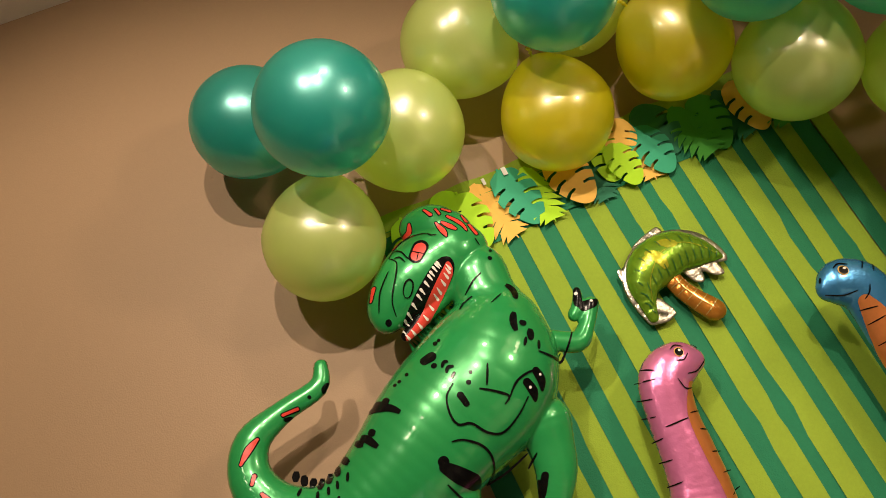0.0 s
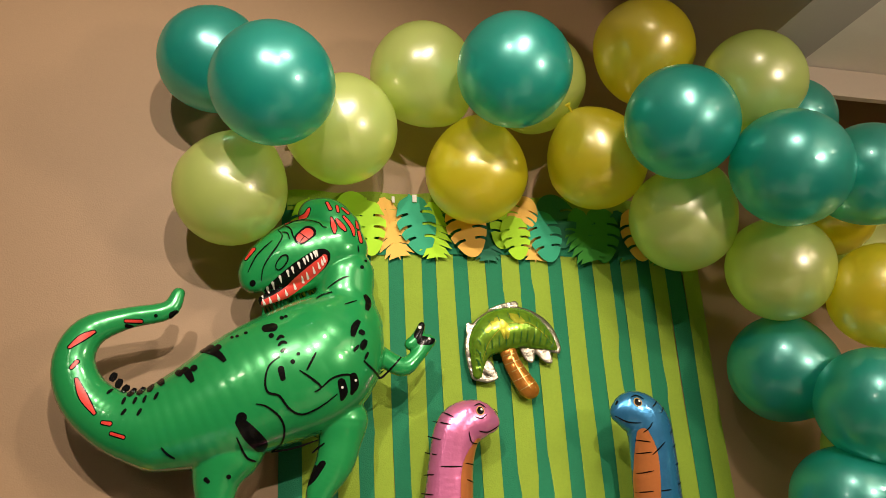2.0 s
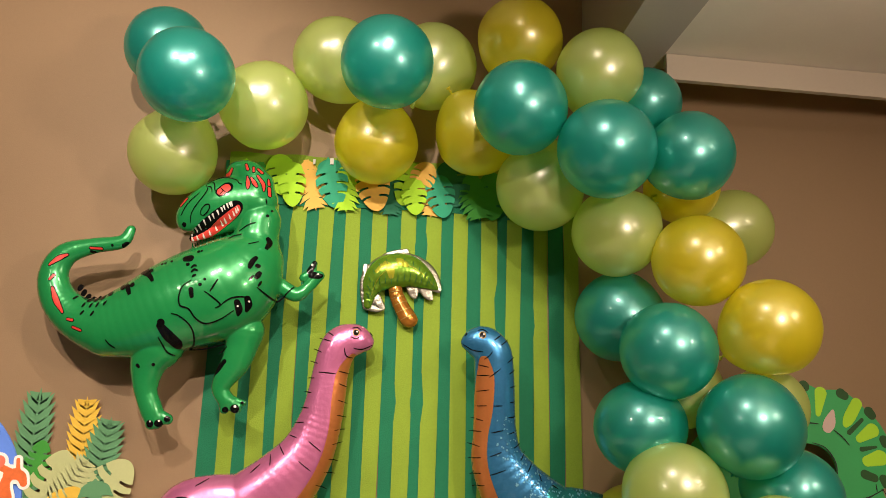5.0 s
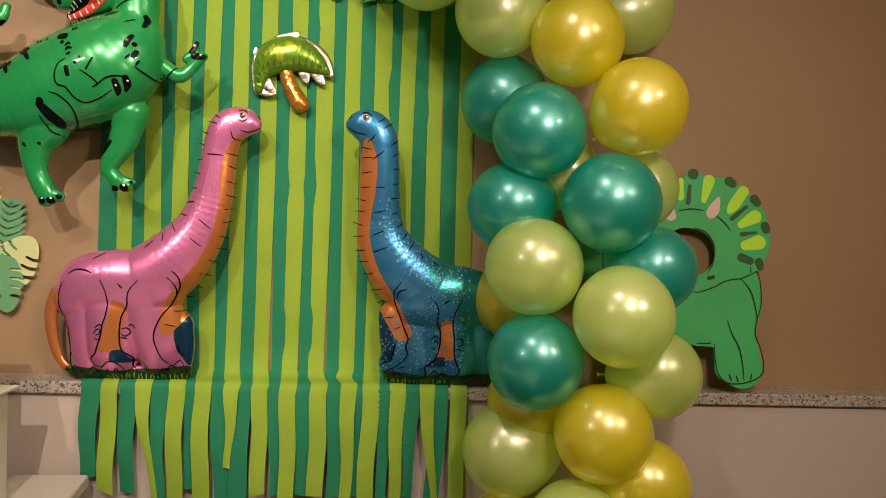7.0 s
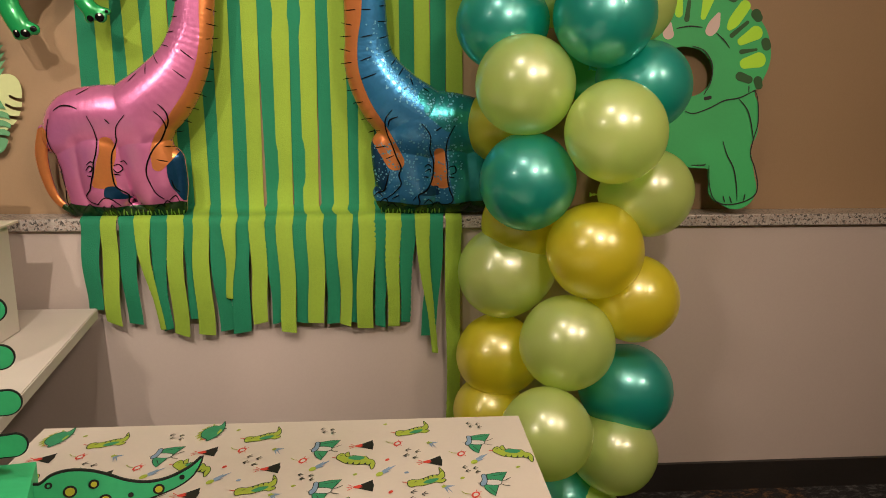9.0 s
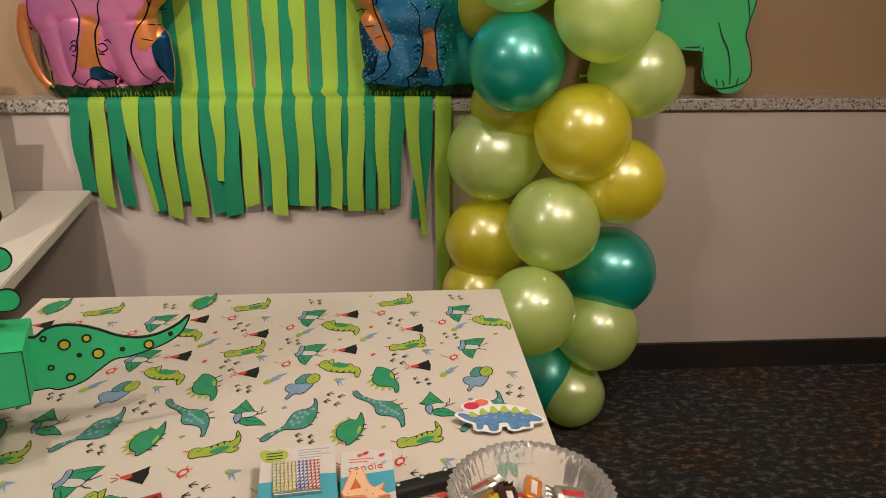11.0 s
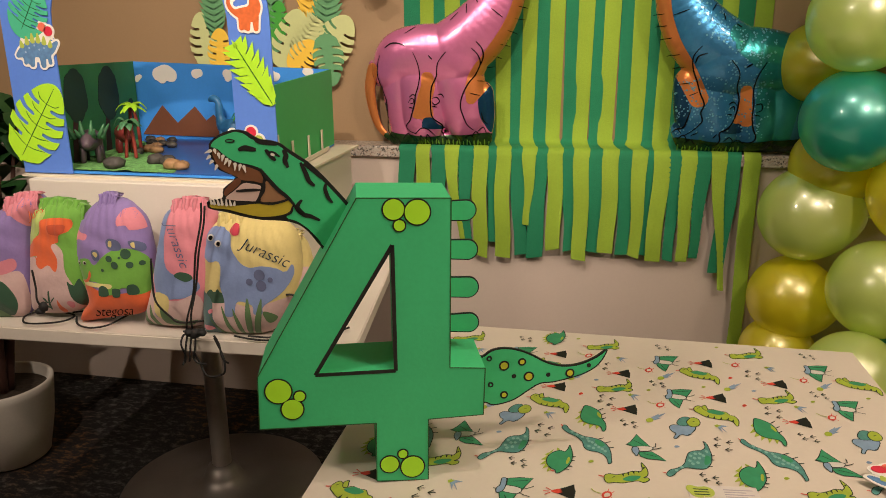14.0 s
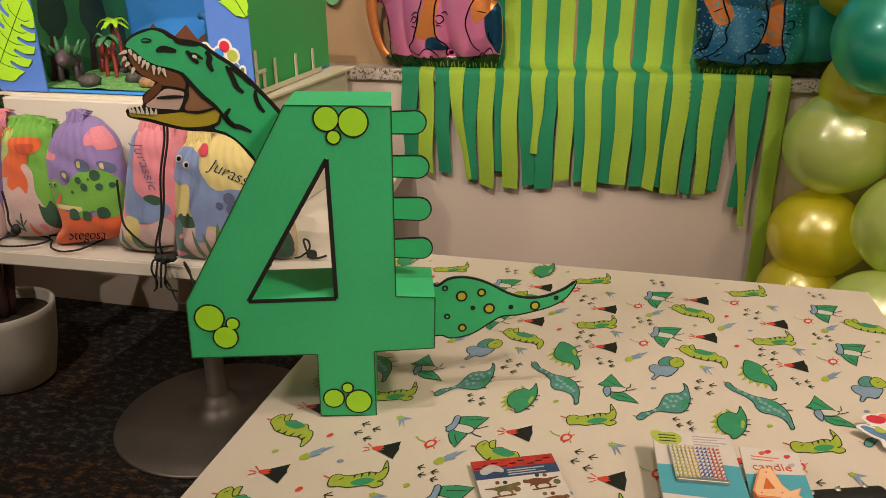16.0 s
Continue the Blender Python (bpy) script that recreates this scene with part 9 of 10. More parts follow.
def outlined_print(name, points, tone, parent, smooth_line, lift):
    """One inked shape: a dark rim round a coloured middle."""
    loop = closed_curve(points) if smooth_line else np.array(points)
    rim = grown(loop, 0.0008)
    inner = grown(loop, -0.0007)
    n = len(loop)
    verts = [(u, w, lift) for u, w in rim] + [(u, w, lift) for u, w in inner]
    area = (loop[:, 0] * np.roll(loop[:, 1], -1) - np.roll(loop[:, 0], -1) * loop[:, 1]).sum()
    faces = [(i, (i + 1) % n, n + (i + 1) % n, n + i) for i in range(n)] + [tuple(range(n, 2 * n))]
    if area < 0:
        faces = [f[::-1] for f in faces]
    ob = mesh_part(name, verts, faces, K_LINE, parent)
    ob.data.materials.append(tone)
    ob.data.polygons[n].material_index = 1
    return ob


INKS = [K_GREEN, K_TEAL, K_LIME, K_BLUE, K_PALE, K_BLACK, K_RED, K_LINE, K_PALEBLUE]
fine_v, fine_f, fine_m = [], [], []


def fine_ink(tone, points, x, y, lift):
    loop = np.array(points)
    area = (loop[:, 0] * np.roll(loop[:, 1], -1) - np.roll(loop[:, 0], -1) * loop[:, 1]).sum()
    if area < 0:
        loop = loop[::-1]
    k = len(fine_v)
    fine_v.extend((x + u, y + w, lift) for u, w in loop)
    fine_f.append(tuple(range(k, k + len(loop))))
    fine_m.append(INKS.index(tone))


def ribbon(points, width):
    c = np.array(points)
    d = np.gradient(c, axis=0)
    d /= np.maximum(np.hypot(d[:, 0], d[:, 1]), 1e-9)[:, None]
    side = np.stack([-d[:, 1], d[:, 0]], axis=1) * width * 0.5
    return np.concatenate([c + side, (c - side)[::-1]])


ROW_X, ROW_Y = (0.3075, 0.008), (-0.030, 0.514)
INK_Z = TABLE_Z - 0.0012
FIRST = {}
for name, mx, my in PATTERN:
    for i in range(-4, 5):
        for j in (-2, -1, 0, 1):
            x, y = mx + i * ROW_X[0] + j * ROW_Y[0], my + i * ROW_X[1] + j * ROW_Y[1]
            big = name.endswith(("saur_print", "neck_print", "volcano_print"))
            edge = 0.035 if big else 0.015
            if not (TX0 + edge < x < TX1 - edge and -0.66 < y < TY1 - edge):
                continue
            if name in FIRST:
                copy_thing(FIRST[name], pose(x, y, INK_Z))
            lift = 0.0001
            for tone, how, pts in PRINTS[name]:
                lift += 0.00006
                if how in ("o", "op") or (name == "volcano_print" and tone is K_BLACK):
                    if name not in FIRST or (FIRST[name].location - Vector((x, y, INK_Z))).length < 1e-6:
                        ob = outlined_print("ink" if name in FIRST else name, pts, tone, FIRST.get(name), how == "o", lift)
                        if name not in FIRST:
                            FIRST[name] = ob
                            ob.parent = cloth_thing
                            ob.location = (x, y, INK_Z)
                elif how == "d7":
                    fine_ink(tone, [(pts[0][0] + 0.0030 * math.cos(a), pts[0][1] + 0.0042 * math.sin(a)) for a in np.linspace(0, 5.5, 8)], x, y, INK_Z + lift)
                elif how[0] == "l":
                    fine_ink(tone, ribbon(pts, 0.0004 * int(how[1])), x, y, INK_Z + lift)
                else:
                    fine_ink(tone, closed_curve(pts, 3) if how == "f" else pts, x, y, INK_Z + lift)
fine = mesh_part("fine_print", fine_v, fine_f, INKS[0], cloth_thing, "small printed marks of the dinosaur pattern")
for tone in INKS[1:]:
    fine.data.materials.append(tone)
for p, k in zip(fine.data.polygons, fine_m):
    p.material_index = k
tagged(fine, "small printed marks of the dinosaur pattern", kind="stuff")

# ---- big number four dinosaur ----
four = empty("number_four", pose(0.437, -0.190, 0.753, 0, 0, 18))
tagged(four, "green painted cardboard number four made into a dinosaur", "decoration")
OUT4 = [(-0.011, 0.459), (0.124, 0.455), (0.122, 0.189), (0.177, 0.185), (0.175, 0.105), (0.088, 0.103), (0.087, -0.005), (0.005, -0.001), (0.007, 0.102), (-0.170, 0.104), (-0.167, 0.191)]
HOLE4 = [(0.038, 0.388), (-0.082, 0.189), (0.039, 0.189)]
poly("body", OUT4, M_GREEN_CARD, four, 0.112, 0.0, holes=[HOLE4], label="green painted cardboard number")


def flat_line(points, width, material, parent, y, closed=False):
    pts = list(points) + ([points[0]] if closed else [])
    for a, b in zip(pts[:-1], pts[1:]):
        stroke("painted_edge", None, [a, b], width, material, parent, lift=0.0006, taper=False, y=y)


flat_line(HOLE4, 0.006, M_BLACK, four, 0.0, True)
flat_line(OUT4, 0.0016, M_SPIKE, four, 0.0, True)
for c in ([(0.041, 0.441, 0.015)], [(0.075, 0.436, 0.018)], [(0.049, 0.417, 0.008)], [(-0.138, 0.166, 0.019)], [(-0.119, 0.135, 0.016)], [(-0.107, 0.156, 0.008)], [(0.026, 0.028, 0.014)], [(0.062, 0.021, 0.018)], [(0.047, 0.045, 0.007)]):
    rim = card("spot", [[(c[0][0], c[0][1], c[0][2] + 0.0022)]], M_BLACK, four, step=0.003, y=-0.0006, thick=0.0006, label="lime paper spot with a black rim")
    card("spot_paper", [c], M_SPOT, rim, step=0.003, y=-0.0012, thick=0.0006)



for c in ([(0.118, 0.421, 0.014), (0.155, 0.421, 0.015)], [(0.118, 0.360, 0.014), (0.158, 0.358, 0.015)], [(0.118, 0.298, 0.015), (0.159, 0.296, 0.016)], [(0.118, 0.237, 0.013), (0.161, 0.236, 0.015)]):
    rim = card("back_spike", [[(u, w, r + 0.002) for u, w, r in c]], M_BLACK, four, step=0.003, y=0.066, thick=0.003)
    card("spike_paint", [c], M_GREEN_CARD, rim, step=0.003, y=0.0628, thick=0.0008)
def cutout(name, points, material, parent, y0, y1, label="", smooth_line=True):
    loop = closed_curve(points, 3) if smooth_line else points
    return poly(name, [tuple(p) for p in loop], material, parent, y0, y1, label=label)


TAIL = [(0.161, 0.172), (0.184, 0.174), (0.199, 0.184), (0.220, 0.187), (0.245, 0.182), (0.267, 0.172), (0.289, 0.159), (0.311, 0.151), (0.333, 0.149), (0.355, 0.153), (0.378, 0.163), (0.394, 0.174), (0.381, 0.150), (0.360, 0.136), (0.334, 0.128), (0.304, 0.122), (0.282, 0.121), (0.261, 0.109), (0.240, 0.095), (0.218, 0.088), (0.201, 0.087), (0.190, 0.092), (0.162, 0.099)]
tail = poly("tail", [tuple(p) for p in grown(closed_curve(TAIL, 3), 0.0016)], M_BLACK, four, 0.067, 0.063, label="painted card tail with yellow spots")
poly("tail_paint", [tuple(p) for p in grown(closed_curve(TAIL, 3), -0.0012)], M_GREEN_CARD, tail, 0.0629, 0.0622)
for u, w, r in [(0.220, 0.157, 0.008), (0.250, 0.162, 0.006), (0.262, 0.135, 0.008), (0.332, 0.137, 0.007), (0.221, 0.104, 0.006), (0.195, 0.171, 0.004), (0.198, 0.124, 0.004), (0.237, 0.137, 0.003), (0.295, 0.136, 0.003), (0.364, 0.149, 0.003)]:
    ring = card("tail_spot", [[(u, w, r + 0.0008)]], M_BLACK, tail, step=0.0025, y=0.062, thick=0.0006)
    if r > 0.0028:
        card("spot_fill", [[(u, w, r - 0.0020)]], M_MUSTARD if r > 0.005 else M_GREEN_CARD, ring, step=0.002, y=0.0614, thick=0.0005)

HEAD = [(-0.218, 0.527), (-0.216, 0.533), (-0.207, 0.541), (-0.194, 0.547), (-0.180, 0.550), (-0.166, 0.548), (-0.155, 0.541), (-0.146, 0.536), (-0.132, 0.534), (-0.117, 0.529), (-0.107, 0.521), (-0.094, 0.512), (-0.078, 0.500), (-0.060, 0.482), (-0.042, 0.461), (-0.024, 0.439), (-0.013, 0.424), (-0.015, 0.377), (-0.057, 0.363), (-0.068, 0.373), (-0.081, 0.391), (-0.091, 0.402), (-0.105, 0.410), (-0.124, 0.414), (-0.150, 0.416), (-0.174, 0.421), (-0.200, 0.429), (-0.224, 0.435), (-0.228, 0.441), (-0.226, 0.447), (-0.206, 0.451), (-0.203, 0.465), (-0.185, 0.481), (-0.207, 0.493), (-0.217, 0.512)]
head = cutout("head", HEAD, M_BLACK, four, 0.067, 0.063, "painted open-jawed dinosaur head")
cutout("head_paint", [(-0.215, 0.527), (-0.211, 0.534), (-0.202, 0.540), (-0.191, 0.544), (-0.180, 0.547), (-0.168, 0.544), (-0.159, 0.537), (-0.148, 0.533), (-0.134, 0.531), (-0.120, 0.526), (-0.109, 0.517), (-0.097, 0.508), (-0.081, 0.497), (-0.064, 0.478), (-0.046, 0.458), (-0.027, 0.435), (-0.014, 0.421), (-0.016, 0.383), (-0.057, 0.370), (-0.070, 0.384), (-0.085, 0.401), (-0.101, 0.413), (-0.115, 0.419), (-0.104, 0.434), (-0.105, 0.440), (-0.111, 0.450), (-0.126, 0.464), (-0.140, 0.482), (-0.147, 0.493), (-0.165, 0.500), (-0.181, 0.504), (-0.196, 0.513), (-0.206, 0.523)], M_GREEN_CARD, head, 0.0629, 0.0622)
cutout("mouth_paint", [(-0.214, 0.520), (-0.206, 0.521), (-0.198, 0.510), (-0.182, 0.501), (-0.166, 0.496), (-0.150, 0.489), (-0.145, 0.478), (-0.146, 0.472), (-0.160, 0.475), (-0.175, 0.477), (-0.182, 0.482), (-0.204, 0.494), (-0.212, 0.509)], M_MOUTH, head, 0.0629, 0.0622)
cutout("cheek_paint", [(-0.141, 0.475), (-0.133, 0.466), (-0.124, 0.457), (-0.113, 0.447), (-0.124, 0.443), (-0.138, 0.443), (-0.151, 0.445), (-0.146, 0.458)], mat("tan_paint", (0.30, 0.16, 0.08), 0.6, vary=0.1, scale=30), head, 0.0629, 0.0621)
cutout("jaw_hinge_paint", [(-0.182, 0.480), (-0.177, 0.474), (-0.188, 0.463), (-0.194, 0.459), (-0.201, 0.454), (-0.201, 0.463)], M_BROWN, head, 0.0629, 0.0622)
cutout("tongue", [(-0.174, 0.472), (-0.161, 0.471), (-0.150, 0.468), (-0.150, 0.463), (-0.154, 0.452), (-0.158, 0.445), (-0.172, 0.446), (-0.187, 0.447), (-0.201, 0.451), (-0.188, 0.461)], M_TONGUE, head, 0.0629, 0.0622)
cutout("jaw_paint", [(-0.223, 0.443), (-0.212, 0.442), (-0.186, 0.439), (-0.159, 0.441), (-0.133, 0.442), (-0.109, 0.445), (-0.105, 0.439), (-0.109, 0.429), (-0.121, 0.423), (-0.150, 0.421), (-0.174, 0.426), (-0.200, 0.434), (-0.222, 0.437)], M_JAW, head, 0.0629, 0.0621)
for ln, wd in (([(-0.185, 0.461), (-0.166, 0.462), (-0.150, 0.462)], 0.0045), ([(-0.177, 0.521), (-0.169, 0.524), (-0.162, 0.523), (-0.152, 0.521)], 0.008), ([(-0.194, 0.535), (-0.189, 0.537), (-0.182, 0.535), (-0.184, 0.533), (-0.192, 0.533), (-0.194, 0.535)], 0.0018), ([(-0.139, 0.521), (-0.135, 0.516), (-0.130, 0.509), (-0.125, 0.505)], 0.0065), ([(-0.135, 0.516), (-0.128, 0.516), (-0.119, 0.510)], 0.0045), ([(-0.114, 0.520), (-0.110, 0.512), (-0.112, 0.504), (-0.108, 0.494)], 0.0075), ([(-0.090, 0.501), (-0.084, 0.487), (-0.079, 0.473), (-0.071, 0.466)], 0.0070), ([(-0.055, 0.469), (-0.056, 0.459), (-0.052, 0.447), (-0.046, 0.439)], 0.0060),
               ([(-0.091, 0.445), (-0.098, 0.435), (-0.090, 0.423), (-0.080, 0.420), (-0.066, 0.413)], 0.0070), ([(-0.103, 0.438), (-0.096, 0.427), (-0.088, 0.421)], 0.0050), ([(-0.148, 0.493), (-0.140, 0.481), (-0.126, 0.463), (-0.111, 0.449), (-0.101, 0.436)], 0.0060), ([(-0.144, 0.478), (-0.146, 0.461), (-0.157, 0.444)], 0.0050), ([(-0.154, 0.443), (-0.133, 0.441), (-0.108, 0.447)], 0.0040), ([(-0.086, 0.499), (-0.071, 0.488), (-0.060, 0.476)], 0.0060), ([(-0.153, 0.536), (-0.145, 0.532), (-0.122, 0.528)], 0.0060), ([(-0.105, 0.436), (-0.109, 0.426), (-0.123, 0.421)], 0.0040)):
    stroke("painted_line", None, ln, wd, M_BLACK, head, lift=0.0006, y=0.0618)
card("eye", [[(-0.130, 0.514, 0.002), (-0.128, 0.513, 0.002)]], M_TOOTH, head, step=0.0015, y=0.0612, thick=0.0005)
for (u, w), (u1, w1) in zip([(-0.210, 0.522), (-0.205, 0.516), (-0.199, 0.513), (-0.194, 0.508), (-0.190, 0.505), (-0.183, 0.501), (-0.176, 0.499), (-0.171, 0.497), (-0.216, 0.521), (-0.218, 0.513), (-0.215, 0.506), (-0.209, 0.499)], [(-0.209, 0.517), (-0.204, 0.510), (-0.201, 0.506), (-0.198, 0.501), (-0.192, 0.498), (-0.184, 0.492), (-0.178, 0.492), (-0.169, 0.489), (-0.224, 0.518), (-0.222, 0.509), (-0.219, 0.502), (-0.212, 0.493)]):
    card("tooth", [[(u, w, 0.0024), (u1, w1, 0.0007)]], M_TOOTH, head, step=0.0013, y=0.0610, thick=0.0010)
for (u, w), (u1, w1) in zip([(-0.221, 0.444), (-0.217, 0.443), (-0.211, 0.442), (-0.206, 0.442), (-0.200, 0.441), (-0.194, 0.441), (-0.189, 0.441)], [(-0.223, 0.451), (-0.218, 0.450), (-0.213, 0.451), (-0.207, 0.451), (-0.200, 0.449), (-0.195, 0.448), (-0.188, 0.446)]):
    card("tooth", [[(u, w, 0.0020), (u1, w1, 0.0007)]], M_TOOTH, head, step=0.0013, y=0.0610, thick=0.0010)


# ---- things lying on the cloth ----
stego = empty("dinosaur_cutout", pose(1.268, -0.060, TABLE_Z + 0.010, -80, 0, 2))
tagged(stego, "blue stegosaur paper cut-out with balloons lying on the tablecloth", "paper cut-out")
st = dino_sticker(stego, pose(0, 0, 0) @ Matrix.Diagonal((-1.06, 1.0, 0.66, 1)), M_STK_BLUE, M_STK_LIME, "stego")

M_PACKW = mat("white_card_print", (0.64, 0.59, 0.57), 0.4, vary=0.05, scale=20)
M_LILACINK = mat("pale_lilac_ink", (0.42, 0.38, 0.44), 0.5, vary=0.1)
M_GREYPALE = mat("pale_grey_ink", (0.50, 0.48, 0.50), 0.5, vary=0.15, scale=60)
M_STK_OLIVE = mat("olive_sticker_print", (0.14, 0.12, 0.05), 0.5, vary=0.5, scale=150)
M_PACKB = mat("turquoise_card_print", (0.08, 0.36, 0.48), 0.45, vary=0.06)
M_PACKR = mat("red_card_print", (0.45, 0.03, 0.03), 0.45, vary=0.3, scale=50)
M_PACKN = mat("navy_card_print", (0.03, 0.06, 0.16), 0.45, vary=0.3, scale=50)
M_GREYINK = mat("grey_ink", (0.30, 0.30, 0.33), 0.6, vary=0.1)


def pack(name, x, y, rz, rx, w, h, label, z=0.0):
    root = empty(name, pose(x, y, TABLE_Z + 0.004 + z, rx, 0, rz))
    tagged(root, label, "packet")
    box("card", 0, w, 0, h, 0, 0.0025, M_PACKW, root, 0.0008)
    return root


def bars(root, x0, y0, w, n, gap, material, z=0.0026, hgt=0.003):
    for k in range(n):
        box("print_bar", x0, x0 + w * (1 - 0.25 * (k % 2)), y0 - gap * k, y0 - gap * k + hgt, z, z + 0.0003, material, root)


candles = pack("birthday_candles", 0.932, -0.340, 6, 3, 0.102, 0.182, "packet of striped birthday candles on a turquoise and white card", 0.020)
poly("turquoise_print", [(0.0, 0.060), (0.102, 0.056), (0.102, 0.118), (0.075, 0.120), (0.04, 0.112), (0.0, 0.112)], M_PACKB, candles, 0.0026, 0.0029, flip=True)
badge = card("lime_badge", [[(0.014, 0.164, 0.012), (0.026, 0.166, 0.012)], [(0.006, 0.172, 0.008)]], M_STK_LIME, candles, step=0.002, y=0.0026, thick=0.0004, flip=True)
for k in range(3):
    box("print_bar", 0.008, 0.030, 0.158 + 0.006 * k, 0.1598 + 0.006 * k, 0.0031, 0.0034, M_TREEDARK, badge)
bars(candles, 0.052, 0.172, 0.042, 4, 0.0055, M_LILACINK, hgt=0.0016)
CAND = [mat(nm, c, 0.4, vary=0.05) for nm, c in (("lime_wax", (0.45, 0.50, 0.10)), ("yellow_wax", (0.62, 0.50, 0.12)), ("blue_wax", (0.08, 0.12, 0.40)), ("red_wax", (0.50, 0.07, 0.06)))]
tray = box("tray", 0.020, 0.082, 0.080, 0.087, 0.0028, 0.0085, M_STEEL, candles, 0.001)
for k in range(12):
    x = 0.0215 + 0.0051 * k
    cd = tube("candle", [(x, 0.085, 0.0062), (x - 0.001, 0.115, 0.0066), (x - 0.002, 0.146, 0.0062)], 0.0024, M_PACKW, candles, 8)
    tone = CAND[min(3, k // 3)]
    for q in range(9):
        y = 0.086 + 0.0066 * q
        tube("stripe", [(x - 0.0026, y, 0.0070), (x, y + 0.0024, 0.0090), (x + 0.0022, y + 0.005, 0.0070)], 0.0010, tone, cd, 5)
    tube("wick", [(x - 0.002, 0.146, 0.0062), (x - 0.002, 0.148, 0.0062), (x - 0.002, 0.150, 0.0062)], 0.0006, M_PACKW, cd, 5)
lettering("lettering", "candles", 0.016, M_STK_ORANGE, candles, pose(0.030, 0.045, 0.0028, 0, 0, 180), thin=0.0003)
bars(candles, 0.012, 0.032, 0.034, 3, 0.005, M_LILACINK, hgt=0.0014)
corner = poly("lime_corner", [(0.056, 0.004), (0.098, 0.004), (0.092, 0.030), (0.080, 0.050), (0.058, 0.050), (0.050, 0.034)], M_STK_LIME, candles, 0.0026, 0.0030, flip=True)
box("picture_print", 0.064, 0.086, 0.022, 0.048, 0.0031, 0.0034, M_PACKW, corner)
for k in range(5):
    stroke_bar = box("candle_print", 0.0655 + 0.0042 * k, 0.0675 + 0.0042 * k, 0.024, 0.046, 0.0035, 0.0037, CAND[k % 4], corner)
bars(candles, 0.072, 0.016, 0.022, 3, 0.004, M_TREEDARK, z=0.0032, hgt=0.0014)
card("red_dot", [[(0.012, 0.012, 0.006)]], M_BAL_RED, candles, step=0.0018, y=0.0026, thick=0.0004, flip=True)
box("hang_slot", 0.040, 0.062, 0.004, 0.009, 0.0026, 0.0030, M_BLACK, candles)

numeral = pack("number_candle_packet", 1.033, -0.333, 3, 3, 0.072, 0.166, "packet with an orange number four candle on a turquoise card", 0.018)
poly("turquoise_print", [(0.0, 0.062), (0.072, 0.080), (0.072, 0.122), (0.04, 0.118), (0.0, 0.112)], M_PACKB, numeral, 0.0026, 0.0029, flip=True)
lettering("lettering", "candle", 0.019, M_STK_ORANGE, numeral, pose(0.034, 0.130, 0.003, 0, 0, 6), thin=0.0003)
bars(numeral, 0.012, 0.148, 0.034, 2, 0.006, M_BAL_PINK, hgt=0.0016)
FOURC = [(0.014, 0.114), (0.030, 0.118), (0.038, 0.088), (0.044, 0.080), (0.058, 0.088), (0.053, 0.074), (0.064, 0.064), (0.050, 0.062), (0.047, 0.048), (0.036, 0.054), (0.030, 0.064), (0.004, 0.064), (0.001, 0.074)]
fourc = poly("number_candle", FOURC, mat("orange_wax", (0.80, 0.28, 0.12), 0.4, vary=0.06), numeral, 0.003, 0.011, flip=True)
poly("candle_face", [tuple(p) for p in grown(np.array(FOURC), -0.0020)], mat("pale_peach_wax", (0.82, 0.50, 0.30), 0.4, vary=0.05), fourc, 0.0111, 0.0122, flip=True)
poly("counter", [(0.020, 0.098), (0.027, 0.080), (0.013, 0.077)], M_STK_ORANGE, fourc, 0.0123, 0.0128, flip=True)
for u, w in ((0.010, 0.070), (0.022, 0.108), (0.042, 0.066), (0.034, 0.074)):
    card("speck", [[(u, w, 0.0011)]], M_RED, fourc, step=0.0007, y=0.0123, thick=0.0003, flip=True)
for u, w, tone in ((0.026, 0.156, M_STK_ORANGE), (0.034, 0.160, M_BAL_RED), (0.056, 0.154, M_BAL_RED), (0.058, 0.138, M_LILACINK)):
    card("confetti_print", [[(u, w, 0.0032), (u + 0.003, w + 0.002, 0.0024)]], tone, numeral, step=0.0016, y=0.0026, thick=0.0004, flip=True)
card("smoke_print", [[(0.020, 0.040, 0.005), (0.032, 0.034, 0.006), (0.042, 0.024, 0.004)]], M_LILACINK, numeral, step=0.002, y=0.0026, thick=0.0004, flip=True)
bars(numeral, 0.014, 0.010, 0.044, 1, 0.005, M_LILACINK, hgt=0.0022)

stickers = pack("sticker_sheet", 0.758, -0.424, 23.5, 0, 0.112, 0.19, "white sheet of small dinosaur stickers with a red header")
box("header_print", 0.0, 0.112, 0.170, 0.19, 0.0026, 0.0029, M_PACKR, stickers)
box("header_stripe", 0.0, 0.112, 0.152, 0.1705, 0.0026, 0.0030, M_PACKN, stickers)
for k in range(9):
    box("print_bar", 0.012 * k + 0.002, 0.012 * k + 0.011, 0.173 + 0.004 * (k % 3), 0.175 + 0.004 * (k % 3), 0.0030, 0.0032, M_BLACK, stickers)
bars(stickers, 0.044, 0.164, 0.050, 3, 0.0045, M_GREYPALE, 0.0031, 0.0018)
card("header_print", [[(0.014, 0.166, 0.006), (0.026, 0.172, 0.007), (0.036, 0.166, 0.004)]], M_GREYPALE, stickers, step=0.002, y=0.0031, thick=0.0003, flip=True)
SHADES = (M_STK_OLIVE, M_BROWN, M_TREEDARK, M_MOUTH)
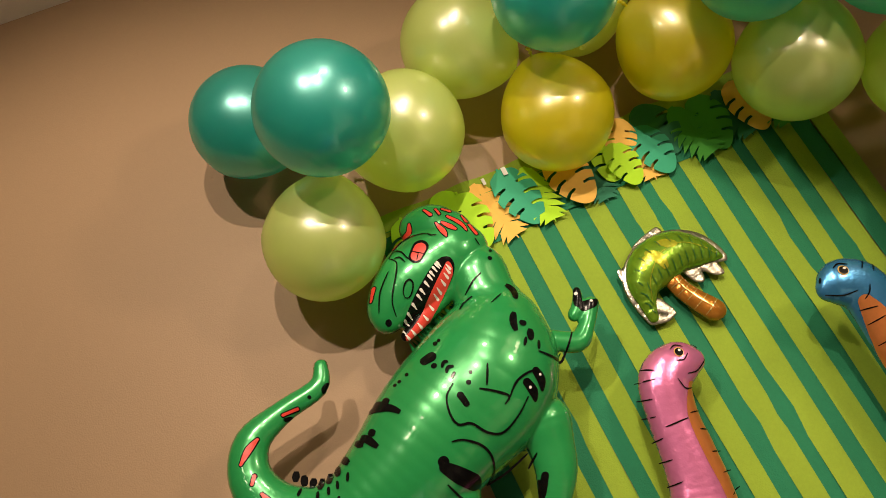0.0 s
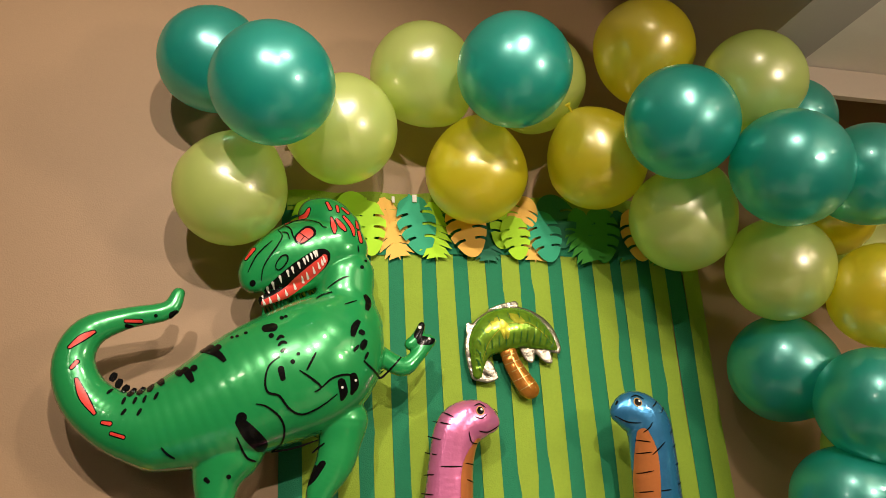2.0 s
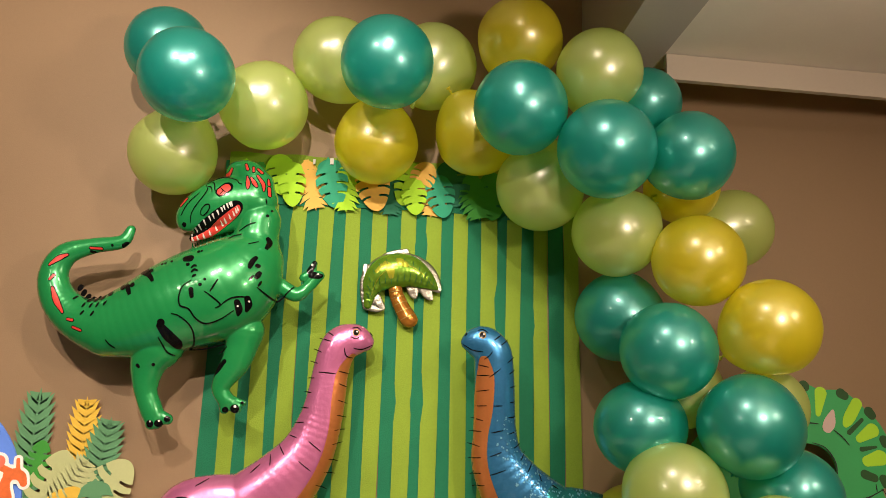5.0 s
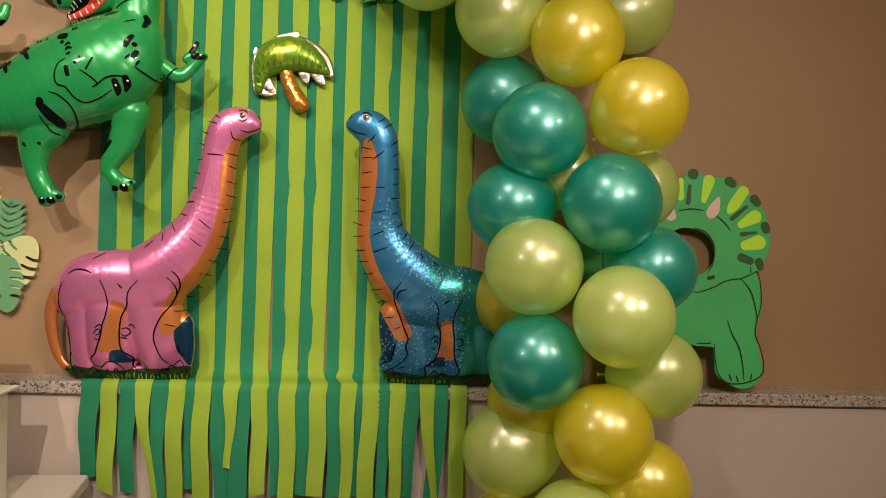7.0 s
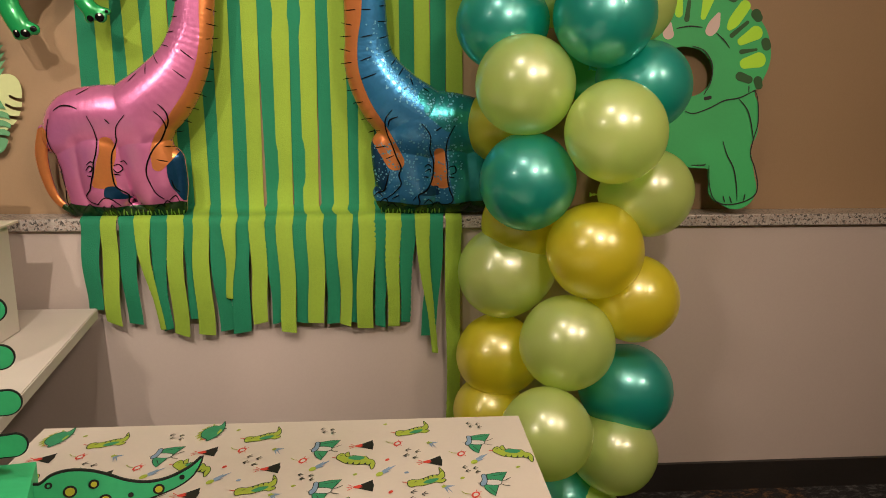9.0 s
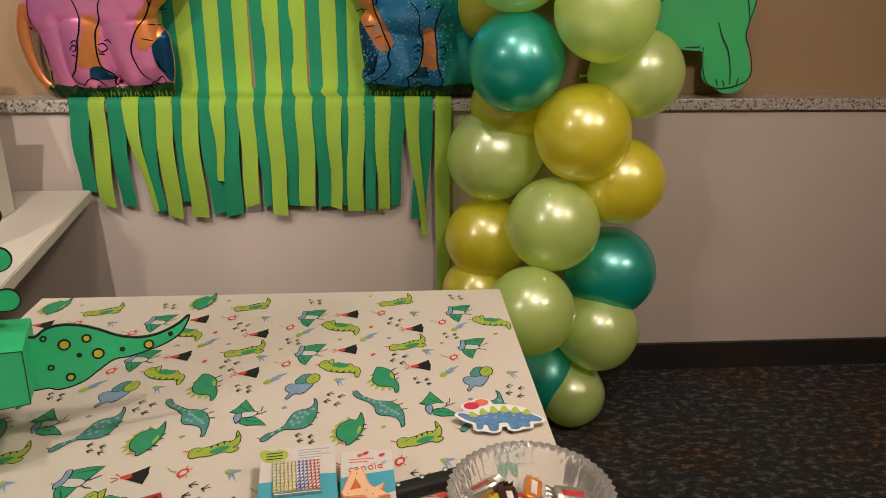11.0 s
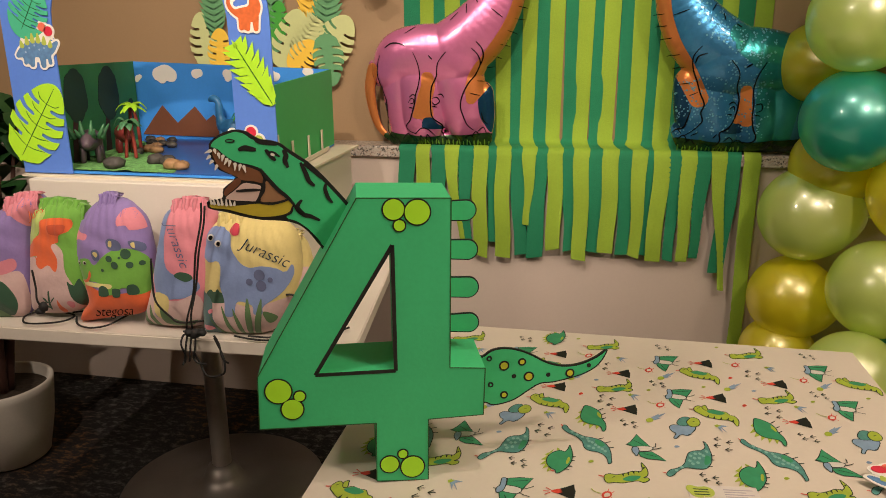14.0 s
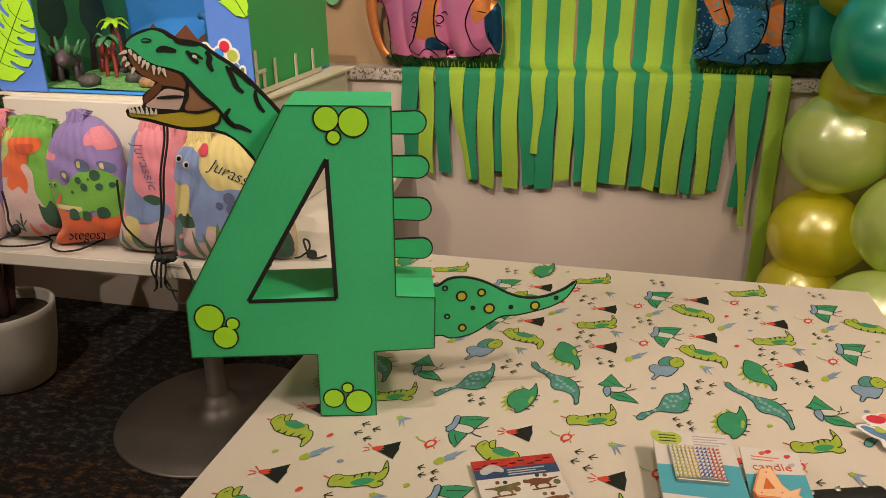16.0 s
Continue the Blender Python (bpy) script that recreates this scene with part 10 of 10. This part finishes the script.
for k in range(8):
    u, w = 0.030 + 0.054 * (k % 2), 0.130 - 0.036 * (k // 2) + 0.006 * (k % 2)
    d = 1 if k % 3 else -1
    dino = card("small_sticker", [[(u - d * 0.018, w + 0.006 - 0.003 * (k % 2), 0.0030), (u - d * 0.008, w + 0.002, 0.0052 + 0.0008 * (k % 3)), (u + d * 0.004, w + 0.001, 0.0044), (u + d * 0.012, w + 0.002 + 0.002 * (k % 3), 0.0020), (u + d * 0.022, w + 0.003 + 0.003 * (k % 3), 0.0008)], [(u - d * 0.006, w - 0.002, 0.0020), (u - d * 0.011, w - 0.008, 0.0013), (u - d * 0.008, w - 0.013, 0.0010)], [(u + d * 0.003, w - 0.002, 0.0020), (u + d * 0.008, w - 0.008, 0.0012), (u + d * 0.004, w - 0.013, 0.0010)], [(u - d * 0.012, w, 0.0012), (u - d * 0.018, w - 0.006, 0.0007)], [(u - d * 0.022, w + 0.007 - 0.003 * (k % 2), 0.0032)]], SHADES[k % 4], stickers, step=0.0016, y=0.0026, thick=0.0004, soft=0.002, flip=True)
    for q, (du, dw, r) in enumerate(((-0.004, 0.013, 0.0030), (0.006, 0.012, 0.0030), (0.018, -0.003, 0.0046))):
        card("sticker_print", [[(u + du, w + dw, r)]], SHADES[(k + q + 1) % 4], dino, step=0.0014, y=0.0026, thick=0.0005, flip=True)
    card("sticker_print", [[(u - 0.016, w - 0.0135, 0.0011), (u + 0.014, w - 0.012, 0.0011)]], M_BROWN, dino, step=0.001, y=0.0026, thick=0.0005, flip=True)

knife = empty("kitchen_knife", pose(1.085, -0.238, TABLE_Z + 0.012, 0, 0, 24))
tagged(knife, "kitchen knife with a black riveted handle lying on the table", "knife")
bm = box_bm(0.0, 0.118, -0.012, 0.012, -0.008, 0.008, 0.005)
for v in bm.verts:
    v.co.y += 0.006 * math.sin(v.co.x * 30)
    if v.co.x > 0.10:
        v.co.y -= 0.006
part("handle", bm, M_CORD, knife, "black plastic handle", smooth=True)
for u in (0.022, 0.058, 0.094):
    rv = lathe("rivet", [(0.0, 0.0095), (0.0035, 0.0092), (0.004, 0.008)], M_STEEL, knife, 16)
    rv.location = (u, 0.004, 0)
poly("blade", [(0.0, 0.010), (0.0, -0.012), (-0.05, -0.016), (-0.13, -0.010), (-0.16, 0.004), (-0.10, 0.010)], M_STEEL, knife, 0.0, 0.0015, flip=True)

# ---- cut glass bowl of sweets ----
bowl = empty("glass_bowl", pose(1.262, -0.335, TABLE_Z + 0.001) @ Matrix.Diagonal((0.89, 0.89, 0.95, 1)))
tagged(bowl, "round cut glass bowl of wrapped sweets on the table edge", "bowl")
prof_out = [(0.0, 0.0), (0.05, 0.0), (0.056, 0.004), (0.070, 0.018), (0.092, 0.045), (0.106, 0.075), (0.113, 0.092)]
prof_in = [(0.109, 0.093), (0.102, 0.075), (0.088, 0.047), (0.066, 0.021), (0.05, 0.008), (0.0, 0.008)]


def facet(a, i):
    if i in (3, 4):
        return 1 + 0.045 * math.cos(18 * a)
    if i in (5, 6, 7):
        return 1 + 0.020 * math.cos(54 * a)
    return 1.0


lathe("glass", prof_out + prof_in, M_GLASS, bowl, 216, "clear pressed glass with ribs", wave=facet)
WRAP = [mat(nm, c, 0.22, mt, vary=0.1, coat=0.4, bump=0.4, bump_scale=120) for nm, c, mt in (("red_wrapper", (0.50, 0.015, 0.015), 0.2), ("brown_wrapper", (0.06, 0.022, 0.014), 0.3), ("yellow_wrapper", (0.65, 0.40, 0.02), 0.2), ("silver_wrapper", (0.62, 0.60, 0.58), 0.9), ("orange_wrapper", (0.62, 0.20, 0.02), 0.2))]


def sweet(x, y, z, rx, ry, rz, w, tone, text=None):
    root = empty("wrapped_sweet", pose(x, y, z, rx, ry, rz))
    names = {0: "red", 1: "dark brown", 2: "yellow", 3: "silver", 4: "orange"}
    tagged(root, f"{names[tone]} foil wrapped sweet in the glass bowl", "sweet", "sweets in the bowl")
    bm = box_bm(-w, w, -0.012, 0.012, -0.007, 0.007, 0.004)
    part("wrapper", bm, WRAP[tone], root, smooth=True)
    for s in (-1, 1):
        vv = []
        for k in range(7):
            q = (k / 6 - 0.5)
            vv += [(s * w * 0.98, q * 0.018, 0.0015 * (-1) ** k), (s * (w + 0.009), q * 0.024, 0.003 * (-1) ** k)]
        mesh_part("crimped_end", vv, [(2 * k, 2 * k + 1, 2 * k + 3, 2 * k + 2) for k in range(6)], WRAP[tone], root)
    box("print_bar", -w * 0.6, w * 0.6, -0.004, 0.004, 0.0071, 0.0074, M_PACKW if tone in (0, 1, 4) else M_PACKR, root)
    return root


rng = random.Random(21)
for k in range(24):
    a, r = rng.uniform(0, 6.28), 0.070 * math.sqrt(rng.uniform(0, 1))
    lay = k // 9
    r *= (0.62, 0.85, 0.95)[lay]
    tone = (0, 1, 3, 1, 2, 3, 0, 3, 4)[k % 9]
    sweet(1.262 + r * math.cos(a), -0.335 + r * math.sin(a), TABLE_Z + 0.022 + 0.018 * lay + rng.uniform(0, 0.006), rng.uniform(-25, 25), rng.uniform(-22, 22), rng.uniform(0, 180), rng.uniform(0.020, 0.027), tone)
